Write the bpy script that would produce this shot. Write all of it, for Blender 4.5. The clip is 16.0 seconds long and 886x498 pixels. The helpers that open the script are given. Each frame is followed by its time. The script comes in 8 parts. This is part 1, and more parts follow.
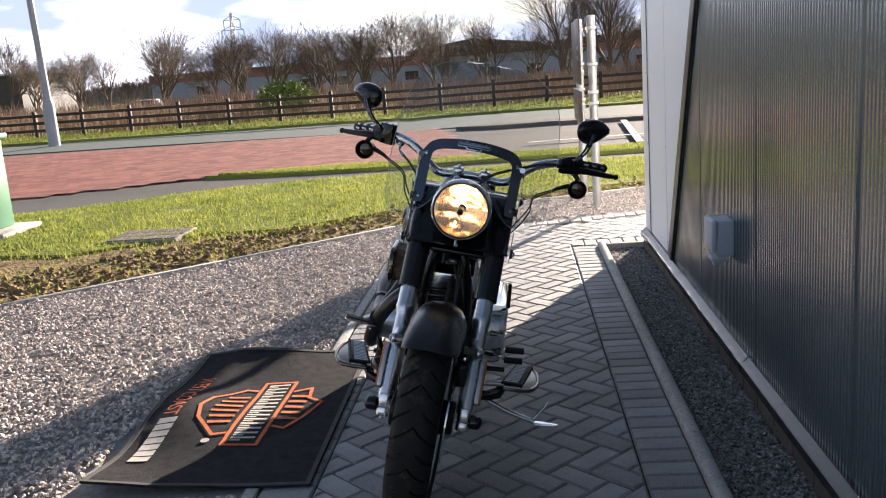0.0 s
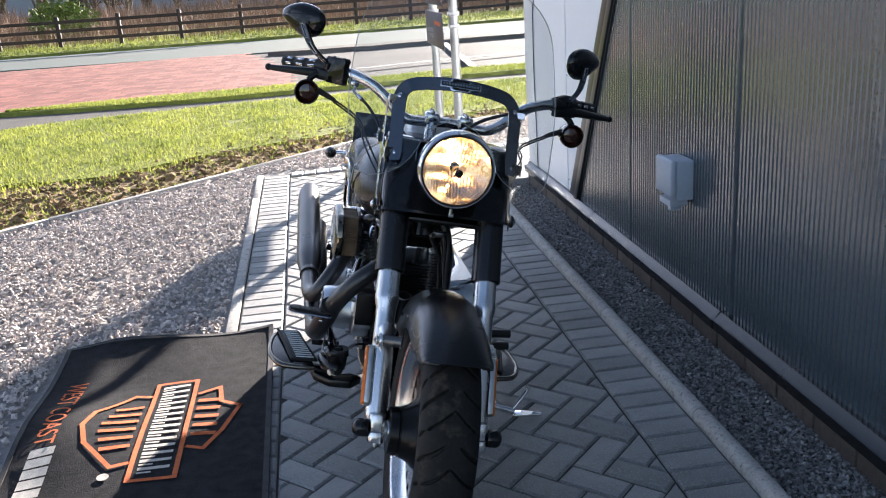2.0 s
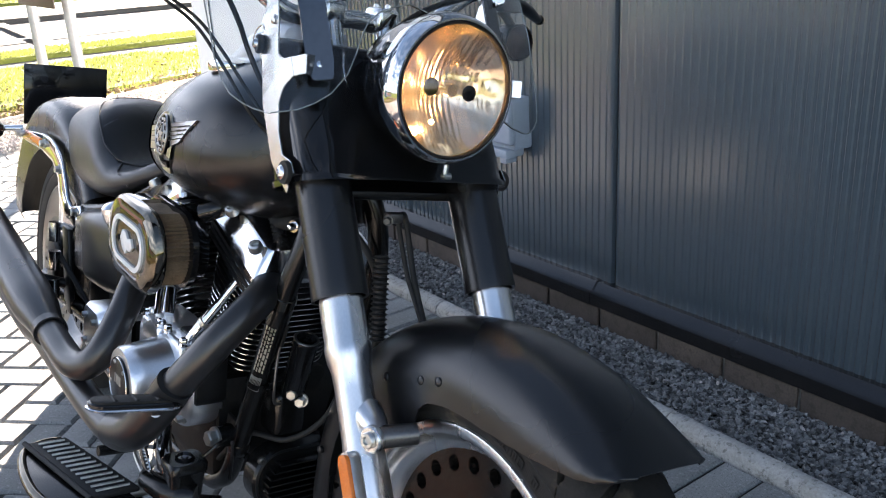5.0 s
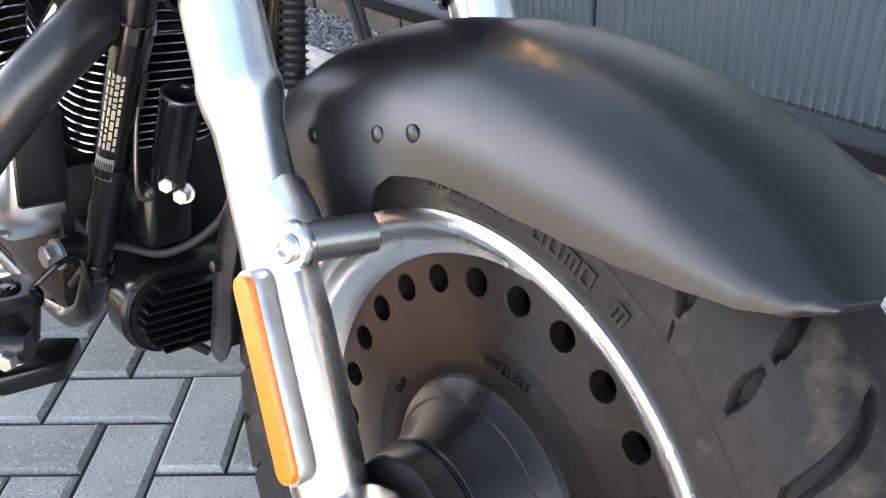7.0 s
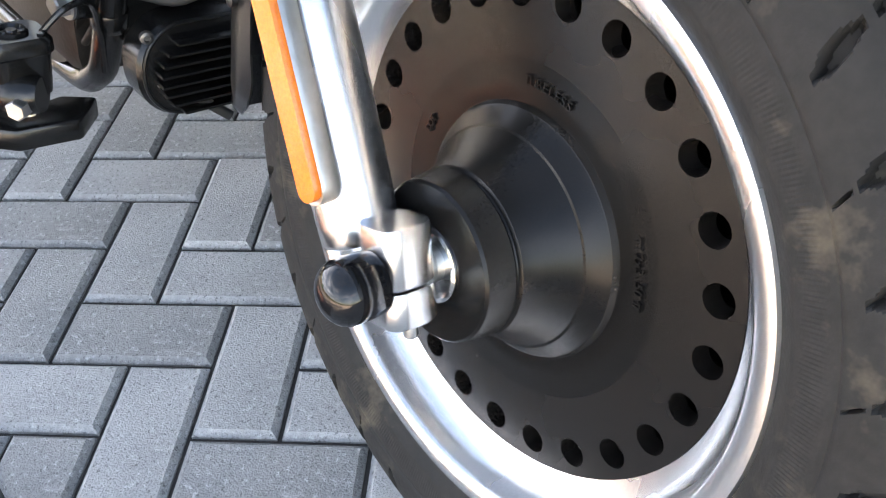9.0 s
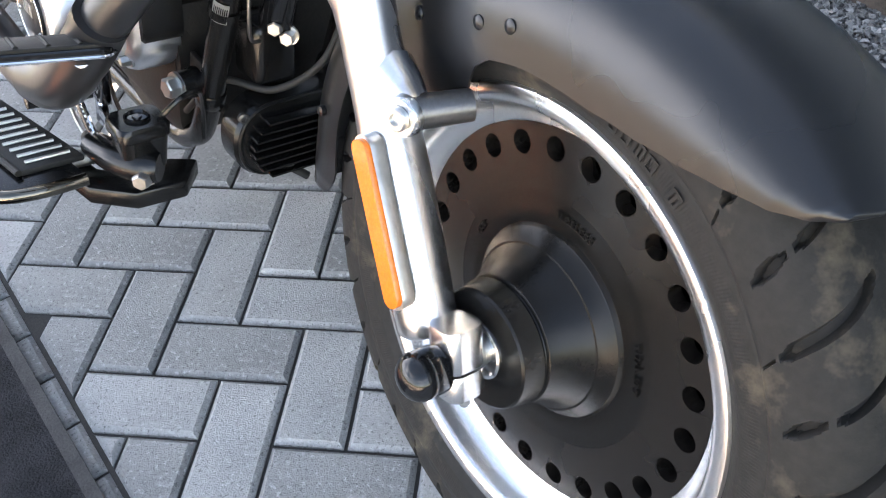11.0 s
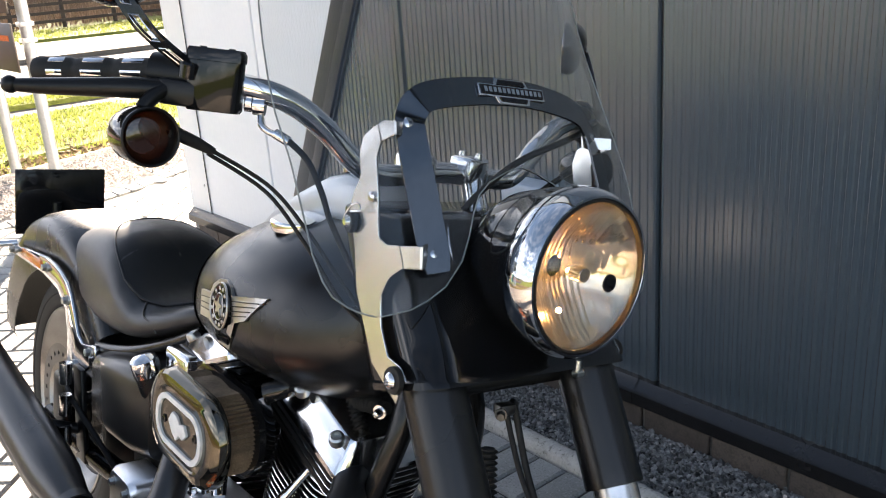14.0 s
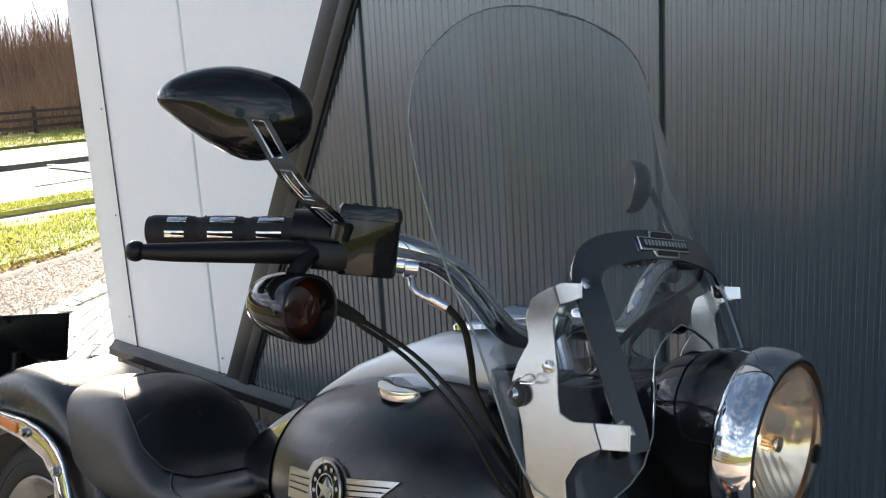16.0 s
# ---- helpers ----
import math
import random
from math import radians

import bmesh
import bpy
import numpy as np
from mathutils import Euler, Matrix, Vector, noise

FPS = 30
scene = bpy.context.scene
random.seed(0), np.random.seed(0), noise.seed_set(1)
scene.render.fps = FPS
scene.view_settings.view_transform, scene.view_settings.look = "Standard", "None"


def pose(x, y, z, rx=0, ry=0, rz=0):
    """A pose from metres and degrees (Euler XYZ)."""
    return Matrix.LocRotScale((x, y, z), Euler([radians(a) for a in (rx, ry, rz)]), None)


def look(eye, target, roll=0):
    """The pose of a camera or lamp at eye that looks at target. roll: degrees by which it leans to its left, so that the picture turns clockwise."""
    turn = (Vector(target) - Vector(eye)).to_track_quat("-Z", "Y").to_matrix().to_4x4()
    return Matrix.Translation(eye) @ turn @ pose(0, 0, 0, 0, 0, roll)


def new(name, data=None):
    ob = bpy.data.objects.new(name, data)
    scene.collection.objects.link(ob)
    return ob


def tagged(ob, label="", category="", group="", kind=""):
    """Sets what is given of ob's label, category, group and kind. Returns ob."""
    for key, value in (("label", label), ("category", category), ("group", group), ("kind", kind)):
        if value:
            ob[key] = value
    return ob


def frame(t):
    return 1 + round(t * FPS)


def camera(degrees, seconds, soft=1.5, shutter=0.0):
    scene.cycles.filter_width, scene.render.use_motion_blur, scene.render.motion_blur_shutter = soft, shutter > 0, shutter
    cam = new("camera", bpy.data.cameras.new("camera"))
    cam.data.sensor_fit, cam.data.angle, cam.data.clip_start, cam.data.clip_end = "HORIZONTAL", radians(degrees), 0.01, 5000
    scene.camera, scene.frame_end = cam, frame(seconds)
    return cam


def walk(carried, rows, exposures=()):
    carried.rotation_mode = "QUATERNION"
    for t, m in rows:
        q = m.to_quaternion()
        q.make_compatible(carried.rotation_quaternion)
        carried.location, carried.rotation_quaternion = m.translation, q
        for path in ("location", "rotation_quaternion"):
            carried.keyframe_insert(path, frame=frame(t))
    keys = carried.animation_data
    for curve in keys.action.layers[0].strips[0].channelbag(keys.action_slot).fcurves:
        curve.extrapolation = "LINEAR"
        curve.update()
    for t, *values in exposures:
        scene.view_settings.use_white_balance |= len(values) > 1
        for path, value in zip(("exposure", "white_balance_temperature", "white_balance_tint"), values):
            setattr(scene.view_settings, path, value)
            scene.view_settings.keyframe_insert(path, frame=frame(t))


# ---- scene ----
cam = camera(53.3, 16.0, soft=1.1)
METRES, EYE, TILT, LEAN, TURN = 4.256, 1.415, -11.85, 4.1, 4.4
ROWS = [
    (0.0, 0.0, 0.0, 0.0, 0.0, 0.0, -0.0),
    (0.5, -0.0219, 0.0364, 0.0075, -1.22, -1.96, 0.24),
    (1.0, -0.0476, 0.0731, 0.0145, -4.2, -4.31, 0.82),
    (1.5, -0.075, 0.1245, 0.0265, -7.84, -5.28, 1.46),
    (2.0, -0.1152, 0.1658, 0.0308, -13.13, -5.13, 2.36),
    (2.5, -0.1675, 0.2122, 0.0339, -19.33, -4.73, 3.4),
    (3.0, -0.1912, 0.2699, 0.0392, -23.13, -4.55, 4.03),
    (5.5, -0.1709, 0.5077, 0.0095, -44.0, -11.36, 8.55),
    (6.0, -0.1341, 0.5359, 0.0006, -45.72, -15.82, 8.83),
    (6.5, -0.1181, 0.5501, -0.007, -46.03, -18.79, 8.65),
    (7.0, -0.1105, 0.5645, -0.021, -45.77, -21.6, 8.52),
    (7.5, -0.1104, 0.571, -0.0393, -44.95, -24.21, 8.28),
    (8.0, -0.1065, 0.5721, -0.0537, -44.55, -26.57, 8.37),
    (10.5, -0.1215, 0.5626, -0.0105, -41.84, -35.4, 8.2),
    (11.0, -0.1252, 0.5523, 0.0031, -41.2, -34.24, 8.03),
    (11.5, -0.1394, 0.5461, 0.0236, -40.22, -30.58, 7.99),
    (12.0, -0.1577, 0.5398, 0.0367, -39.97, -24.41, 8.32),
    (12.5, -0.1626, 0.5368, 0.0416, -41.07, -18.9, 8.82),
    (13.0, -0.1595, 0.5312, 0.0507, -42.23, -14.03, 8.93),
    (13.5, -0.1592, 0.5332, 0.0594, -42.72, -10.09, 8.9),
    (14.0, -0.174, 0.5318, 0.0721, -43.56, -7.02, 9.09),
    (14.5, -0.2015, 0.5333, 0.0815, -45.72, -5.25, 9.5),
    (15.0, -0.2186, 0.5433, 0.0887, -48.42, -3.74, 9.77),
    (15.5, -0.2123, 0.5727, 0.0944, -50.39, -2.19, 10.01),
    (16.0, -0.2046, 0.6034, 0.0975, -51.64, -1.19, 10.16),
]
walk(cam, [(t, pose(0, 0, EYE, TILT, LEAN, TURN) @ pose(METRES * x, METRES * y, METRES * z, 90 + pitch, roll, yaw)) for t, x, y, z, yaw, pitch, roll in ROWS],
     exposures=[(0.0, 2.05, 6330, 17), (2.0, 2.55, 5850, 15), (3.0, 2.64, 6050, 14), (5.5, 3.78, 6600, 15), (6.0, 4.67, 6880, 17), (6.5, 4.95, 6850, 17), (7.0, 4.95, 6950, 16), (8.0, 4.83, 7050, 16), (11.0, 4.75, 7100, 16), (12.5, 4.17, 6980, 15), (14.5, 2.78, 6750, 14), (16.0, 2.54, 6500, 12)])

# ---- world and sun ----
SUN_DIR = Vector((0.43, 0.90, 0.0)).normalized()
SUN_EL = radians(13.0)
world = bpy.data.worlds.new("sky")
scene.world = world
world.use_nodes = True
wn = world.node_tree.nodes
wl = world.node_tree.links
wn.clear()
w_out = wn.new("ShaderNodeOutputWorld")
w_bg = wn.new("ShaderNodeBackground")
w_sky = wn.new("ShaderNodeTexSky")
w_sky.sky_type = "NISHITA"
w_sky.sun_disc = False
w_sky.sun_elevation = SUN_EL
w_sky.sun_rotation = math.atan2(SUN_DIR.x, SUN_DIR.y)
w_sky.air_density, w_sky.dust_density, w_sky.ozone_density = 1.0, 0.4, 1.5
w_tc = wn.new("ShaderNodeTexCoord")
w_map = wn.new("ShaderNodeMapping")
w_map.inputs["Scale"].default_value = (1.6, 1.6, 5.0)
w_noise = wn.new("ShaderNodeTexNoise")
w_noise.inputs["Scale"].default_value = 1.7
w_noise.inputs["Detail"].default_value = 7.0
w_noise.inputs["Roughness"].default_value = 0.55
w_ramp = wn.new("ShaderNodeValToRGB")
w_ramp.color_ramp.elements[0].position = 0.30
w_ramp.color_ramp.elements[1].position = 0.50
w_mix = wn.new("ShaderNodeMix")
w_mix.data_type = "RGBA"
w_tone = wn.new("ShaderNodeTexNoise")
w_tone.inputs["Scale"].default_value = 2.6
w_tone.inputs["Detail"].default_value = 6.0
w_tramp = wn.new("ShaderNodeValToRGB")
w_tramp.color_ramp.elements[0].position, w_tramp.color_ramp.elements[0].color = 0.45, (5.4, 6.4, 8.2, 1)
w_tramp.color_ramp.elements[1].position, w_tramp.color_ramp.elements[1].color = 0.62, (20.0, 20.7, 22.0, 1)
wl.new(w_tramp.outputs["Color"], w_mix.inputs[7])
wl.new(w_tc.outputs["Generated"], w_map.inputs["Vector"])
wl.new(w_map.outputs["Vector"], w_noise.inputs["Vector"])
wl.new(w_map.outputs["Vector"], w_tone.inputs["Vector"])
wl.new(w_tone.outputs["Fac"], w_tramp.inputs["Fac"])
wl.new(w_noise.outputs["Fac"], w_ramp.inputs["Fac"])
w_sep = wn.new("ShaderNodeSeparateXYZ")
w_low = wn.new("ShaderNodeMapRange")
w_low.inputs["From Min"].default_value, w_low.inputs["From Max"].default_value = 0.28, 0.72
w_low.inputs["To Min"].default_value, w_low.inputs["To Max"].default_value = 1.0, 0.06
w_low.interpolation_type = "SMOOTHSTEP"
w_mul = wn.new("ShaderNodeMath")
w_mul.operation = "MULTIPLY"
wl.new(w_tc.outputs["Generated"], w_sep.inputs[0])
wl.new(w_sep.outputs["Z"], w_low.inputs["Value"])
wl.new(w_ramp.outputs["Color"], w_mul.inputs[0])
wl.new(w_low.outputs["Result"], w_mul.inputs[1])
w_dot = wn.new("ShaderNodeVectorMath")
w_dot.operation = "DOT_PRODUCT"
w_dot.inputs[1].default_value = SUN_DIR
w_side = wn.new("ShaderNodeMapRange")
w_side.interpolation_type = "SMOOTHSTEP"
w_side.inputs["From Min"].default_value, w_side.inputs["From Max"].default_value = -0.75, 0.35
w_side.inputs["To Min"].default_value, w_side.inputs["To Max"].default_value = 0.33, 1.0
w_mul2 = wn.new("ShaderNodeMath")
w_mul2.operation = "MULTIPLY"
wl.new(w_tc.outputs["Generated"], w_dot.inputs[0])
wl.new(w_dot.outputs["Value"], w_side.inputs["Value"])
wl.new(w_mul.outputs[0], w_mul2.inputs[0])
wl.new(w_side.outputs["Result"], w_mul2.inputs[1])
wl.new(w_mul2.outputs[0], w_mix.inputs[0])
wl.new(w_sky.outputs["Color"], w_mix.inputs[6])
wl.new(w_mix.outputs[2], w_bg.inputs["Color"])
w_bg.inputs["Strength"].default_value = 0.032
wl.new(w_bg.outputs["Background"], w_out.inputs["Surface"])

sun_data = bpy.data.lights.new("sun", "SUN")
sun_data.energy, sun_data.angle, sun_data.color = 5.0, radians(0.55), (1.0, 0.86, 0.68)
sun = new("sun", sun_data)
sun.matrix_world = look(Vector((0, 0, 30)) + SUN_DIR * 40, Vector((0, 0, 30)) + SUN_DIR * 40 - (SUN_DIR * math.cos(SUN_EL) + Vector((0, 0, math.sin(SUN_EL)))))

# ---- materials ----
def mat(name, a, b=None, rough=0.6, metal=0.0, scale=6.0, fine=60.0, bump=0.0, bump_scale=0.0, rvar=0.1, spec=0.5, rand=0.0, island=0.0, coat=0.0, stretch=(1, 1, 1), sheen=0.0):
    """Two tones mixed by noise at two scales, with uneven gloss and fine relief."""
    m = bpy.data.materials.new(name)
    m.use_nodes = True
    n, l = m.node_tree.nodes, m.node_tree.links
    p = n["Principled BSDF"]
    tc = n.new("ShaderNodeTexCoord")
    mp = n.new("ShaderNodeMapping")
    mp.inputs["Scale"].default_value = stretch
    l.new(tc.outputs["Object"], mp.inputs["Vector"])
    big = n.new("ShaderNodeTexNoise")
    big.inputs["Scale"].default_value = scale
    big.inputs["Detail"].default_value = 4
    small = n.new("ShaderNodeTexNoise")
    small.inputs["Scale"].default_value = fine
    small.inputs["Detail"].default_value = 3
    l.new(mp.outputs["Vector"], big.inputs["Vector"])
    l.new(mp.outputs["Vector"], small.inputs["Vector"])
    add = n.new("ShaderNodeMath")
    add.operation = "ADD"
    l.new(big.outputs["Fac"], add.inputs[0])
    l.new(small.outputs["Fac"], add.inputs[1])
    half = n.new("ShaderNodeMapRange")
    half.inputs["From Min"].default_value, half.inputs["From Max"].default_value = 0.7, 1.3
    l.new(add.outputs[0], half.inputs["Value"])
    mix = n.new("ShaderNodeMix")
    mix.data_type = "RGBA"
    mix.inputs[6].default_value = (*a, 1)
    mix.inputs[7].default_value = (*(b or [c * 0.7 for c in a]), 1)
    l.new(half.outputs["Result"], mix.inputs[0])
    col = mix.outputs[2]
    if rand or island:
        src = n.new("ShaderNodeObjectInfo" if rand else "ShaderNodeNewGeometry")
        mr = n.new("ShaderNodeMapRange")
        k = rand or island
        mr.inputs["To Min"].default_value, mr.inputs["To Max"].default_value = 1 - k, 1 + k
        l.new(src.outputs["Random" if rand else "Random Per Island"], mr.inputs["Value"])
        hv = n.new("ShaderNodeHueSaturation")
        l.new(mr.outputs["Result"], hv.inputs["Value"])
        l.new(col, hv.inputs["Color"])
        col = hv.outputs["Color"]
    l.new(col, p.inputs["Base Color"])
    rr = n.new("ShaderNodeMapRange")
    rr.inputs["To Min"].default_value, rr.inputs["To Max"].default_value = max(0.02, rough - rvar), min(1, rough + rvar)
    l.new(big.outputs["Fac"], rr.inputs["Value"])
    l.new(rr.outputs["Result"], p.inputs["Roughness"])
    p.inputs["Metallic"].default_value = metal
    p.inputs["Specular IOR Level"].default_value = spec
    p.inputs["Coat Weight"].default_value = coat
    p.inputs["Coat Roughness"].default_value = 0.05
    p.inputs["Sheen Weight"].default_value = sheen
    if bump:
        bn = n.new("ShaderNodeTexNoise")
        bn.inputs["Scale"].default_value = bump_scale or fine
        bn.inputs["Detail"].default_value = 4
        l.new(mp.outputs["Vector"], bn.inputs["Vector"])
        bp = n.new("ShaderNodeBump")
        bp.inputs["Strength"].default_value = 1.0
        bp.inputs["Distance"].default_value = bump
        l.new(bn.outputs["Fac"], bp.inputs["Height"])
        l.new(bp.outputs["Normal"], p.inputs["Normal"])
    return m


def leafy(m, share=0.45):
    """Lets light through thin blades."""
    n, l = m.node_tree.nodes, m.node_tree.links
    p, out = n["Principled BSDF"], n["Material Output"]
    tr = n.new("ShaderNodeBsdfTranslucent")
    l.new(p.inputs["Base Color"].links[0].from_socket, tr.inputs["Color"])
    mx = n.new("ShaderNodeMixShader")
    mx.inputs[0].default_value = share
    l.new(p.outputs["BSDF"], mx.inputs[1])
    l.new(tr.outputs["BSDF"], mx.inputs[2])
    l.new(mx.outputs["Shader"], out.inputs["Surface"])
    return m


def glass(name, tint=(1, 1, 1), rough=0.0, ior=1.45):
    m = bpy.data.materials.new(name)
    m.use_nodes = True
    p = m.node_tree.nodes["Principled BSDF"]
    p.inputs["Base Color"].default_value = (*tint, 1)
    p.inputs["Roughness"].default_value = rough
    p.inputs["Transmission Weight"].default_value = 1.0
    p.inputs["IOR"].default_value = ior
    return m


def glow(name, colour, strength):
    m = bpy.data.materials.new(name)
    m.use_nodes = True
    p = m.node_tree.nodes["Principled BSDF"]
    p.inputs["Base Color"].default_value = (*colour, 1)
    p.inputs["Emission Color"].default_value = (*colour, 1)
    p.inputs["Emission Strength"].default_value = strength
    return m


M = dict(
    denim=mat("denim_black_paint", (0.0075, 0.0075, 0.008), (0.0055, 0.0055, 0.006), rough=0.275, rvar=0.03, scale=3, fine=900, bump=0.00006, bump_scale=1500, spec=0.5),
    gloss=mat("gloss_black_paint", (0.008, 0.008, 0.009), (0.006, 0.006, 0.006), rough=0.06, rvar=0.03, scale=5, spec=0.4),
    satin=mat("satin_black_metal", (0.008, 0.008, 0.0085), (0.005, 0.005, 0.005), rough=0.33, rvar=0.08, scale=8, fine=300, bump=0.0001, bump_scale=700, spec=0.28),
    frame_black=mat("black_frame_enamel", (0.005, 0.005, 0.005), (0.008, 0.0075, 0.007), rough=0.22, rvar=0.06, scale=10, fine=120, spec=0.35),
    grime=mat("grimy_black_casting", (0.008, 0.0075, 0.007), (0.016, 0.014, 0.012), rough=0.5, rvar=0.12, scale=14, fine=180, bump=0.0004, bump_scale=260, spec=0.22),
    wheel=mat("black_cast_wheel", (0.011, 0.0095, 0.008), (0.007, 0.006, 0.0055), rough=0.27, rvar=0.04, scale=6, fine=500, bump=0.00012, bump_scale=900, spec=0.27),
    hub=mat("black_hub_casting", (0.008, 0.0075, 0.007), (0.006, 0.0055, 0.005), rough=0.22, rvar=0.04, scale=6, fine=500, bump=0.00012, bump_scale=900, spec=0.20),
    chrome=mat("chrome", (0.76, 0.76, 0.77), (0.70, 0.70, 0.71), rough=0.05, rvar=0.03, metal=1.0, scale=6),
    steel=mat("polished_steel", (0.70, 0.70, 0.70), (0.60, 0.60, 0.60), rough=0.16, rvar=0.05, metal=1.0, scale=8, fine=200),
    alu=mat("brushed_aluminium", (0.76, 0.76, 0.76), (0.68, 0.68, 0.68), rough=0.27, rvar=0.06, metal=1.0, scale=8, fine=400, bump=0.00004, bump_scale=900, stretch=(1, 1, 0.15)),
    cast=mat("cast_aluminium", (0.90, 0.90, 0.91), (0.82, 0.82, 0.83), rough=0.32, rvar=0.06, metal=1.0, scale=20, fine=300, bump=0.0002, bump_scale=500),
    polished=mat("polished_alloy", (0.80, 0.80, 0.81), (0.72, 0.72, 0.73), rough=0.11, rvar=0.04, metal=1.0, scale=12, fine=300),
    badge=mat("brushed_badge_silver", (0.50, 0.49, 0.47), (0.40, 0.39, 0.38), rough=0.30, rvar=0.05, metal=1.0, scale=40, fine=500),
    disc_steel=mat("brake_disc_steel", (0.34, 0.33, 0.32), (0.26, 0.25, 0.24), rough=0.34, rvar=0.05, metal=0.9, scale=20, fine=400),
    red_enamel=mat("red_enamel", (0.35, 0.02, 0.02), (0.28, 0.015, 0.015), rough=0.3, scale=40),
    gold_print=mat("pale_gold_print", (0.62, 0.56, 0.44), (0.50, 0.45, 0.35), rough=0.4, scale=60),
    pewter=mat("dull_grey_alloy", (0.16, 0.155, 0.15), (0.12, 0.115, 0.11), rough=0.36, rvar=0.06, metal=0.9, scale=14, fine=300),
    zinc=mat("zinc_bolt", (0.60, 0.61, 0.60), (0.46, 0.46, 0.44), rough=0.35, metal=1.0, scale=40),
    bracket=mat("polished_stainless", (0.80, 0.79, 0.76), (0.72, 0.71, 0.68), rough=0.24, rvar=0.05, metal=1.0, scale=5, fine=120),
    # polished steel with its dark reflection put into the base colour
    strap=mat("darkened_strap_steel", (0.19, 0.195, 0.20), (0.155, 0.16, 0.165), rough=0.09, rvar=0.04, metal=1.0, scale=5, fine=120),
    smoke=mat("smoked_chrome", (0.15, 0.135, 0.11), (0.12, 0.11, 0.09), rough=0.06, rvar=0.03, metal=1.0, scale=6),
    pipe=mat("black_ceramic_pipe", (0.012, 0.012, 0.013), (0.018, 0.017, 0.017), rough=0.3, rvar=0.07, scale=9, fine=250, spec=0.6),
    rubber=mat("black_rubber", (0.012, 0.0115, 0.011), (0.022, 0.021, 0.019), rough=0.62, scale=9, fine=160, bump=0.0002, bump_scale=500, spec=0.3),
    tread=mat("dusty_tyre_tread", (0.011, 0.0105, 0.010), (0.020, 0.0188, 0.017), rough=0.75, scale=38, fine=110, bump=0.0004, bump_scale=260, spec=0.25),
    leather=mat("black_vinyl", (0.012, 0.012, 0.013), (0.018, 0.018, 0.019), rough=0.38, rvar=0.06, scale=12, fine=500, bump=0.0003, bump_scale=850),
    leather_smooth=mat("black_vinyl_panel", (0.004, 0.004, 0.004), (0.006, 0.006, 0.006), rough=0.42, scale=12, fine=500, bump=0.0003, bump_scale=700, spec=0.3),
    filter=mat("oiled_filter_gauze", (0.26, 0.18, 0.11), (0.12, 0.08, 0.045), rough=0.8, scale=30, fine=400, bump=0.0008, bump_scale=900),
    amber=mat("amber_plastic", (0.74, 0.185, 0.010), (0.62, 0.135, 0.006), rough=0.2, scale=20, fine=400, bump=0.0005, bump_scale=700, coat=0.5),
    smoked_lens=mat("smoked_amber_lens", (0.055, 0.012, 0.003), (0.02, 0.005, 0.002), rough=0.05, scale=40, fine=300, coat=0.8),
    white=mat("white_enamel", (0.75, 0.75, 0.73), (0.62, 0.62, 0.60), rough=0.4, scale=30),
    label=mat("paper_label", (0.30, 0.30, 0.29), (0.22, 0.22, 0.21), rough=0.6, scale=40),
    screen=glass("clear_polycarbonate", (0.84, 0.86, 0.86)),
    screen_edge=mat("polycarbonate_edge", (0.26, 0.28, 0.28), (0.20, 0.22, 0.22), rough=0.2, scale=30),
    lens=glass("headlamp_glass", (1, 1, 1)),
    reflector=mat("headlamp_reflector", (0.95, 0.81, 0.62), (0.86, 0.71, 0.50), rough=0.16, metal=1.0, scale=16, fine=90),
    filament=glow("lit_bulb", (1.0, 0.52, 0.19), 90.0),
    paver=mat("grey_concrete_paver", (0.325, 0.325, 0.315), (0.21, 0.21, 0.205), rough=0.68, scale=7, fine=260, bump=0.0016, bump_scale=420, rand=0.24, spec=0.5),
    paver_joined=mat("grey_concrete_paving", (0.325, 0.325, 0.315), (0.21, 0.21, 0.205), rough=0.68, scale=7, fine=260, bump=0.0016, bump_scale=420, island=0.24, spec=0.5),
    sand=mat("dark_jointing_sand", (0.03, 0.029, 0.027), (0.055, 0.05, 0.045), rough=0.95, scale=30, fine=300, bump=0.001),
    kerb=mat("weathered_kerb_concrete", (0.52, 0.50, 0.47), (0.36, 0.34, 0.31), rough=0.9, scale=18, fine=160, bump=0.0015, bump_scale=200, rand=0.12, spec=0.2),
    gravel=mat("pale_granite_chippings", (0.66, 0.59, 0.535), (0.40, 0.355, 0.33), rough=0.9, scale=40, fine=260, island=0.34, spec=0.2),
    gravel_bed=mat("chippings_bed", (0.36, 0.34, 0.32), (0.22, 0.21, 0.20), rough=0.95, scale=30, fine=120, bump=0.004, bump_scale=90),
    slag=mat("dark_basalt_chippings", (0.09, 0.088, 0.087), (0.22, 0.215, 0.205), rough=0.5, scale=40, fine=260, island=0.85),
    slag_bed=mat("dark_chippings_bed", (0.02, 0.02, 0.02), (0.035, 0.034, 0.033), rough=0.95, scale=30, fine=120, bump=0.003, bump_scale=120),
    clad=mat("anthracite_cladding", (0.055, 0.077, 0.094), (0.053, 0.074, 0.090), rough=0.25, rvar=0.012, scale=0.8, fine=60, spec=1.0, coat=1.0),
    clad_white=mat("white_cladding", (0.82, 0.84, 0.86), (0.79, 0.81, 0.835), rough=0.42, rvar=0.03, scale=1.5, fine=40),
    trim=mat("dark_flashing", (0.016, 0.018, 0.021), (0.026, 0.028, 0.03), rough=0.34, scale=3, fine=60),
    drip=mat("black_drip_flashing", (0.009, 0.009, 0.010), (0.016, 0.015, 0.015), rough=0.24, rvar=0.10, scale=5, fine=80),
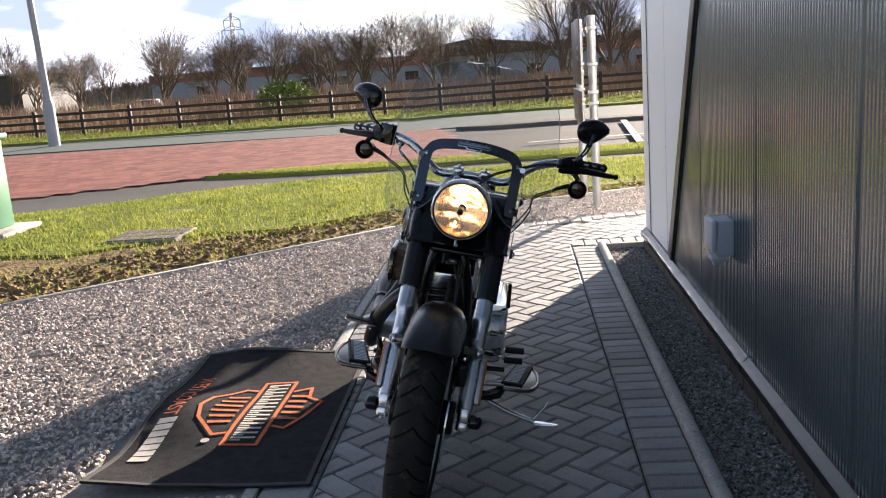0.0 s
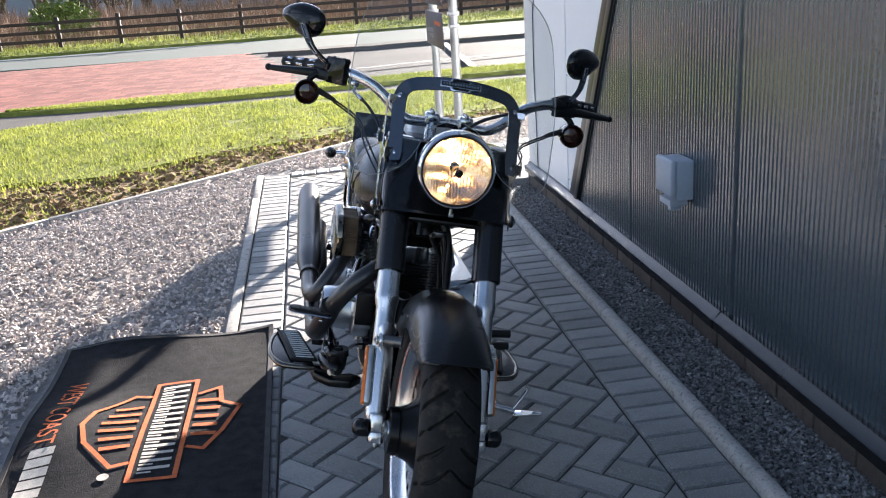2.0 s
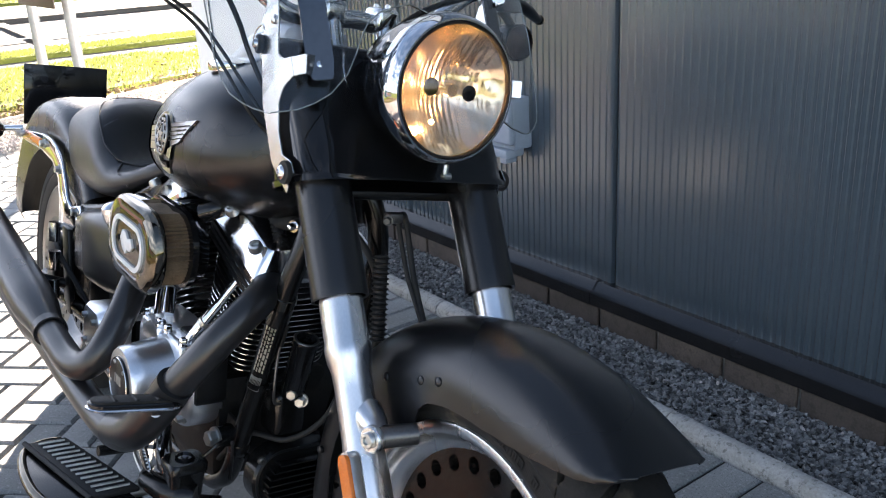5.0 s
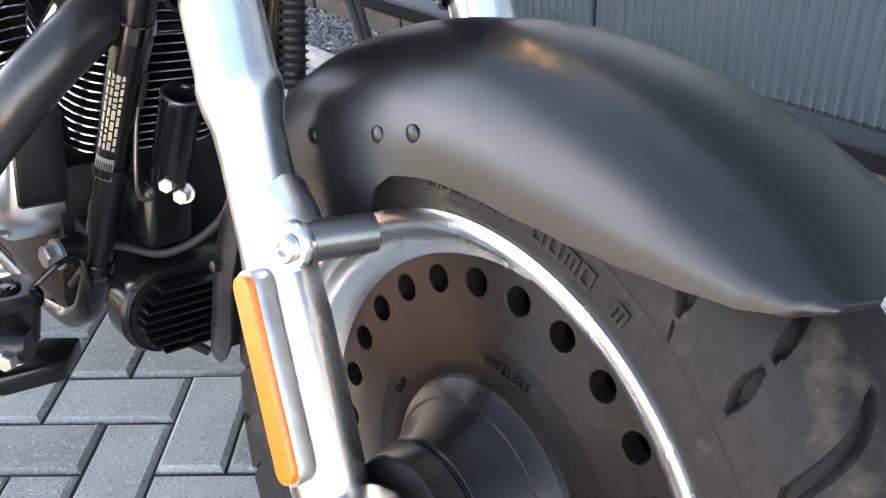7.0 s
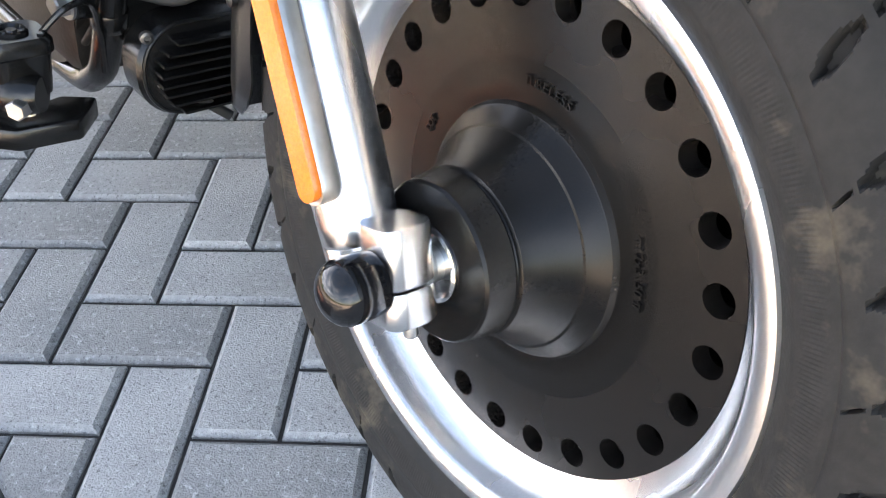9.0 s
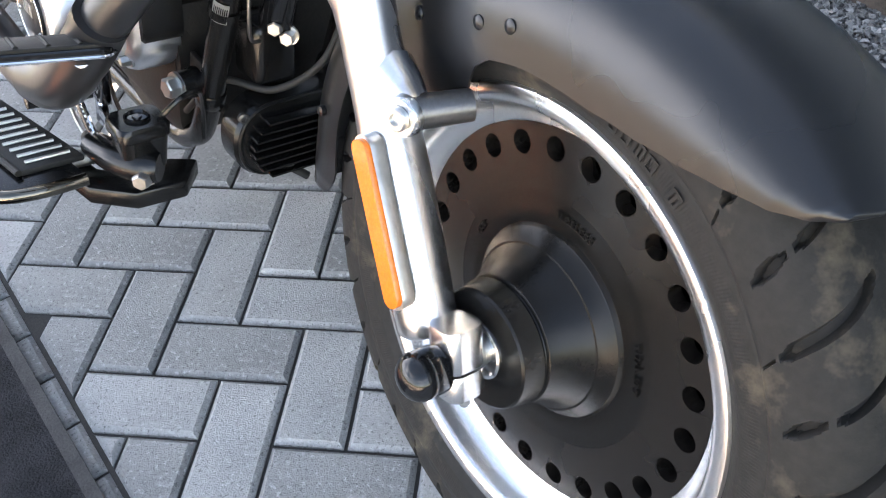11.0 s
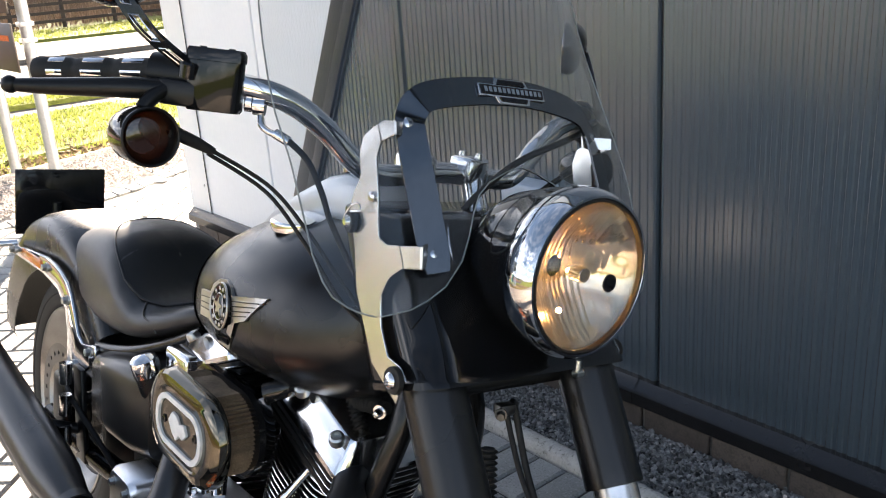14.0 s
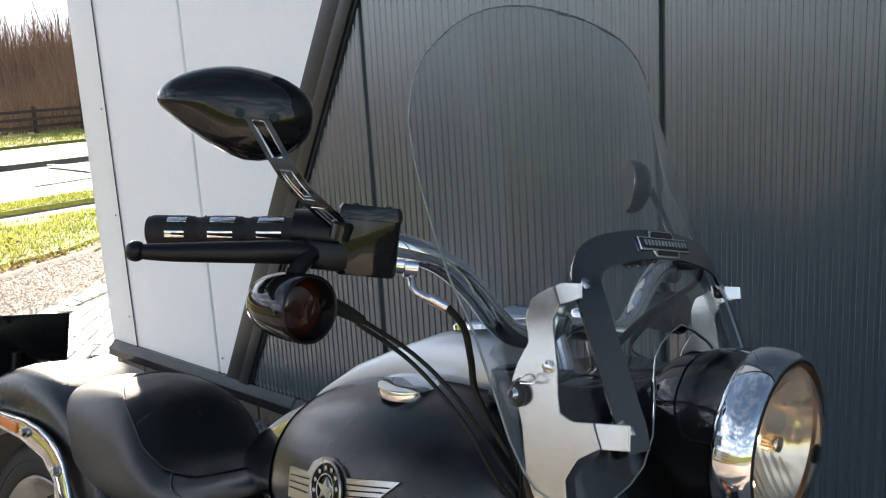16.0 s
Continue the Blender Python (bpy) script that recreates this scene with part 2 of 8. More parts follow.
    brick=mat("engineering_brick", (0.115, 0.088, 0.070), (0.075, 0.06, 0.05), rough=0.9, scale=12, fine=160, bump=0.0015, rand=0.25),
    mortar=mat("mortar", (0.30, 0.28, 0.25), (0.2, 0.19, 0.17), rough=0.95, scale=20, fine=200, bump=0.001),
    box_grey=mat("grey_socket_plastic", (0.42, 0.47, 0.54), (0.37, 0.42, 0.48), rough=0.4, scale=8),
    carpet=mat("black_carpet_pile", (0.013, 0.013, 0.0145), (0.036, 0.036, 0.039), rough=0.95, scale=25, fine=420, bump=0.004, bump_scale=300, spec=0.1),
    carpet_edge=mat("grey_carpet_binding", (0.055, 0.053, 0.052), (0.03, 0.03, 0.03), rough=0.9, scale=30, fine=300, bump=0.001),
    carpet_orange=mat("orange_carpet_print", (0.70, 0.16, 0.035), (0.42, 0.09, 0.02), rough=0.95, scale=40, fine=420, bump=0.003, bump_scale=300),
    carpet_white=mat("white_carpet_print", (0.66, 0.62, 0.55), (0.42, 0.40, 0.36), rough=0.95, scale=40, fine=420, bump=0.003, bump_scale=300),
    grass=leafy(mat("winter_grass", (0.35, 0.37, 0.075), (0.14, 0.185, 0.045), rough=0.7, scale=1.2, fine=14, island=0.35, spec=0.12)),
    turf=mat("turf", (0.21, 0.24, 0.05), (0.14, 0.155, 0.045), rough=0.95, scale=1.5, fine=24, bump=0.02, bump_scale=26, spec=0.1),
    soil=mat("bare_soil", (0.20, 0.135, 0.075), (0.28, 0.21, 0.11), rough=0.98, scale=4, fine=30, bump=0.03, bump_scale=22, spec=0.1),
    tarmac=mat("worn_tarmac", (0.125, 0.118, 0.11), (0.085, 0.08, 0.075), rough=0.85, scale=0.7, fine=50, bump=0.003, bump_scale=120, spec=0.1),
    redblock=mat("red_block_paving", (0.30, 0.125, 0.10), (0.22, 0.10, 0.085), rough=0.85, scale=1.3, fine=40, bump=0.002, bump_scale=90, island=0.22, spec=0.12),
    cyclelane=mat("faded_green_lane", (0.12, 0.16, 0.14), (0.14, 0.145, 0.14), rough=0.85, scale=0.5, fine=30, bump=0.002, bump_scale=90, spec=0.1),
    paint=mat("road_paint", (0.55, 0.54, 0.5), (0.38, 0.37, 0.35), rough=0.8, scale=4, fine=40, spec=0.15),
    timber=mat("dark_stained_timber", (0.050, 0.032, 0.022), (0.032, 0.021, 0.015), rough=0.75, scale=5, fine=60, bump=0.002, stretch=(1, 1, 1), rand=0.25),
    bark=mat("bare_bark", (0.14, 0.105, 0.078), (0.095, 0.072, 0.055), rough=0.9, scale=8, fine=60),
    scrub=mat("dry_scrub", (0.30, 0.20, 0.13), (0.20, 0.13, 0.085), rough=0.95, scale=1.0, fine=12, island=0.35),
    bush=mat("yellow_green_shrub", (0.14, 0.19, 0.03), (0.09, 0.13, 0.02), rough=0.8, scale=4, fine=20, island=0.3),
    # paler than the bark: the haze of distance is put into this colour
    far_wood=mat("hazy_bare_woods", (0.20, 0.165, 0.14), (0.15, 0.125, 0.11), rough=0.95, scale=0.05, fine=0.6, island=0.3),
    galv=mat("galvanised_steel", (0.42, 0.43, 0.44), (0.34, 0.35, 0.36), rough=0.45, metal=0.7, scale=8, fine=60),
    console=mat("silver_console_paint", (0.62, 0.64, 0.67), (0.58, 0.60, 0.63), rough=0.32, rvar=0.04, metal=0.35, scale=6, fine=200),
    lamp_grey=mat("painted_lamp_column", (0.34, 0.35, 0.38), (0.28, 0.29, 0.31), rough=0.5, scale=4),
    cabinet_green=mat("green_cabinet_paint", (0.06, 0.19, 0.11), (0.045, 0.15, 0.085), rough=0.45, scale=4),
    sign_dark=mat("dark_sign_face", (0.055, 0.038, 0.032), (0.042, 0.03, 0.026), rough=0.4, scale=3),
    roof_dark=mat("dark_roof_sheet", (0.055, 0.05, 0.05), (0.04, 0.038, 0.038), rough=0.7, scale=0.3, fine=3),
    shed_grey=mat("grey_shed_cladding", (0.30, 0.32, 0.36), (0.25, 0.27, 0.30), rough=0.6, scale=0.3, fine=3),
    shed_red=mat("red_shed_cladding", (0.32, 0.12, 0.09), (0.26, 0.10, 0.08), rough=0.6, scale=0.3, fine=3),
    car_white=mat("white_car_paint", (0.7, 0.7, 0.7), (0.64, 0.64, 0.64), rough=0.25, scale=2, coat=0.5),
    dark_glass=mat("dark_window", (0.02, 0.022, 0.025), (0.03, 0.03, 0.033), rough=0.08, scale=2),
)


def speckle(m, colour, scale, lo, hi, share):
    """Scattered flecks and scuffs over a material's own colour."""
    n, l = m.node_tree.nodes, m.node_tree.links
    p = n["Principled BSDF"]
    src = p.inputs["Base Color"].links[0].from_socket
    tc = n.new("ShaderNodeTexCoord")
    no = n.new("ShaderNodeTexNoise")
    no.inputs["Scale"].default_value = scale
    no.inputs["Detail"].default_value = 5
    no.inputs["Roughness"].default_value = 0.65
    l.new(tc.outputs["Object"], no.inputs["Vector"])
    mr = n.new("ShaderNodeMapRange")
    mr.inputs["From Min"].default_value, mr.inputs["From Max"].default_value = lo, hi
    mr.inputs["To Max"].default_value = share
    l.new(no.outputs["Fac"], mr.inputs["Value"])
    mx = n.new("ShaderNodeMix")
    mx.data_type = "RGBA"
    mx.inputs[7].default_value = (*colour, 1)
    l.new(mr.outputs["Result"], mx.inputs[0])
    l.new(src, mx.inputs[6])
    l.new(mx.outputs[2], p.inputs["Base Color"])


M["clad"].node_tree.nodes["Principled BSDF"].inputs["Coat Roughness"].default_value = 0.21
for key in ("paver", "paver_joined"):
    speckle(M[key], (0.52, 0.52, 0.51), 130, 0.55, 0.66, 0.55)
    speckle(M[key], (0.06, 0.06, 0.06), 210, 0.57, 0.64, 0.7)
    speckle(M[key], (0.50, 0.49, 0.48), 9, 0.60, 0.72, 0.45)
speckle(M["tread"], (0.12, 0.098, 0.066), 14, 0.56, 0.70, 0.5)
speckle(M["kerb"], (0.10, 0.095, 0.08), 70, 0.54, 0.66, 0.7)
speckle(M["kerb"], (0.55, 0.53, 0.50), 25, 0.55, 0.65, 0.5)
speckle(M["brick"], (0.05, 0.04, 0.03), 40, 0.5, 0.65, 0.6)
speckle(M["soil"], (0.07, 0.045, 0.025), 5, 0.5, 0.62, 0.7)
speckle(M["turf"], (0.20, 0.22, 0.05), 6, 0.55, 0.68, 0.6)

# ---- builders ----
def part(name, bm, material, parent=None, label="", mx=None, sharp=38.0):
    """Links a bmesh as one mesh object, under a thing or a part where one is given."""
    if mx is not None:
        bm.transform(mx)
    me = bpy.data.meshes.new(name)
    bmesh.ops.recalc_face_normals(bm, faces=bm.faces)
    bm.to_mesh(me)
    bm.free()
    me.materials.append(M[material] if isinstance(material, str) else material)
    me.polygons.foreach_set("use_smooth", [True] * len(me.polygons))
    me.set_sharp_from_angle(angle=radians(sharp))
    ob = new(name, me)
    if parent is not None:
        ob.parent = parent
        if parent.type == "EMPTY":
            ob.matrix_parent_inverse = parent.matrix_basis.inverted()
    if label:
        ob["label"] = label
    return ob


def thing(name, at, label, category, group="", kind=""):
    ob = new(name)
    ob.empty_display_size = 0.1
    ob.location = at
    bpy.context.view_layer.update()
    return tagged(ob, label, category, group, kind)


def raw(name, verts, faces, material, parent=None, label="", smooth=False):
    me = bpy.data.meshes.new(name)
    me.from_pydata([tuple(v) for v in verts], [], faces)
    me.materials.append(M[material])
    if smooth:
        me.polygons.foreach_set("use_smooth", [True] * len(me.polygons))
    ob = new(name, me)
    if parent is not None:
        ob.parent = parent
        if parent.type == "EMPTY":
            ob.matrix_parent_inverse = parent.matrix_basis.inverted()
    if label:
        ob["label"] = label
    return ob


def joined(*bms):
    out = bmesh.new()
    for b in bms:
        me = bpy.data.meshes.new("tmp")
        b.to_mesh(me)
        b.free()
        out.from_mesh(me)
        bpy.data.meshes.remove(me)
    return out


def rings(rows, close=False, cap=True, around=True):
    """A skin over rows of equally many points."""
    bm = bmesh.new()
    vs = [[bm.verts.new(p) for p in r] for r in rows]
    n = len(vs[0])
    for i in range(len(vs) - (0 if close else 1)):
        a, b = vs[i], vs[(i + 1) % len(vs)]
        for j in range(n if around else n - 1):
            bm.faces.new((a[j], a[(j + 1) % n], b[(j + 1) % n], b[j]))
    if cap and not close and around:
        bm.faces.new(vs[0][::-1])
        bm.faces.new(vs[-1])
    return bm


def smooth_path(pts, n=6):
    pts = [Vector(p) for p in pts]
    if len(pts) < 3:
        return pts
    out = []
    for i in range(len(pts) - 1):
        p0, p1, p2, p3 = pts[max(i - 1, 0)], pts[i], pts[i + 1], pts[min(i + 2, len(pts) - 1)]
        for k in range(n):
            t = k / n
            out.append(0.5 * (2 * p1 + (p2 - p0) * t + (2 * p0 - 5 * p1 + 4 * p2 - p3) * t * t + (3 * p1 - p0 - 3 * p2 + p3) * t ** 3))
    out.append(pts[-1])
    return out


def tube(pts, r, seg=12, smooth=6, radii=None, cap=True):
    """A round bar along a path; radii may vary from point to point of the path."""
    path = smooth_path(pts, smooth) if smooth > 1 else [Vector(p) for p in pts]
    k = len(path)
    if radii:
        q = np.interp(np.linspace(0, len(radii) - 1, k), range(len(radii)), radii)
    else:
        q = [r] * k
    rows = []
    up = None
    for i, p in enumerate(path):
        d = (path[min(i + 1, k - 1)] - path[max(i - 1, 0)]).normalized()
        if up is None:
            up = d.orthogonal().normalized()
        up = (up - d * up.dot(d)).normalized()
        side = d.cross(up)
        rows.append([p + (up * math.cos(2 * math.pi * j / seg) + side * math.sin(2 * math.pi * j / seg)) * q[i] for j in range(seg)])
    return rings(rows, cap=cap)


def lathe(profile, at, axis, seg=48, cap=False):
    """Turns (along, radius) pairs round an axis."""
    axis = Vector(axis).normalized()
    u = axis.orthogonal().normalized()
    v = axis.cross(u)
    at = Vector(at)
    rows = [[at + axis * a + (u * math.cos(2 * math.pi * j / seg) + v * math.sin(2 * math.pi * j / seg)) * max(r, 1e-5) for j in range(seg)] for a, r in profile]
    return rings(rows, cap=cap)


def block(x0, x1, y0, y1, z0, z1, bevel=0.0, seg=2):
    bm = bmesh.new()
    bmesh.ops.create_cube(bm, size=1.0)
    for v in bm.verts:
        v.co = Vector(((x0 + x1) / 2 + v.co.x * (x1 - x0), (y0 + y1) / 2 + v.co.y * (y1 - y0), (z0 + z1) / 2 + v.co.z * (z1 - z0)))
    if bevel:
        bmesh.ops.bevel(bm, geom=bm.edges[:], offset=bevel, segments=seg, affect="EDGES", profile=0.5)
    return bm


def plate(pts, depth, bevel=0.0):
    """A flat outline given thickness along depth."""
    bm = bmesh.new()
    d = Vector(depth)
    f = bm.faces.new([bm.verts.new(Vector(p) - d / 2) for p in pts])
    ex = bmesh.ops.extrude_face_region(bm, geom=[f])
    bmesh.ops.translate(bm, verts=[e for e in ex["geom"] if isinstance(e, bmesh.types.BMVert)], vec=d)
    bmesh.ops.triangulate(bm, faces=[q for q in bm.faces if len(q.verts) > 4])
    if bevel:
        es = [e for e in bm.edges if len(e.link_faces) == 2 and e.calc_face_angle(0) > 0.6]
        bmesh.ops.bevel(bm, geom=es, offset=bevel, segments=2, affect="EDGES", profile=0.5)
    return bm


def ball(at, r, seg=16, squash=(1, 1, 1)):
    bm = bmesh.new()
    bmesh.ops.create_uvsphere(bm, u_segments=seg, v_segments=max(6, seg // 2), radius=1)
    for v in bm.verts:
        v.co = Vector((at[0] + v.co.x * r * squash[0], at[1] + v.co.y * r * squash[1], at[2] + v.co.z * r * squash[2]))
    return bm


def bolt(at, axis, r=0.007, h=0.007):
    """A hexagon head on a washer."""
    return joined(lathe([(0, 0.0), (0, r * 1.45), (h * 0.3, r * 1.45), (h * 0.3, 0.0)], at, axis, 20), lathe([(h * 0.3, r * 1.1), (h * 1.2, r * 1.1), (h * 1.35, r * 0.9), (h * 1.35, 0.0)], at, axis, 6))


def rounded(w, h, r, n=5, cx=0.0, cy=0.0):
    """A rounded rectangle's outline about a centre."""
    out = []
    for sx, sy, a0 in ((1, 1, 0), (-1, 1, 90), (-1, -1, 180), (1, -1, 270)):
        for k in range(n + 1):
            a = radians(a0 + 90 * k / n)
            out.append((cx + sx * (w - r) + r * math.cos(a), cy + sy * (h - r) + r * math.sin(a)))
    return out


# ---- ground ----
def sheet(name, pts, z, material, label, category, drop=0.05):
    """A piece of ground with an outline and a little thickness."""
    bm = plate([(x, y, z - drop / 2) for x, y in pts], (0, 0, drop))
    return tagged(part(name, bm, material), label, category, kind="structure")


def far_ground():
    xs = [-1500, -400, -120, -60, -30, -15, -7, 0, 7, 15, 30, 60, 120, 400, 1500]
    ys = [-1500, -300, -60, -15, 0, 10, 20, 28, 40, 60, 90, 150, 400, 1500]
    vs = [(x, y, float(np.interp(y, [-60, 30, 50, 80, 150, 1500], [-0.12, -0.12, -1.0, -1.9, -2.3, -3.0]))) for y in ys for x in xs]
    n = len(xs)
    fs = [(j * n + i, j * n + i + 1, (j + 1) * n + i + 1, (j + 1) * n + i) for j in range(len(ys) - 1) for i in range(n - 1)]
    return tagged(raw("ground", vs, fs, "turf"), "rough winter grassland under the whole place", "ground", kind="structure")


far_ground()
# chippings lie on a bed between the path, the soil edging and the lawn
sheet("gravel_bed", [(-9, -6), (-0.97, -6), (-0.97, 7.45), (0.0, 7.58), (1.05, 7.9), (1.74, 8.3), (3.4, 9.2), (5, 10.6), (4.0, 10.8), (2.3, 9.6), (1.2, 9.2), (0.05, 8.75), (-1.13, 7.75), (-3.58, 5.58), (-7.2, 2.4), (-9, 1.0)], -0.012, "gravel_bed", "bed of pale chippings beside the path", "gravel")
sheet("soil", [(-9.5, 0.6), (-7.2, 2.45), (-3.58, 5.63), (-1.13, 7.8), (0.05, 8.82), (1.2, 9.27), (2.3, 9.67), (4, 10.9), (5, 10.75), (6, 12.0), (-6.6, 12.0), (-12, 8.0)], -0.008, "soil", "bare trodden soil along the lawn's edge", "soil", 0.1)
sheet("lawn", [(-12, 6.0), (-7.6, 7.1), (-5.2, 7.5), (-4.0, 7.3), (-3.0, 8.0), (-2.2, 8.0), (-1.5, 8.6), (-0.4, 9.05), (0.9, 9.6), (2.2, 9.9), (4.2, 11.2), (30, 11.2), (30, 12.2), (1.5, 12.1), (-1.35, 11.95), (-2.24, 11.79), (-3.35, 11.6), (-4.3, 11.15), (-5.15, 10.5), (-6.4, 9.9), (-12, 6.6)], 0.012, "turf", "sunlit lawn with worn patches", "lawn", 0.1)
sheet("footpath", [(-12, 6.6), (-6.4, 9.9), (-5.15, 10.5), (-4.3, 11.15), (-3.35, 11.6), (-2.24, 11.79), (-1.35, 11.95), (1.5, 12.1), (30, 12.2), (30, 13.2), (1.7, 12.6), (-1.8, 12.35), (-3.6, 12.4), (-4.6, 12.55), (-5.8, 12.1), (-7.1, 11.4), (-13, 7.6)], 0.0, "tarmac", "grey tarmac footpath beside the lawn", "footpath", 0.1)
sheet("verge", [(-4.6, 12.65), (-3.6, 12.45), (-1.8, 12.4), (1.7, 12.65), (30, 13.25), (30, 14.2), (1.8, 13.4), (-1.8, 13.05), (-3.4, 12.85)], 0.05, "turf", "narrow strip of grass beside the road", "verge", 0.15)
sheet("road", [(-40, 13.2), (-13, 7.65), (-7.1, 11.45), (-5.8, 12.15), (-4.6, 12.6), (-1.8, 12.7), (1.8, 13.35), (40, 14.6), (40, 24.8), (-40, 24.4)], -0.02, "tarmac", "grey tarmac road and parking bay", "road", 0.08)
sheet("cycle_lane", [(-40, 21.4), (-9.0, 20.6), (-2.0, 19.9), (40, 20.6), (40, 24.2), (-2.0, 23.9), (-40, 24.1)], 0.004, "cyclelane", "faded green cycle lane beyond the bay", "cycle lane", 0.02)
sheet("far_verge", [(-45, 24.5), (-14.4, 24.2), (-3.2, 24.1), (3, 24.2), (45, 25.0), (45, 33), (-45, 33)], 0.06, "turf", "bright grass verge in front of the fence", "verge", 0.2)
sheet("traffic_island", [(-0.5, 18.9), (40, 18.6), (40, 19.7), (-0.5, 19.5), (-1.3, 19.2)], 0.06, "tarmac", "low kerbed strip between bay and lane", "kerb", 0.1)


def road_marks():
    for k, (x0, y0, x1, y1) in enumerate([(0.2, 14.9, 3.4, 15.4), (4.4, 15.6, 9.0, 16.3), (1.9, 13.9, 2.2, 18.5), (5.6, 14.4, 5.9, 18.4)]):
        d = Vector((x1 - x0, y1 - y0, 0)).normalized().cross(Vector((0, 0, 1))) * 0.06
        pts = [(x0 + d.x, y0 + d.y, 0.026), (x1 + d.x, y1 + d.y, 0.026), (x1 - d.x, y1 - d.y, 0.026), (x0 - d.x, y0 - d.y, 0.026)]
        tagged(part("road_marking", plate(pts, (0, 0, 0.006)), "paint"), "worn white line on the tarmac", "road marking", "parking bay lines", "structure")


road_marks()


def red_blocks():
    """Red block paving of the bay, laid in rows across it, joined."""
    vs, fs = [], []
    rng = random.Random(5)
    y = 11.6
    row = 0
    while y < 19.6:
        x = -26 + (row % 2) * 0.1
        while x < -0.9:
            lo = 12.55 if x > -4.6 else (12.6 + 0.55 * (x + 4.6) if x > -7 else 11.3 + 0.62 * (x + 7))
            right = -1.75 + (19.3 - y) * 0.21
            if y > lo + 0.1 and x < right:
                z = 0.022 + rng.uniform(-0.002, 0.002)
                k = len(vs)
                a, b, c, d = x + 0.004, x + 0.206, y + 0.004, y + 0.206
                vs += [(a, c, z), (b, c, z), (b, d, z), (a, d, z)]
                fs.append((k, k + 1, k + 2, k + 3))
            x += 0.21
        y += 0.21
        row += 1
    tagged(raw("red_paving", vs, fs, "redblock"), "red block paving of the parking bay", "paving", kind="stuff")


red_blocks()


def chips(name, n, inside, size, z, material, label, seed, tilt=0.9):
    """Loose stones, each a small uneven lump with eight corners."""
    rng = np.random.default_rng(seed)
    cube = np.array([(-1, -0.8, 0), (0.8, -1, 0), (1, 0.8, 0), (-0.8, 1, 0), (0.2, 0.1, -0.9), (-0.2, -0.1, 0.9)], float) * 0.72
    quad = np.array([(0, 1, 5), (1, 2, 5), (2, 3, 5), (3, 0, 5), (1, 0, 4), (2, 1, 4), (3, 2, 4), (0, 3, 4)])
    p = inside(rng, n)
    n = len(p)
    sc = rng.uniform(size[0], size[1], (n, 1, 1)) * rng.uniform(0.6, 1.15, (n, 1, 3))
    v = cube[None] * (1 + rng.uniform(-0.34, 0.34, (n, 6, 1))) + rng.uniform(-0.22, 0.22, (n, 6, 3))
    v = v * sc
    a = rng.uniform(0, 2 * np.pi, n)
    b = rng.uniform(-tilt, tilt, n)
    ca, sa, cb, sb = np.cos(a), np.sin(a), np.cos(b), np.sin(b)
    x = v[..., 0] * cb[:, None] + v[..., 2] * sb[:, None]
    zz = -v[..., 0] * sb[:, None] + v[..., 2] * cb[:, None]
    X = x * ca[:, None] - v[..., 1] * sa[:, None] + p[:, 0:1]
    Y = x * sa[:, None] + v[..., 1] * ca[:, None] + p[:, 1:2]
    Z = zz + z + rng.uniform(-0.004, 0.008, (n, 1))
    V = np.stack([X, Y, Z], -1).reshape(-1, 3)
    F = (quad[None] + 6 * np.arange(n)[:, None, None]).reshape(-1, 3)
    me = bpy.data.meshes.new(name)
    me.from_pydata(V.tolist(), [], F.tolist())
    me.materials.append(M[material])
    ob = new(name, me)
    return tagged(ob, label, "gravel", kind="stuff")


def pale_area(rng, n):
    p = np.stack([rng.uniform(-5.6, 4.2, n), rng.uniform(-2.4, 10.4, n)], 1)
    x, y = p[:, 0], p[:, 1]
    edge = np.interp(x, [-9, -7.2, -3.58, -1.13, 0.05, 1.2, 2.3, 4.0, 5], [0.9, 2.4, 5.58, 7.73, 8.73, 9.18, 9.55, 10.75, 11])
    pave = np.interp(x, [-0.96, 0, 1.05, 1.74, 3.4, 5], [7.55, 7.66, 7.98, 8.38, 9.28, 10.6])
    ok = ~((x > -1.68) & (x < -0.7) & (y > 2.74) & (y < 4.30)) & (y < edge - 0.03) & ((x < -1.03) | (y > pave + 0.05))
    keep = rng.uniform(0, 1, n) < np.clip(1.2 - 0.07 * np.maximum(y, 0), 0.5, 1) * np.where(y < 1.4, 0.45, 1.0)
    return p[ok & keep]


chips("chippings", 330000, pale_area, (0.0085, 0.0175), 0.003, "gravel", "pale grey granite chippings beside the path", 3)
chips("dark_chippings", 60000, lambda rng, n: np.stack([rng.uniform(0.625, 0.90, n), rng.uniform(-0.5, 6.52, n)], 1), (0.0055, 0.0125), -0.030, "slag", "dark basalt chippings along the wall's foot", 4)
chips("stray_stones", 170, lambda rng, n: np.stack([rng.uniform(0.64, 0.89, n), rng.uniform(0.3, 6.5, n)], 1), (0.005, 0.010), -0.024, "gravel", "pale stones scattered over the dark chippings", 6)
sheet("dark_gravel_bed", [(0.6, -6), (0.96, -6), (0.96, 6.55), (0.6, 6.55)], -0.036, "slag_bed", "bed of dark chippings along the wall", "gravel")
sheet("path_bed", [(-1.0, -6), (0.6, -6), (0.6, 6.6), (3.4, 6.6), (3.4, 9.2), (1.74, 8.35), (1.05, 7.95), (0.0, 7.62), (-1.0, 7.5)], -0.010, "sand", "dark sand bed under the block paving", "paving")


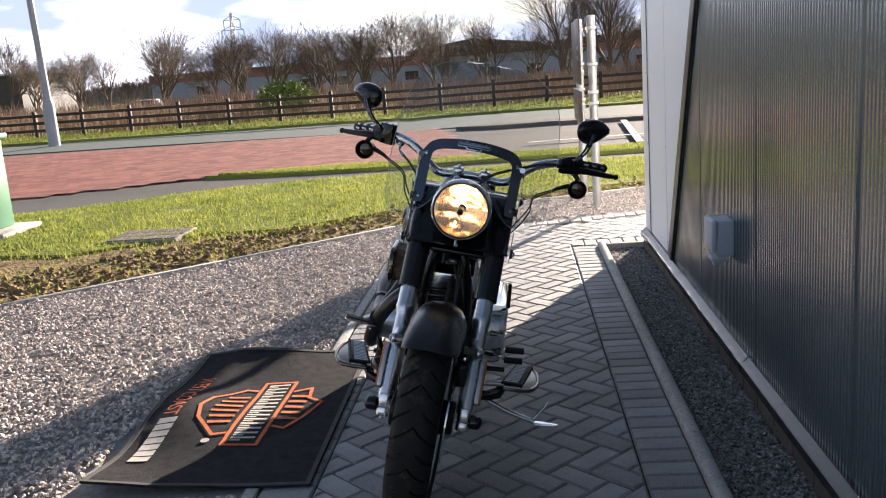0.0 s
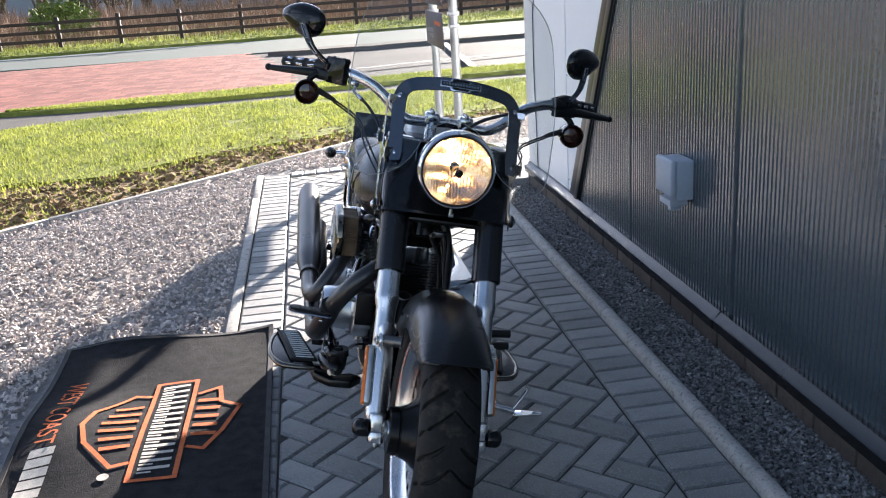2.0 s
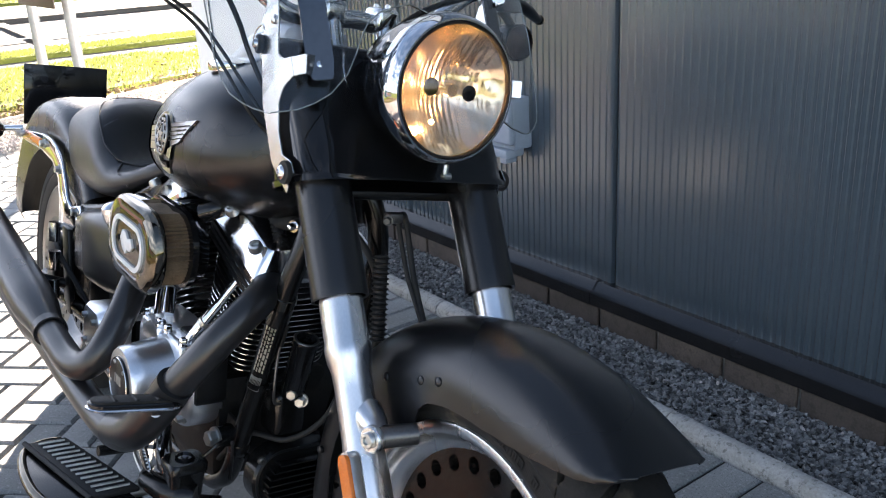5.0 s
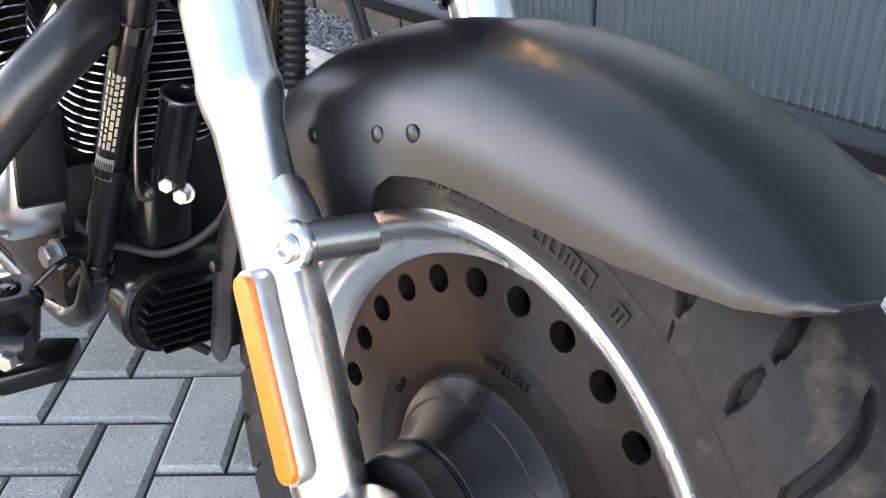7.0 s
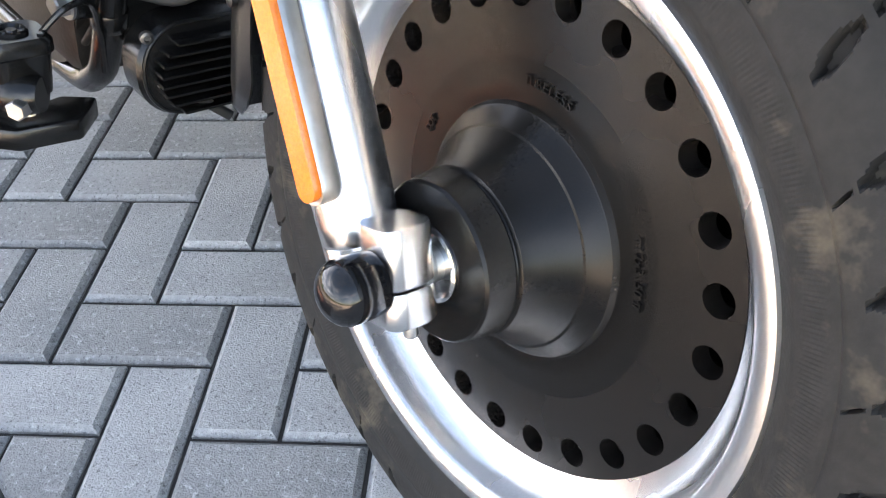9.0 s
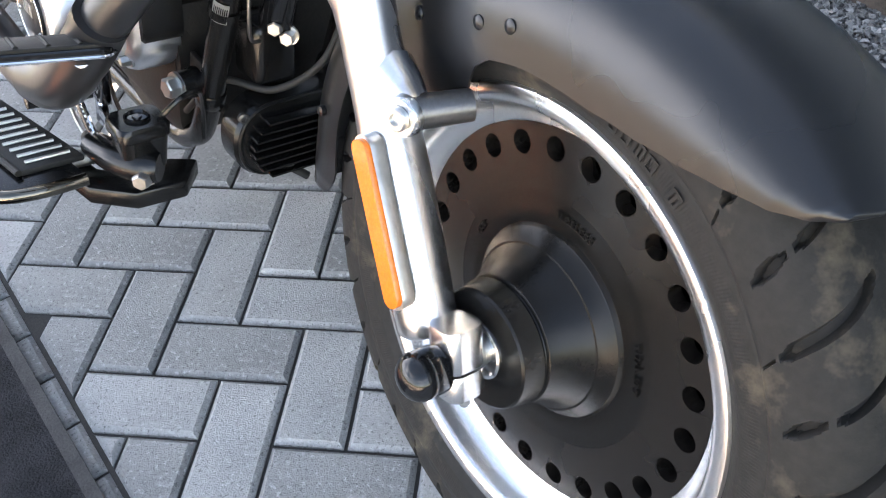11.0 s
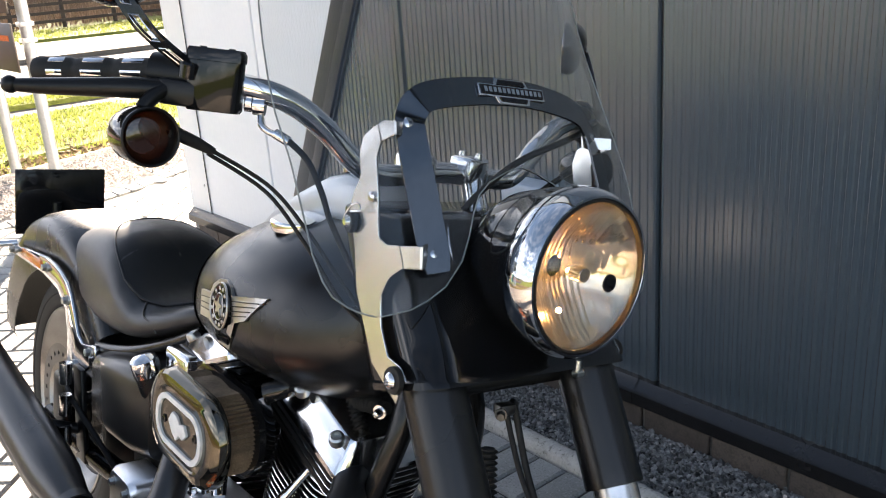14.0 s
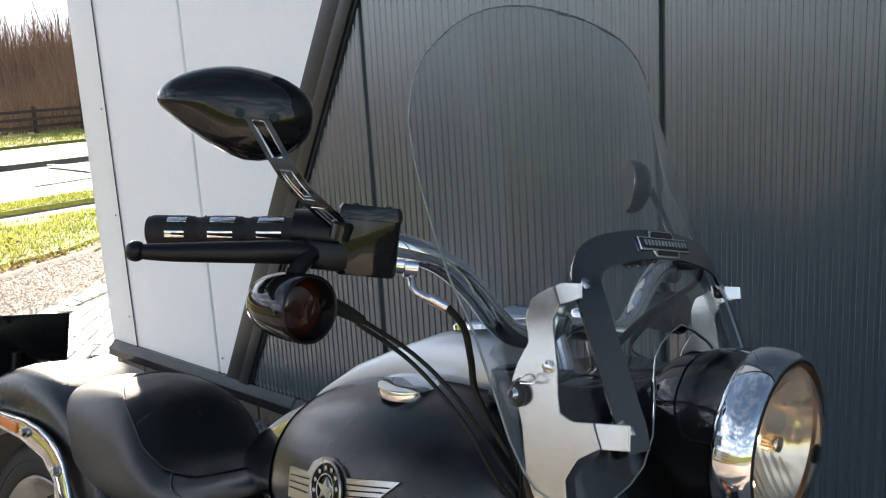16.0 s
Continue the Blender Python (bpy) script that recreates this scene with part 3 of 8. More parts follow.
def kerbs():
    """Concrete edgings with a rounded top, one piece after another."""
    root = tagged(part("kerb", block(0.572, 0.612, -6.0, 6.55, -0.1, -0.012), "kerb"), "weathered pale concrete edging along the path", "kerb", kind="structure")
    me = None
    y = -2.4
    while y < 6.4:
        ln = min(0.912, 6.56 - y)
        prof = [(0.564, -0.08), (0.564, 0.012), (0.569, 0.022), (0.580, 0.029), (0.592, 0.031), (0.604, 0.029), (0.615, 0.022), (0.620, 0.012), (0.620, -0.08)]
        bm = rings([[(px, yy, pz) for px, pz in prof] for yy in (y, y + 0.006, y + ln - 0.006, y + ln)])
        part("edging", bm, "kerb", root)
        y += ln + 0.004
    left = tagged(part("kerb_left", block(-1.0, -0.975, -6, 7.4, -0.1, -0.012), "kerb"), "pale concrete edging between path and chippings", "kerb", kind="structure")
    y = -2.4
    while y < 7.4:
        ln = min(0.912, 7.5 - y)
        part("edging", block(-1.015, -0.967, y, y + ln, -0.08, 0.006, 0.006), "kerb", left)
        y += ln + 0.004
    soil = tagged(part("soil_edging", block(-9.6, -9.5, 0.3, 0.4, -0.1, 0.0), "kerb"), "pale edging boards between chippings and soil", "kerb", kind="structure")
    pts = [(-9.0, 0.95), (-7.2, 2.42), (-5.4, 4.0), (-3.58, 5.6), (-2.35, 6.68), (-1.13, 7.76), (0.05, 8.78), (1.2, 9.23), (2.3, 9.62)]
    for (xa, ya), (xb, yb) in zip(pts, pts[1:]):
        d = Vector((xb - xa, yb - ya, 0)).normalized()
        s = d.cross(Vector((0, 0, 1))) * 0.022
        e = d * 0.004
        part("edging", plate([(xa + s.x + e.x, ya + s.y + e.y, -0.02), (xb + s.x - e.x, yb + s.y - e.y, -0.02), (xb - s.x - e.x, yb - s.y - e.y, -0.02), (xa - s.x + e.x, ya - s.y + e.y, -0.02)], (0, 0, 0.08), 0.004), "kerb", soil)
    tagged(part("kerb_end", block(0.62, 0.93, 6.545, 6.59, -0.08, 0.01, 0.005), "kerb"), "edging across the end of the dark chippings", "kerb", kind="structure")
    return root


kerbs()


def blades(name, n, pick, h, label, seed, material="grass", lean=0.6, w=0.006):
    """Single grass blades as bent slivers."""
    rng = np.random.default_rng(seed)
    p = pick(rng, n)
    n = len(p)
    a = rng.uniform(0, 2 * np.pi, n)
    hh = rng.uniform(h[0], h[1], n)
    dx, dy = np.cos(a), np.sin(a)
    l = rng.uniform(0.1, lean, n) * hh
    ww = w * rng.uniform(0.7, 1.5, n)
    z0 = p[:, 2]
    A = np.stack([p[:, 0] - dy * ww, p[:, 1] + dx * ww, z0], 1)
    B = np.stack([p[:, 0] + dy * ww, p[:, 1] - dx * ww, z0], 1)
    C = np.stack([p[:, 0] + dx * l, p[:, 1] + dy * l, z0 + hh], 1)
    V = np.stack([A, B, C], 1).reshape(-1, 3)
    F = np.arange(3 * n).reshape(-1, 3)
    me = bpy.data.meshes.new(name)
    me.from_pydata(V.tolist(), [], F.tolist())
    me.materials.append(M[material])
    return tagged(new(name, me), label, "grass", kind="stuff")


def lawn_area(rng, n):
    p = np.stack([rng.uniform(-8.5, 9, n), rng.uniform(6.6, 12.15, n), np.full(n, 0.005)], 1)
    lo = np.interp(p[:, 0], [-12, -7.6, -5.2, -4, -3, -2.2, -1.5, -0.4, 0.9, 2.2, 4.2, 9], [6, 6.7, 7.1, 7.0, 7.5, 7.7, 8.2, 8.8, 9.35, 9.75, 11.0, 11.1])
    hi = np.interp(p[:, 0], [-12, -6.4, -5.15, -4.3, -3.35, -2.24, -1.35, 1.5, 30], [6.55, 9.85, 10.45, 11.1, 11.55, 11.75, 11.9, 12.05, 12.15])
    wild = rng.uniform(0, 1, n) < np.clip((p[:, 1] - lo) / 0.9 + 0.05, 0, 1)
    patch = np.array([noise.noise(Vector((x * 1.3, y * 1.3, 0))) for x, y in p[:, :2]])
    return p[(p[:, 1] > lo) & (p[:, 1] < hi) & wild & (patch > -0.55)]


blades("lawn_grass", 150000, lawn_area, (0.015, 0.048), "short sunlit winter grass of the lawn", 7)
def clump_area(rng, n):
    p = lawn_area(rng, n)
    c = np.array([noise.noise(Vector((x * 2.2, y * 2.2, 5))) for x, y in p[:, :2]])
    return p[c > 0.08]


blades("lawn_clumps", 50000, clump_area, (0.03, 0.055), "taller darker clumps in the lawn", 17, "grass", 0.9)
blades("verge_grass", 26000, lambda rng, n: np.stack([(x := rng.uniform(-4.4, 12, n)), np.interp(x, [-4.6, -1.8, 1.7, 30], [12.68, 12.72, 13.02, 13.7]) + rng.uniform(-0.34, 0.36, n) * np.clip((x + 4.6) / 2, 0.1, 1), np.full(n, 0.045)], 1), (0.02, 0.045), "grass of the roadside strip", 8)
blades("far_verge_grass", 30000, lambda rng, n: np.stack([(x := rng.uniform(-24, 24, n)), np.interp(x, [-45, -14.4, -3.2, 3, 45], [24.5, 24.2, 24.1, 24.2, 25.0]) + rng.uniform(0, 4.0, n), np.full(n, 0.055)], 1), (0.03, 0.07), "grass of the verge before the fence", 9, w=0.012)
blades("soil_tufts", 5000, lambda rng, n: np.stack([(x := rng.uniform(-7, 3, n)), np.interp(x, [-9, -7.2, -3.58, -1.13, 0.05, 1.2, 2.3, 4], [1, 2.5, 5.7, 7.85, 8.85, 9.3, 9.7, 10.9]) + rng.uniform(0.02, 1.7, n) ** 1.0, np.full(n, -0.01)], 1), (0.015, 0.04), "sparse weeds on the bare soil", 10, w=0.007)


def clods(rng, n):
    x = rng.uniform(-6, 2.2, n)
    y = np.interp(x, [-9, -7.2, -3.58, -1.13, 0.05, 1.2, 2.3, 4], [1, 2.5, 5.7, 7.85, 8.85, 9.3, 9.7, 10.9]) + rng.uniform(0, 1.3, n)
    return np.stack([x, y], 1)


tagged(chips("soil_clods", 2600, clods, (0.012, 0.05), -0.005, "soil", "lumps of earth on the bare soil", 11), category="soil")

# ---- the clad building ----
WX = 0.945
SEAMS = [2.532 - 1.078 * k for k in range(8, 0, -1)] + [2.532, 3.612, 4.688, 5.745, 6.66]
TOP = 4.5


def slant(y):
    return max(0.1, min(TOP, (5.60 - y) / 0.555 + 0.06))


def ribbed(y0, y1, z0, z1, shift=0.0, deep=0.0034):
    """A sheet with shallow upright ribs between two seams; z0 and z1 may follow y."""
    bm = bmesh.new()
    rows = []
    step = 0.0265
    n = max(2, int(round((y1 - y0 - 0.024) / step)))
    st = (y1 - y0 - 0.024) / n
    ys = [(y0 + 0.0045, 0.013), (y0 + 0.0085, 0.002)]
    for k in range(n):
        a = y0 + 0.012 + k * st
        ys += [(a, 0.0), (a + st * 0.42, 0.0), (a + st * 0.54, deep), (a + st * 0.88, deep)]
    ys += [(y1 - 0.012, 0.0), (y1 - 0.0085, 0.002), (y1 - 0.0045, 0.013)]
    for y, dx in ys:
        a, b = z0(y), z1(y)
        if b - a < 0.004:
            b = a + 0.004
        rows.append([(WX + dx + shift, y, a), (WX + dx + shift, y, b)])
    return rings(rows, around=False)


def building():
    root = tagged(part("wall_east", block(WX + 0.014, 9.0, -9.0, 6.63, 0.09, TOP), "trim"), "clad workshop wall behind the panels", "wall", kind="structure")
    for y0, y1 in zip(SEAMS, SEAMS[1:]):
        if min(slant(y0), slant(y1)) > 0.13 or slant(y0) > 0.13:
            part("panel", ribbed(y0, y1, lambda y: 0.105, slant), "clad", root, "anthracite ribbed cladding panel")
        if slant(y1) < TOP - 0.01:
            part("panel", ribbed(y0, y1, lambda y: max(slant(y), 0.105), lambda y: TOP, 0.0, 0.0004), "clad_white", root, "white ribbed cladding panel")
    # slanted flashing between the two colours, with two folds
    for w0, w1, t in ((-0.10, 0.0, 0.012), (0.0, 0.062, 0.020), (0.062, 0.075, 0.008)):
        a, b = 5.60, 5.60 - 0.555 * (TOP - 0.06)
        pts = [(WX - t / 2, a - w0, 0.06), (WX - t / 2, b - w0, TOP), (WX - t / 2, b - w1, TOP), (WX - t / 2, a - w1, 0.06)]
        part("flashing", plate(pts, (t + 0.004, 0, 0), 0.002), "trim", root)
    part("corner_flashing", joined(block(WX - 0.006, WX + 0.03, 6.435, 6.668, 0.07, TOP, 0.002), block(WX, WX + 0.10, 6.655, 6.668, 0.07, TOP, 0.002)), "clad_white", root)
    def drip(y, e=0.0):
        return [(0.896 - e, y, 0.040), (0.894 - e, y, 0.078), (0.908 - e, y, 0.084), (0.928 - e, y, 0.106 + e), (0.98, y, 0.106 + e), (0.98, y, 0.040)]

    part("drip_flashing", rings([drip(y) for y in (-9.0, 6.64)]), "drip", root)
    for y in (0.1, 2.18, 3.66, 5.2):
        part("flashing_joint", rings([drip(yy, 0.0025) for yy in (y, y + 0.11)]), "drip", root)
    part("corner_joint", block(WX - 0.0075, WX - 0.004, 6.4300, 6.4345, 0.07, TOP), "trim", root)
    for y, zs in ((6.47, (0.25, 0.75, 1.25, 1.75, 2.25)), (5.70, (0.18, 0.8))):
        for z in zs:
            part("rivet", lathe([(0, 0.006), (0.003, 0.0055), (0.005, 0.0)], (WX - 0.006, y, z), (-1, 0, 0), 10), "galv", root)
    part("north_face", block(WX + 0.1, 9.0, 6.63, 6.66, 0.1, TOP), "clad_white", root)
    plinth = tagged(part("plinth", block(0.912, 9.0, -9.0, 6.60, -0.1, 0.04), "mortar"), "low brick plinth under the cladding", "plinth", kind="structure")
    y = -0.4
    while y < 6.35:
        part("brick", block(0.900, 0.93, y, y + 0.213, -0.032, 0.036, 0.003, 1), "brick", plinth)
        y += 0.224
    roof = tagged(part("roof", block(0.85, 9.05, -9.05, 6.75, TOP, TOP + 0.12, 0.01), "trim"), "flat roof edge of the workshop", "roof", kind="structure")
    return root


building()


def socket_box():
    b = thing("socket_box", (WX, 4.13, 0.50), "grey weatherproof socket box on the dark cladding", "socket box")
    part("back_box", block(0.872, WX + 0.002, 3.965, 4.115, 0.475, 0.640, 0.008, 3), "box_grey", b)
    part("cover", block(0.846, 0.871, 3.958, 4.122, 0.495, 0.646, 0.010, 3), "box_grey", b)
    part("lip", block(0.852, 0.93, 3.985, 4.095, 0.448, 0.477, 0.006, 2), "box_grey", b)
    part("gland", block(0.862, 0.91, 4.00, 4.03, 0.428, 0.450, 0.004, 2), "box_grey", b)
    return b


socket_box()


def mat_thing():
    """A carpet mat, laid half on the path and half on the chippings."""
    def zf(x, y):
        s = max(0.0, min(1.0, (-0.95 - x) / 0.5))
        e = max(0.0, (y - 4.0) / 0.28)
        return 0.013 + 0.012 * s + 0.010 * s * math.sin(y * 7 + x * 3) + 0.045 * e * e * (0.55 + 0.45 * math.sin(x * 9.0 + 1.0)) + 0.006 * math.sin(x * 11 + y * 5) * s + 0.020 * s * s * (0.5 + 0.5 * math.sin(y * 8.5 + x * 2.0 + 0.6))

    def place(u, v):
        # u across from the path side, v along towards the far end
        x = -0.785 - 0.83 * u - 0.02 * v
        y = 2.80 + 1.46 * v - 0.05 * u * (1 if v > 0.5 else 0.2) + 0.012 * math.sin(u * 9) * v
        return x, y

    root = thing("door_mat", (-1.2, 3.5, 0.0), "black carpet mat with orange and white print, on paving", "mat")

    def grid(u0, u1, v0, v1, nu, nv, lift, thick):
        bm = bmesh.new()
        top = [[bm.verts.new((*place(u0 + (u1 - u0) * i / nu, v0 + (v1 - v0) * j / nv), 0)) for i in range(nu + 1)] for j in range(nv + 1)]
        for r in top:
            for v in r:
                v.co.z = zf(v.co.x, v.co.y) + lift
        for j in range(nv):
            for i in range(nu):
                bm.faces.new((top[j][i], top[j][i + 1], top[j + 1][i + 1], top[j + 1][i]))
        if thick:
            ex = bmesh.ops.extrude_face_region(bm, geom=bm.faces[:])
            bmesh.ops.translate(bm, verts=[e for e in ex["geom"] if isinstance(e, bmesh.types.BMVert)], vec=(0, 0, -thick))
        return bm

    part("carpet", grid(0.0, 1.0, 0.0, 1.0, 40, 70, 0.0, 0.008), "carpet", root)
    for a in ((0, 0.022, 0, 1), (0.978, 1.0, 0, 1), (0.022, 0.978, 0, 0.013), (0.022, 0.978, 0.987, 1)):
        part("binding", grid(*a, 40 if a[1] - a[0] > 0.5 else 2, 70 if a[3] - a[2] > 0.5 else 2, 0.003, 0.008), "carpet_edge", root, "grey woven binding")

    def patch(name, poly, material, lift=0.0045):
        """A printed shape: an outline in metres on the mat, cut fine enough to follow it."""
        bm = bmesh.new()
        bm.faces.new([bm.verts.new((x, y, 0)) for x, y in poly])
        bmesh.ops.triangulate(bm, faces=bm.faces[:])
        bmesh.ops.subdivide_edges(bm, edges=bm.edges[:], cuts=3, use_grid_fill=True)
        for v in bm.verts:
            v.co.z = zf(v.co.x, v.co.y) + lift
        return part(name, bm, material, root)

    def stroke(name, pts, w, material, lift=0.0045):
        for (xa, ya), (xb, yb) in zip(pts, pts[1:]):
            d = Vector((xb - xa, yb - ya)).normalized()
            s = Vector((-d.y, d.x)) * w / 2
            e = d * w * 0.45
            patch(name, [(xa - e.x + s.x, ya - e.y + s.y), (xb + e.x + s.x, yb + e.y + s.y), (xb + e.x - s.x, yb + e.y - s.y), (xa - e.x - s.x, ya - e.y - s.y)], material, lift)

    # bar of the emblem with its frame
    bx0, bx1, by0, by1 = -1.215, -1.075, 3.135, 3.815
    stroke("emblem_frame", [(bx0, by0), (bx0, by1), (bx1, by1), (bx1, by0), (bx0, by0)], 0.016, "carpet_orange")
    for k in range(14):
        y = by1 - 0.035 - k * 0.0448
        patch("print_bar", [(bx0 + 0.022, y - 0.017 + 0.006), (bx1 - 0.022, y - 0.011 + 0.006), (bx1 - 0.022, y + 0.011), (bx0 + 0.022, y + 0.005)], "carpet_white")
        patch("print_bar", [(bx0 + 0.022, y - 0.032 + 0.004), (bx0 + 0.065, y - 0.030 + 0.004), (bx0 + 0.065, y - 0.018), (bx0 + 0.022, y - 0.020)], "carpet_white")
    # shield halves either side of the bar
    stroke("emblem_frame", [(-1.232, 3.72), (-1.285, 3.735), (-1.395, 3.60), (-1.415, 3.49), (-1.385, 3.37), (-1.28, 3.22), (-1.232, 3.235)], 0.016, "carpet_orange")
    stroke("emblem_frame", [(-1.055, 3.70), (-0.985, 3.735), (-0.972, 3.62), (-0.905, 3.57), (-0.955, 3.40), (-1.005, 3.29), (-1.055, 3.31)], 0.016, "carpet_orange")
    for k in range(6):
        y = 3.63 - k * 0.058
        w = 0.105 - 0.012 * abs(k - 2.5)
        stroke("print_bar", [(-1.248, y), (-1.248 - w, y - 0.015)], 0.020, "carpet_orange")
    for k in range(5):
        y = 3.64 - k * 0.062
        stroke("print_bar", [(-1.045, y), (-1.045 + 0.062, y - 0.005)], 0.022, "carpet_orange")
    # line of print along the outer edge
    words = bpy.data.curves.new("words", "FONT")
    words.body, words.size = "WEST COAST", 0.096
    holder = bpy.data.objects.new("words", words)
    scene.collection.objects.link(holder)
    bpy.context.view_layer.update()
    me = bpy.data.meshes.new_from_object(holder.evaluated_get(bpy.context.evaluated_depsgraph_get()))
    bpy.data.objects.remove(holder)
    bpy.data.curves.remove(words)
    bm = bmesh.new()
    bm.from_mesh(me)
    bpy.data.meshes.remove(me)
    wide = max(v.co.x for v in bm.verts)
    for v in bm.verts:
        x, y = -1.548 + v.co.y, 3.888 - v.co.x * 0.505 / wide
        v.co = Vector((x, y, zf(x, y) + 0.0075))
    part("print_word", bm, "carpet_orange", root, "orange printed words")
    for k in range(7):
        y = 3.372 - k * 0.050
        patch("print_bar", [(-1.55, y - 0.046), (-1.47, y - 0.044), (-1.47, y - 0.004), (-1.55, y - 0.003)], "carpet_white")
    bm = bmesh.new()
    bmesh.ops.create_circle(bm, cap_ends=True, segments=20, radius=0.018)
    for v in bm.verts:
        v.co = Vector((v.co.x - 1.29, v.co.y + 3.17, 0))
        v.co.z = zf(v.co.x, v.co.y) + 0.0045
    part("print_mark", bm, "carpet_white", root)
    return root


mat_thing()


# ---- the motorcycle ----
# Two frames share the front axle: the steered front end, and the body on its side stand.
# In both, x points to the machine's left, y to its tail, z up.
AXLE = Vector((-0.3452, 2.6379, 0.3282))
FRONT = pose(0, 0, 0, 0, 13.19, -1.78)
FRONT.translation = AXLE - FRONT.to_3x3() @ Vector((0, 0, 0.328))
BODY = pose(0, 0, 0, 0, 11.5, 0.0)
BODY.translation = AXLE - BODY.to_3x3() @ Vector((0, 0, 0.328))
bike = thing("motorcycle", (-0.35, 3.3, 0.0), "matt black cruiser motorcycle with windscreen, headlamp lit, on its side stand", "motorcycle")
HUB = Vector((0, 0, 0.328))


def fp(name, bm, material, parent=None, label="", sharp=38.0):
    return part(name, bm, material, parent or bike, label, FRONT, sharp)


def bp(name, bm, material, parent=None, label="", sharp=38.0):
    return part(name, bm, material, parent or bike, label, BODY, sharp)


def mirror_x(bm):
    bm.transform(Matrix.Diagonal((-1, 1, 1, 1)))
    return bm


def holed_disc(x, r0, r1, rc, rh, n, depth, steps=16):
    """A flat ring facing along x with n round holes on a circle, each hole with a wall going inward."""
    bm = bmesh.new()
    for k in range(n):
        a0 = 2 * math.pi * k / n + radians(-1.0)
        half = math.pi / n
        outer, inner = [], []
        for j in range(steps):
            t = 2 * math.pi * j / steps
            c, s = math.cos(t), math.sin(t)
            m = max(abs(c), abs(s))
            u, v = c / m, s / m
            r = rc + (u * (r1 - rc) if u > 0 else u * (rc - r0))
            a = a0 + v * half
            outer.append(bm.verts.new((x, r * math.sin(a), r * math.cos(a))))
            inner.append((rc + rh * c, rh * s))
        ring = []
        for q in (0.0, 1.0):
            row = []
            for rr, tt in inner:
                rad = Vector((0, math.sin(a0), math.cos(a0)))
                tan = Vector((0, math.cos(a0), -math.sin(a0)))
                k2 = 1.0 + (0.10 if q == 0 else -0.02)
                p = rad * (rc + (rr - rc) * k2) + tan * tt * k2
                row.append(bm.verts.new((x + (depth if q else 0), p.y, p.z)))
            ring.append(row)
        for j in range(steps):
            i = (j + 1) % steps
            bm.faces.new((outer[j], outer[i], ring[0][i], ring[0][j]))
            bm.faces.new((ring[0][j], ring[0][i], ring[1][i], ring[1][j]))
    bmesh.ops.remove_doubles(bm, verts=bm.verts[:], dist=0.0002)
    return bm


def tyre(R, half, bead, groove=True):
    """A tyre turned about x, with ribbed sidewalls and slanted grooves cut into the round tread."""
    rs = bead + 0.040
    side = [(-0.80 * half, bead - 0.004), (-0.87 * half, bead + 0.005), (-0.93 * half, bead + 0.010), (-0.945 * half, bead + 0.0125), (-0.950 * half, bead + 0.0135), (-0.97 * half, bead + 0.023), (-0.985 * half, bead + 0.033), (-0.985 * half, bead + 0.0355), (-0.978 * half, bead + 0.037), (-0.990 * half, bead + 0.0385)]
    fine = []
    for k in range(801):
        f = math.pi * (k / 800 - 0.5)
        c, s = max(0.0, math.cos(f)), abs(math.sin(f))
        fine.append((math.copysign(half * s ** 0.78, f), rs + (R - rs) * c ** 0.78))
    acc = [0.0]
    for (xa, ra), (xb, rb) in zip(fine, fine[1:]):
        acc.append(acc[-1] + math.hypot(xb - xa, rb - ra))
    n = 92 if groove else 24
    tread = []
    for k in range(n + 1):
        q = acc[-1] * k / n
        tread.append((float(np.interp(q, acc, [p[0] for p in fine])), float(np.interp(q, acc, [p[1] for p in fine])), 2 * k / n - 1))
    pts = [(x, r, None) for x, r in side] + tread + [(-x, r, None) for x, r in side[::-1]]
    seg = 1190 if groove else 200
    vs, fs = [], []
    m = len(pts)
    for i in range(seg):
        a = 2 * math.pi * i / seg
        ph = (i % 70) / 70.0
        for x, r, u in pts:
            s = 1.0 if u is None else abs(u)
            b = a - (s * 0.60 + 0.05 * math.sin(s * 5)) * 2 * math.pi / 17
            sa, ca = math.sin(b), math.cos(b)
            if groove and u is not None:
                for mid, s0, s1, w in ((0.5, 0.02, 0.58, 0.040), (0.0, 0.16, 0.86, 0.048), (1.0, 0.16, 0.86, 0.048), (0.50, 0.64, 0.90, 0.044), (0.0, 0.90, 0.98, 0.016), (1.0, 0.90, 0.98, 0.016)):
                    if s0 < s < s1:
                        q = w * min(1.0, 0.35 + (s - s0) / 0.14, 0.25 + (s1 - s) / 0.10) - abs(ph - mid)
                        if q > 0:
                            d = Vector((x, r - 0.285)).normalized() * 0.0090 * min(1.0, q / 0.015 + 0.25)
                            x, r = x - d.x, r - d.y
                            break
            elif groove and u is None and bead + 0.013 < r < bead + 0.034 and i % 2:
                x *= 0.9945
            vs.append((x, r * sa, r * ca))
    for i in range(seg):
        b = ((i + 1) % seg) * m
        for j in range(m - 1):
            fs.append((i * m + j, i * m + j + 1, b + j + 1, b + j))
    return vs, fs


def tyre_part(name, data, at, mx, material, parent, label):
    mx = mx @ Matrix.Translation(at)
    vs = [mx @ Vector(v) for v in data[0]]
    ob = raw(name, vs, data[1], material, parent, label, True)
    ob.data.set_sharp_from_angle(angle=radians(28))
    return ob


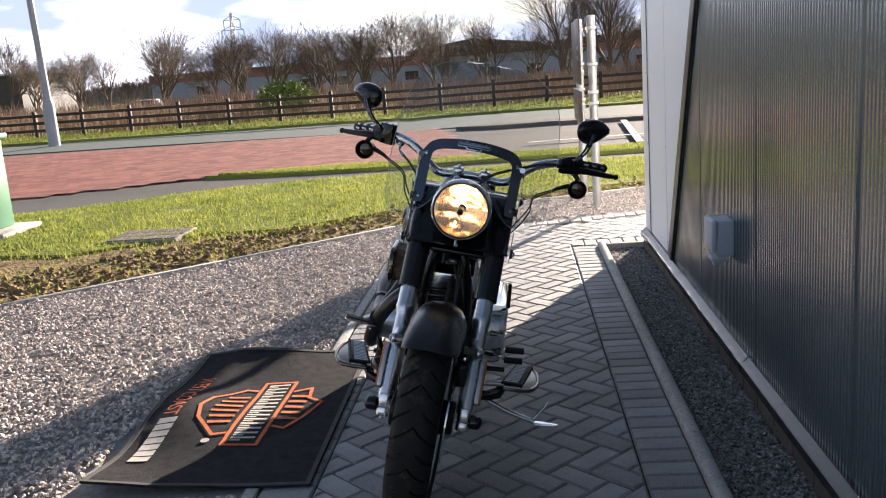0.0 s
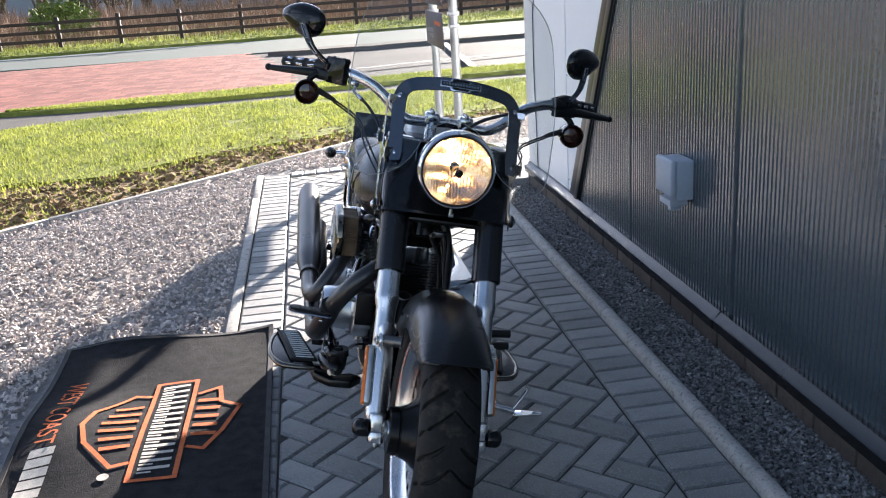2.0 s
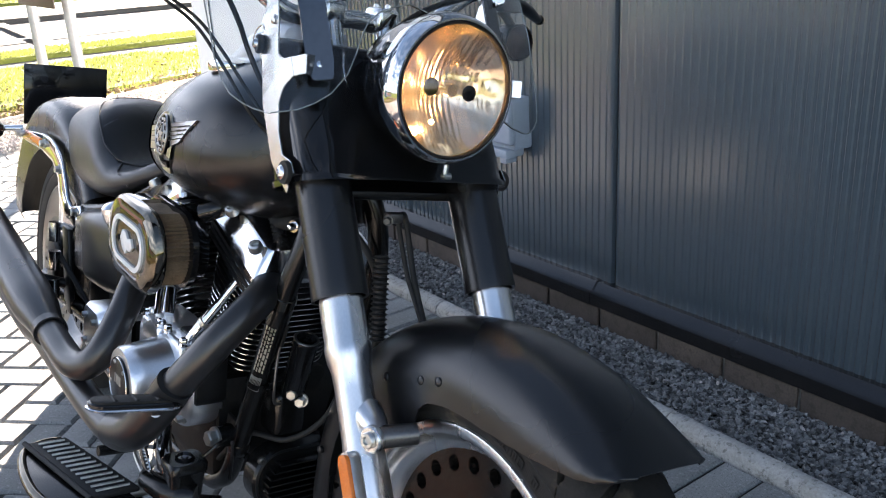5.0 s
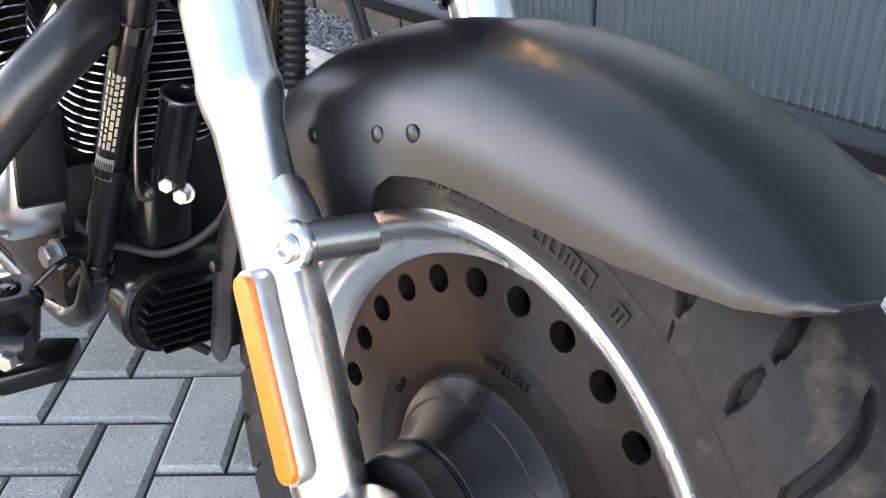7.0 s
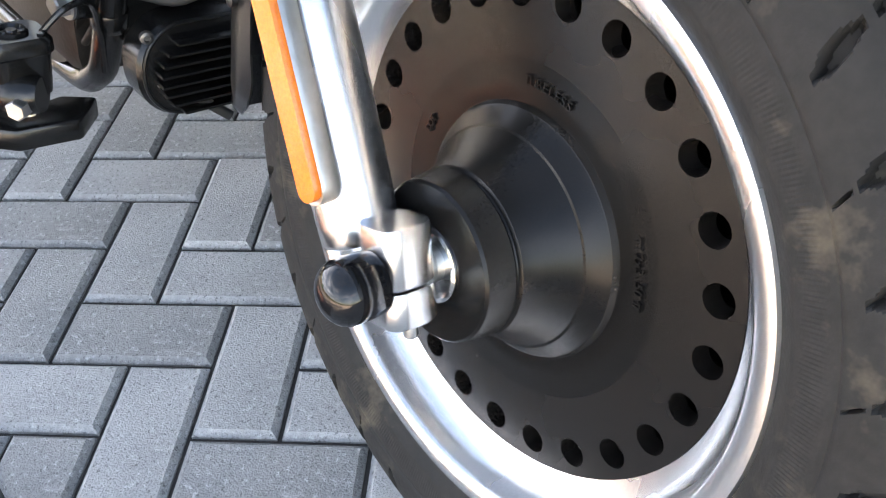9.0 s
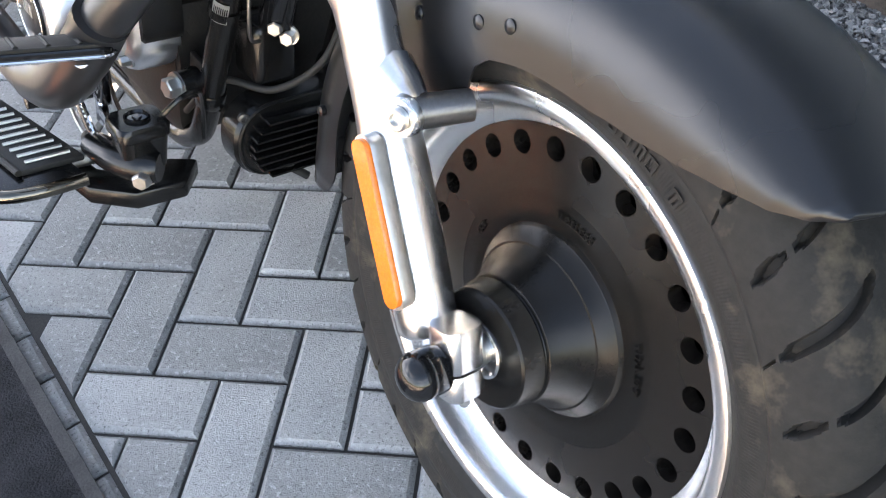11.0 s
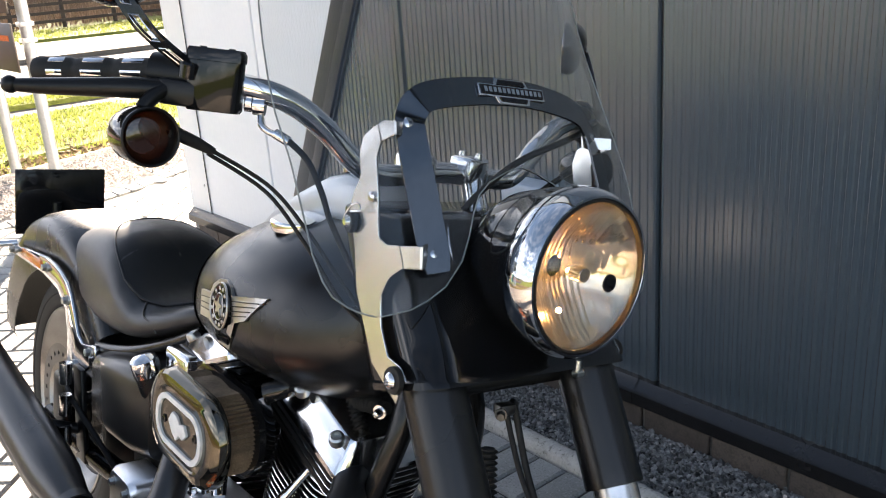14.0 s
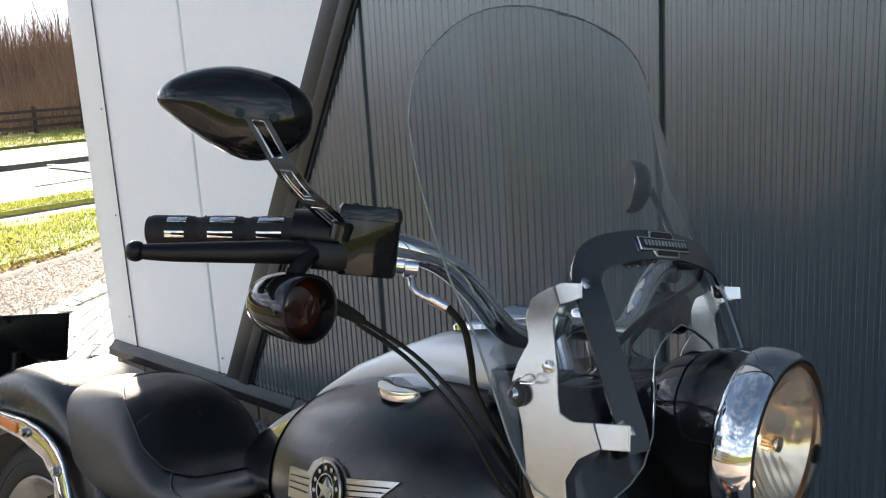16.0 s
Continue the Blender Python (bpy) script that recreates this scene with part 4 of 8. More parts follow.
def arc_text(word, radius, mid, x, height, spread):
    """Raised letters round the wheel's face, the middle letter at the angle mid (degrees, from the top towards the front)."""
    out = []
    n = len(word)
    for k, ch in enumerate(word):
        if ch == " ":
            continue
        cu = bpy.data.curves.new("letter", "FONT")
        cu.body, cu.size, cu.extrude, cu.align_x = ch, height, 0.0012, "CENTER"
        ob = bpy.data.objects.new("letter", cu)
        scene.collection.objects.link(ob)
        bpy.context.view_layer.update()
        me = bpy.data.meshes.new_from_object(ob.evaluated_get(bpy.context.evaluated_depsgraph_get()))
        bpy.data.objects.remove(ob)
        bpy.data.curves.remove(cu)
        bm = bmesh.new()
        bm.from_mesh(me)
        bpy.data.meshes.remove(me)
        a = radians(mid + (k - (n - 1) / 2) * spread)
        # letters face -x; seen from there, front lies to the right hand
        face = Matrix(((0, 0, -1, 0), (-1, 0, 0, 0), (0, 1, 0, 0), (0, 0, 0, 1)))
        turn = Matrix.Rotation(a, 4, "X")
        bm.transform(Matrix.Translation(HUB) @ turn @ Matrix.Translation((x, 0, radius)) @ face)
        out.append(bm)
    return joined(*out)


def front_wheel():
    at = Matrix.Translation(HUB)
    disc = holed_disc(-0.022, 0.128, 0.192, 0.1726, 0.0105, 25, 0.016)
    disc.transform(at)
    w = fp("front_wheel", disc, "wheel", None, "satin black pressed disc wheel with round holes")
    tyre_part("tyre", tyre(0.335, 0.068, 0.2335), HUB, FRONT, "tread", w, "dusty black tyre with slanted tread grooves")
    for k in range(13):
        a = radians(-12 + 3.2 * k)
        if k in (6, 11):
            continue
        marks = []
        mid, tan = Vector((0, -math.sin(a), math.cos(a))), Vector((0, -math.cos(a), -math.sin(a)))
        for e in ((-0.0042, 0.0042) if k % 3 else (-0.004, 0.0005, 0.005)):
            row = []
            for r0, x0 in ((0.2500, -0.0668), (0.2625, -0.0680)):
                row += [(HUB + mid * r0 + tan * (e + w) + Vector((x0 + dx, 0, 0))) for w, dx in ((-0.0013, 0.0), (0.0013, 0.0))]
            marks.append(plate([row[0], row[1], row[3], row[2]], (0.0006, 0, 0)))
        for r0, x0 in ((0.2503, -0.0669), (0.2618, -0.0680)):
            o = HUB + mid * r0 + Vector((x0, 0, 0))
            marks.append(plate([o - tan * 0.0045 - mid * 0.0011, o + tan * 0.0045 - mid * 0.0011, o + tan * 0.0045 + mid * 0.0011, o - tan * 0.0045 + mid * 0.0011], (0.0006, 0, 0)))
        fp("sidewall_mark", joined(*marks), "tread", w)
    lip = [(-0.046, 0.2290), (-0.050, 0.2335), (-0.0560, 0.2345), (-0.0592, 0.2325), (-0.0600, 0.2295), (-0.0592, 0.2235), (-0.0570, 0.2185), (-0.0545, 0.2160), (-0.0500, 0.2145), (-0.042, 0.2125), (-0.034, 0.2085), (-0.027, 0.2010), (-0.023, 0.1945), (-0.0205, 0.190)]
    fp("rim", lathe(lip, HUB, (1, 0, 0), 128), "alu", w, "bare silver wheel rim")
    fp("rim", lathe([(-a, r) for a, r in lip], HUB, (1, 0, 0), 96), "alu", w, "bare silver wheel rim")
    fp("barrel", lathe([(-0.046, 0.2175), (-0.02, 0.204), (0.02, 0.204), (0.046, 0.2175)], HUB, (1, 0, 0), 96), "alu", w)
    fp("disc_face", lathe([(-0.022, 0.1285), (-0.0221, 0.112), (-0.0226, 0.1050), (-0.0215, 0.0995), (-0.0215, 0.0975), (-0.026, 0.0950), (-0.0265, 0.0940), (-0.0385, 0.0835), (-0.0390, 0.0815), (-0.0560, 0.0685), (-0.0740, 0.0620), (-0.0755, 0.0590), (-0.0765, 0.0585), (-0.0785, 0.0605), (-0.0800, 0.0612), (-0.1000, 0.0580), (-0.1020, 0.0560), (-0.1020, 0.0285), (-0.0985, 0.027)], HUB, (1, 0, 0), 96), "hub", w, "stepped black hub cover", 24)
    back = holed_disc(0.022, 0.09, 0.192, 0.1726, 0.0105, 25, -0.016)
    back.transform(at)
    fp("back_disc", back, "wheel", w)
    fp("back_hub", lathe([(0.022, 0.09), (0.03, 0.06), (0.09, 0.055), (0.10, 0.05), (0.10, 0.0)], HUB, (1, 0, 0), 48), "wheel", w)
    fp("brake_disc", lathe([(0.078, 0.07), (0.078, 0.146), (0.083, 0.146), (0.083, 0.07)], HUB, (1, 0, 0), 64), "steel", w, "steel brake disc")
    fp("bearing_seal", lathe([(-0.0985, 0.0285), (-0.1035, 0.0280), (-0.1045, 0.0250), (-0.1020, 0.0235), (-0.1000, 0.0225), (-0.1000, 0.0)], HUB, (1, 0, 0), 48), "steel", w, "bright bearing ring")
    fp("axle_spacer", lathe([(-0.100, 0.0135), (-0.106, 0.0135), (-0.108, 0.0155), (-0.116, 0.0155), (-0.118, 0.0135), (-0.124, 0.0135)], HUB, (1, 0, 0), 32), "zinc", w)
    fp("stamping", arc_text("TUBELESS", 0.112, 2, -0.0236, 0.0100, 2.9), "wheel", w, "raised letters on the disc")
    fp("stamping", arc_text("T17x3.50MT", 0.112, 73, -0.0236, 0.0100, 2.5), "wheel", w, "raised letters on the disc")
    fp("stamping", arc_text("DOT", 0.112, -70, -0.0236, 0.0080, 2.6), "wheel", w, "raised letters on the disc")
    return w


front_wheel()


def leg(z):
    return 0.04 + (z - 0.328) * 0.59


LEG = Vector((0, 0.508, 0.861)).normalized()


def fork_leg(side):
    x = -0.130 * side
    zs = [(0.330, 0.0), (0.330, 0.0255), (0.333, 0.0280), (0.345, 0.0285), (0.37, 0.0290), (0.455, 0.0292), (0.480, 0.0282), (0.505, 0.0262), (0.56, 0.0258), (0.580, 0.0268), (0.590, 0.0300), (0.598, 0.0312), (0.606, 0.0318), (0.614, 0.0300), (0.66, 0.0300), (0.70, 0.030)]
    base = Vector((x, leg(0.330), 0.330))
    prof = [((z - 0.330) / 0.861, r) for z, r in zs]
    lg = fp("fork_leg", lathe(prof, base, LEG, 40), "alu", None, "polished aluminium fork slider")
    c0 = Vector((x, leg(0.664), 0.664))
    fp("fork_cover", lathe([(0.0, 0.0345), (-0.001, 0.0388), (0.004, 0.0392), (0.02, 0.0386), (0.180, 0.0386), (0.180, 0.030)], c0, LEG, 40), "denim", lg, "matt black fork cover")
    # axle clamp: a rounded block under the slider, split by a thin gap across the axle
    ud = Vector((0, 0.30, 0.954))
    fd = Vector((0, 0.954, -0.30))
    for z0, z1, nm in ((-0.034, -0.0075, "clamp_cap"), (-0.006, 0.036, "axle_clamp")):
        rows = []
        for t, k in ((z0, 0.90), (z0 + 0.003, 1.0), (z1 - 0.003, 1.0), (z1, 0.96)):
            o = Vector((x, -0.001, 0.331)) + ud * t
            rows.append([o + Vector((1, 0, 0)) * a * k + fd * b * k for a, b in rounded(0.0205, 0.0200, 0.0125, 6)])
        fp(nm, rings(rows), "alu", lg)
    for yy in (-0.009, 0.011):
        fp("pinch_bolt", lathe([(0, 0.0052), (0.008, 0.0052), (0.010, 0.004), (0.010, 0.0)], Vector((x, yy - 0.010, 0.3)) , (0, -0.3, -0.954), 12), "zinc", lg)
    # axle end cap
    cx = x - 0.021 * side
    fp("axle_cap", lathe([(0.0, 0.0), (0.0, 0.0215), (0.004, 0.0225), *[(0.022 + 0.018 * math.sin(k * math.pi / 20), 0.0225 * math.cos(k * math.pi / 20)) for k in range(11)]], (cx, -0.002, 0.331), (-side, 0, 0), 64), "gloss", lg, "gloss black domed axle cap", 60)
    # boss that carries the mudguard
    b0 = Vector((x - side * 0.006, 0.100, 0.525))
    fp("lug", tube([(x + side * 0.006, 0.150, 0.534), (x + side * 0.003, 0.125, 0.529), b0 + Vector((side * 0.002, 0, 0))], 0.02, 20, 4, [0.024, 0.021, 0.0180, 0.0160]), "alu", lg, "cast aluminium lug")
    fp("mudguard_boss", tube([b0 + Vector((0, 0.001, 0)), b0 + Vector((side * 0.022, -0.008, 0.003)), b0 + Vector((side * 0.048, -0.017, 0.006))], 0.0145, 20, 4, [0.0155, 0.0145, 0.0140]), "pewter", lg)
    nb = Vector((-side, -0.30, 0.05)).normalized()
    fp("lug_face", lathe([(0.006, 0.0180), (0.012, 0.0172), (0.0145, 0.0150), (0.0145, 0.0)], b0, nb, 28), "alu", lg)
    fp("boss_bolt", lathe([(0.015, 0.0105), (0.0195, 0.0105), (0.021, 0.009), (0.021, 0.0052), (0.017, 0.0050), (0.017, 0.0)], b0, nb, 20), "zinc", lg, "", 30)
    # reflector
    m0 = Vector((x - 0.030 * side, leg(0.500) - 0.018, 0.498))
    m1 = Vector((x - 0.030 * side, leg(0.368) - 0.018, 0.368))
    d = (m1 - m0).normalized()
    nrm = Vector((-side * 0.93, -0.30, -0.20)).normalized()
    nrm = (nrm - d * nrm.dot(d)).normalized()
    wv = d.cross(nrm)

    def pill(half, w, off, h):
        mid = (m0 + m1) / 2
        rows = []
        for q, k in ((off, 1.0), (off + h * 0.6, 1.0), (off + h, 0.82)):
            rows.append([mid + d * a + wv * b + nrm * q for a, b in rounded(half, w * k, w * k * 0.98, 5)])
        return rings(rows)

    fp("reflector_base", pill(0.077, 0.0128, -0.005, 0.013), "zinc", lg, "grey reflector backing")
    fp("reflector", pill(0.074, 0.0105, 0.007, 0.006), "amber", lg, "long amber reflector")
    return lg


fork_leg(1)
fork_leg(-1)


def mudguard():
    """Front mudguard: a wide crown with deep sides, cut away round the fork."""
    def crown(t):
        return float(np.interp(t, [-11, 0, 30, 60, 78, 100, 118, 126, 131.5], [0.397, 0.392, 0.378, 0.365, 0.358, 0.361, 0.370, 0.374, 0.376]))

    def low(t):
        return float(np.interp(t, [-10.6, -10.2, -9.4, -8, -6, -3, 0, 13, 30, 40, 48, 53, 56, 59, 63, 65, 66.5, 68, 70, 74, 82, 91, 98.5, 107.5, 114.6, 120.2, 124.5, 127.0, 128.2, 128.8], [0.390, 0.372, 0.352, 0.333, 0.316, 0.303, 0.297, 0.300, 0.300, 0.285, 0.255, 0.228, 0.212, 0.205, 0.203, 0.207, 0.220, 0.238, 0.251, 0.259, 0.262, 0.263, 0.266, 0.277, 0.293, 0.312, 0.332, 0.350, 0.364, 0.373]))

    def width(t):
        return float(np.interp(t, [-10.6, -9.8, -8, -4, 20, 50, 100, 114, 120, 124, 126.6, 128.1, 128.8], [0.040, 0.056, 0.068, 0.074, 0.081, 0.087, 0.087, 0.087, 0.085, 0.083, 0.078, 0.068, 0.048]))

    rows = []
    ts = np.concatenate([np.linspace(-10.6, -3, 12), np.linspace(-1.5, 60, 36), np.linspace(61, 76, 24), np.linspace(78, 120, 28), np.linspace(121, 128.8, 22)])
    for t in ts:
        a = radians(t)
        c, l, w = crown(t), low(t), width(t)
        row = []
        for k in range(13):
            f = math.pi / 2 * k / 12
            e = 2 / 2.45
            s, r = -math.cos(f) ** e if k < 12 else 0.0, math.sin(f) ** e
            h = min(c - l, 0.098)
            rr = l + (c - l - h) * min(1.0, r * 3) + h * r
            row.append((s * w, rr * math.cos(a), 0.328 + rr * math.sin(a)))
        row += [(-x, y, z) for x, y, z in row[-2::-1]]
        rows.append(row)
    bm = rings(rows, around=False)
    bmesh.ops.recalc_face_normals(bm, faces=bm.faces)
    bmesh.ops.solidify(bm, geom=bm.faces[:], thickness=-0.0022)
    g = fp("front_mudguard", bm, "denim", None, "matt black front mudguard", 40)
    for y, z in ((0.055, 0.612), (0.091, 0.600), (0.168, 0.575)):
        for s in (-1, 1):
            fp("rivet", lathe([(-0.004, 0.0062), (0.0015, 0.0062), (0.003, 0.004), (0.0035, 0.0)], (s * 0.0868, y, z), (s, 0, 0), 16), "denim", g)
    for y, z in ((0.325, 0.395),):
        fp("rivet", lathe([(-0.004, 0.006), (0.0015, 0.006), (0.003, 0.0)], (-0.083, y, z), (-1, 0, 0), 14), "denim", g)
    return g


mudguard()


def headlamp():
    c = Vector((0, 0.222, 0.956))
    ax = (0, -1, 0)
    lamp = fp("headlamp", lathe([(-0.165, 0.03), (-0.15, 0.060), (-0.115, 0.082), (-0.07, 0.094), (-0.04, 0.0970), (-0.038, 0.0985)], c, ax, 64), "gloss", None, "round headlamp, lit, with a chrome rim")
    fp("rim", lathe([(-0.036, 0.0965), (-0.036, 0.1005), (-0.031, 0.1028), (-0.012, 0.1022), (0.000, 0.0992), (0.005, 0.0958), (0.005, 0.0930), (0.002, 0.0905), (-0.004, 0.0898)], c, ax, 96), "chrome", lamp, "wide chrome headlamp rim")
    fp("seal", lathe([(0.003, 0.0915), (0.006, 0.0905), (0.005, 0.0885), (-0.004, 0.0880)], c, ax, 72), "rubber", lamp)
    dome = [(0.030 * (1 - (r / 0.089) ** 2) + 0.001, r) for r in np.linspace(0.089, 0.0, 14)]
    inner = [(a - 0.003, r) for a, r in dome[::-1]]
    fp("lens", lathe(dome + inner + [dome[0]], c, ax, 64), "lens", lamp, "clear domed lamp glass")
    # reflector bowl pressed into upright flutes
    rows = []
    for r in np.linspace(0.088, 0.013, 26):
        row = []
        for j in range(176):
            a = 2 * math.pi * j / 176
            x, z = r * math.cos(a), r * math.sin(a)
            edge = min(1.0, (0.088 - r) / 0.012)
            d = -0.058 + 0.054 * (r / 0.088) ** 2 + edge * (0.0006 * math.sin(x * 2 * math.pi / 0.0082) + 0.0010 * math.sin(z * 2 * math.pi / 0.052 + 0.8) + 0.0022 * noise.noise(Vector((x * 45, z * 45, 2.0))))
            row.append((x, c.y - d, c.z + z))
        rows.append(row)
    fp("reflector", rings(rows, cap=False), "reflector", lamp, "bright fluted reflector bowl", 60)
    fp("bulb", ball((0, c.y + 0.030, c.z), 0.0034, 12, (1, 1.7, 1)), "filament", lamp, "glowing headlamp bulb")
    fp("bulb", ball((-0.014, c.y + 0.026, c.z - 0.046), 0.0034, 12), "filament", lamp, "glowing pilot bulb")
    fp("bulb_shield", lathe([(0.0, 0.0), (0.0, 0.0085), (-0.002, 0.0098), (-0.018, 0.0098), (-0.018, 0.0085)], (0, c.y + 0.006, c.z), ax, 28), "reflector", lamp, "bright bulb shield")
    fp("centre_badge", lathe([(0.0, 0.0105), (0.0022, 0.0105), (0.0026, 0.0095), (0.0026, 0.0)], (0, c.y - 0.0305, c.z), ax, 24), "gloss", lamp, "small black disc on the glass")
    fp("clamp_screw", joined(tube([(0, c.y - 0.004, c.z - 0.100), (0, c.y - 0.004, c.z - 0.114)], 0.004, 10, 1), lathe([(0, 0.005), (0.012, 0.005), (0.012, 0.0)], (-0.004, c.y - 0.004, c.z - 0.116), (1, 0, 0), 10)), "zinc", lamp)
    return lamp


headlamp()


def nacelle():
    """Gloss black casing between the fork covers, behind the lamp."""
    rows = []
    for z, hw, k, sh in ((0.799, 0.168, 0.93, 0.33), (0.7985, 0.1775, 1.03, 0.33), (0.806, 0.1780, 1.03, 0.33), (0.8085, 0.1745, 1.0, 0.33), (0.85, 0.1745, 1.0, 0.28), (0.90, 0.1735, 1.0, 0.18), (0.95, 0.172, 1.0, 0.06), (0.978, 0.170, 1.0, 0.0), (0.989, 0.167, 0.97, 0.0), (0.993, 0.159, 0.90, 0.0)):
        yc = leg(z) + 0.024
        rows.append([(a, yc + b, z - sh * b) for b, a in rounded(0.070 * k, hw, 0.044, 9)])
    nac = fp("headlamp_casing", rings(rows), "gloss", None, "gloss black headlamp casing", 50)
    fp("lower_yoke", block(-0.115, 0.115, 0.325, 0.385, 0.782, 0.797, 0.005), "frame_black", nac)
    # thin bright edges where the lamp shell meets the casing
    for sg in (-1, 1):
        arc = []
        for a in np.linspace(-0.95, 0.30, 14):
            z = 0.956 + 0.093 * math.sin(a)
            arc.append((sg * 0.093 * math.cos(a), leg(z) - 0.048, z))
        fp("trim_strip", tube(arc, 0.0016, 8, 1), "chrome", nac, "thin chrome edging")
    return nac


nacelle()


def screen_y(x, z):
    return 0.400 + 0.495 * (z - 1.151) + 0.9 * x * x + 5.5 * x ** 4 * min(1.0, max(0.0, (z - 1.05) / 0.2))


def windscreen():
    """A bowed clear sheet with a round head and a cut-out over the lamp."""
    zs = [0.897, 0.900, 0.905, 0.915, 0.93, 0.957, 0.985, 1.011, 1.03, 1.045, 1.058, 1.065, 1.10, 1.14, 1.18, 1.22, 1.26, 1.29, 1.315, 1.34, 1.36, 1.38, 1.395, 1.408, 1.418, 1.425, 1.429, 1.431]
    bm = bmesh.new()

    def outer(z):
        return float(np.interp(z, [0.897, 0.900, 0.905, 0.915, 0.94, 0.98, 1.04, 1.10, 1.15, 1.21, 1.27, 1.306, 1.33, 1.35, 1.38, 1.401, 1.415, 1.424, 1.429, 1.431], [0.226, 0.240, 0.252, 0.266, 0.278, 0.281, 0.286, 0.291, 0.290, 0.285, 0.277, 0.267, 0.256, 0.243, 0.213, 0.184, 0.150, 0.112, 0.060, 0.006]))

    def notch(z):
        return float(np.interp(z, [0.897, 0.905, 0.915, 0.93, 0.957, 0.985, 1.011, 1.03, 1.045, 1.058, 1.065], [0.220, 0.186, 0.164, 0.140, 0.114, 0.098, 0.086, 0.074, 0.056, 0.026, 0.0]))

    for s in (-1, 1):
        prev = None
        for z in zs:
            a, b = notch(z), outer(z)
            row = [bm.verts.new((s * (a + (b - a) * k / 10), screen_y(a + (b - a) * k / 10, z), z)) for k in range(11)]
            if prev:
                for k in range(10):
                    bm.faces.new((prev[k], prev[k + 1], row[k + 1], row[k]))
            prev = row
    bmesh.ops.remove_doubles(bm, verts=bm.verts[:], dist=0.0005)
    bmesh.ops.recalc_face_normals(bm, faces=bm.faces)
    bmesh.ops.solidify(bm, geom=bm.faces[:], thickness=0.0032)
    ws = fp("windscreen", bm, "screen", None, "clear bowed windscreen on chrome brackets", 60)
    ws.visible_shadow = False

    for s in (-1, 1):
        line = [(s * outer(z), screen_y(outer(z), z), z) for z in zs]
        fp("screen_edge", tube(line, 0.0011, 6, 1), "screen_edge", ws, "pale polished edge of the screen")
        line = [(s * notch(z), screen_y(notch(z), z), z) for z in zs if z < 1.07]
        fp("screen_edge", tube(line, 0.0009, 6, 1), "screen_edge", ws, "pale polished edge of the screen")

    # arched front strap
    half = [(-0.154, 0.309, 0.945), (-0.1555, 0.338, 1.00), (-0.156, 0.382, 1.085), (-0.150, 0.398, 1.114), (-0.126, 0.402, 1.136), (-0.066, 0.399, 1.148)]
    path = smooth_path(half + [(0.0, 0.396, 1.152)] + [(-x, y, z) for x, y, z in half[::-1]], 8)
    rows = []
    for i, p in enumerate(path):
        d = (path[min(i + 1, len(path) - 1)] - path[max(i - 1, 0)]).normalized()
        nrm = Vector((p.x * 2.2, -0.87, 0.49)).normalized()
        nrm = (nrm - d * nrm.dot(d)).normalized()
        wv = d.cross(nrm)
        w = 0.0185 if 4 < i < len(path) - 5 else 0.0185 * (0.72 + 0.07 * min(i, len(path) - 1 - i))
        q = p + nrm * 0.003
        rows.append([q - wv * w, q - wv * w + nrm * 0.003, q + wv * w + nrm * 0.003, q + wv * w])
    strap = fp("front_strap", rings(rows), "strap", ws, "polished steel strap arched over the lamp")
    nrm = Vector((0, -0.87, 0.49))
    for x, y, z in ((-0.156, 0.397, 1.102), (0.156, 0.397, 1.102), (-0.1545, 0.324, 0.962), (0.1545, 0.324, 0.962)):
        fp("screw", lathe([(0, 0.0082), (0.003, 0.0078), (0.005, 0.005), (0.0055, 0.0028), (0.002, 0.0025), (0.002, 0.0)], Vector((x, y, z)) + nrm * 0.006, nrm, 20), "chrome", ws)
    # plain badge shapes on the strap
    by, bz = 0.397, 1.151
    up = Vector((0, 0.49, 0.87))
    rt = Vector((1, 0, 0))

    def on(u, v):
        return Vector((0, by, bz)) + rt * u + up * v + nrm * 0.006

    fp("badge", plate([on(-0.056, -0.008), on(-0.030, -0.008), on(-0.026, -0.017), on(0.026, -0.017), on(0.030, -0.008), on(0.056, -0.008), on(0.056, 0.009), on(0.030, 0.009), on(0.026, 0.018), on(-0.026, 0.018), on(-0.030, 0.009), on(-0.056, 0.009)], nrm * 0.003, 0.0006), "chrome", ws, "small chrome and black badge")
    fp("badge_face", plate([on(-0.053, -0.0055), on(0.053, -0.0055), on(0.053, 0.0065), on(-0.053, 0.0065)], nrm * 0.006), "gloss", ws)
    for sgn in (-1, 1):
        fp("badge_face", plate([on(-0.024, sgn * 0.0090 + 0.0005), on(0.024, sgn * 0.0090 + 0.0005), on(0.021, sgn * 0.0150 + 0.0005), on(-0.021, sgn * 0.0150 + 0.0005)], nrm * 0.006), "gloss", ws)
    for k in range(13):
        u = -0.046 + k * 0.0077
        fp("badge_bar", plate([on(u - 0.0026, -0.003), on(u + 0.0026, -0.003), on(u + 0.0026, 0.004), on(u - 0.0026, 0.004)], nrm * 0.0075), "chrome", ws)

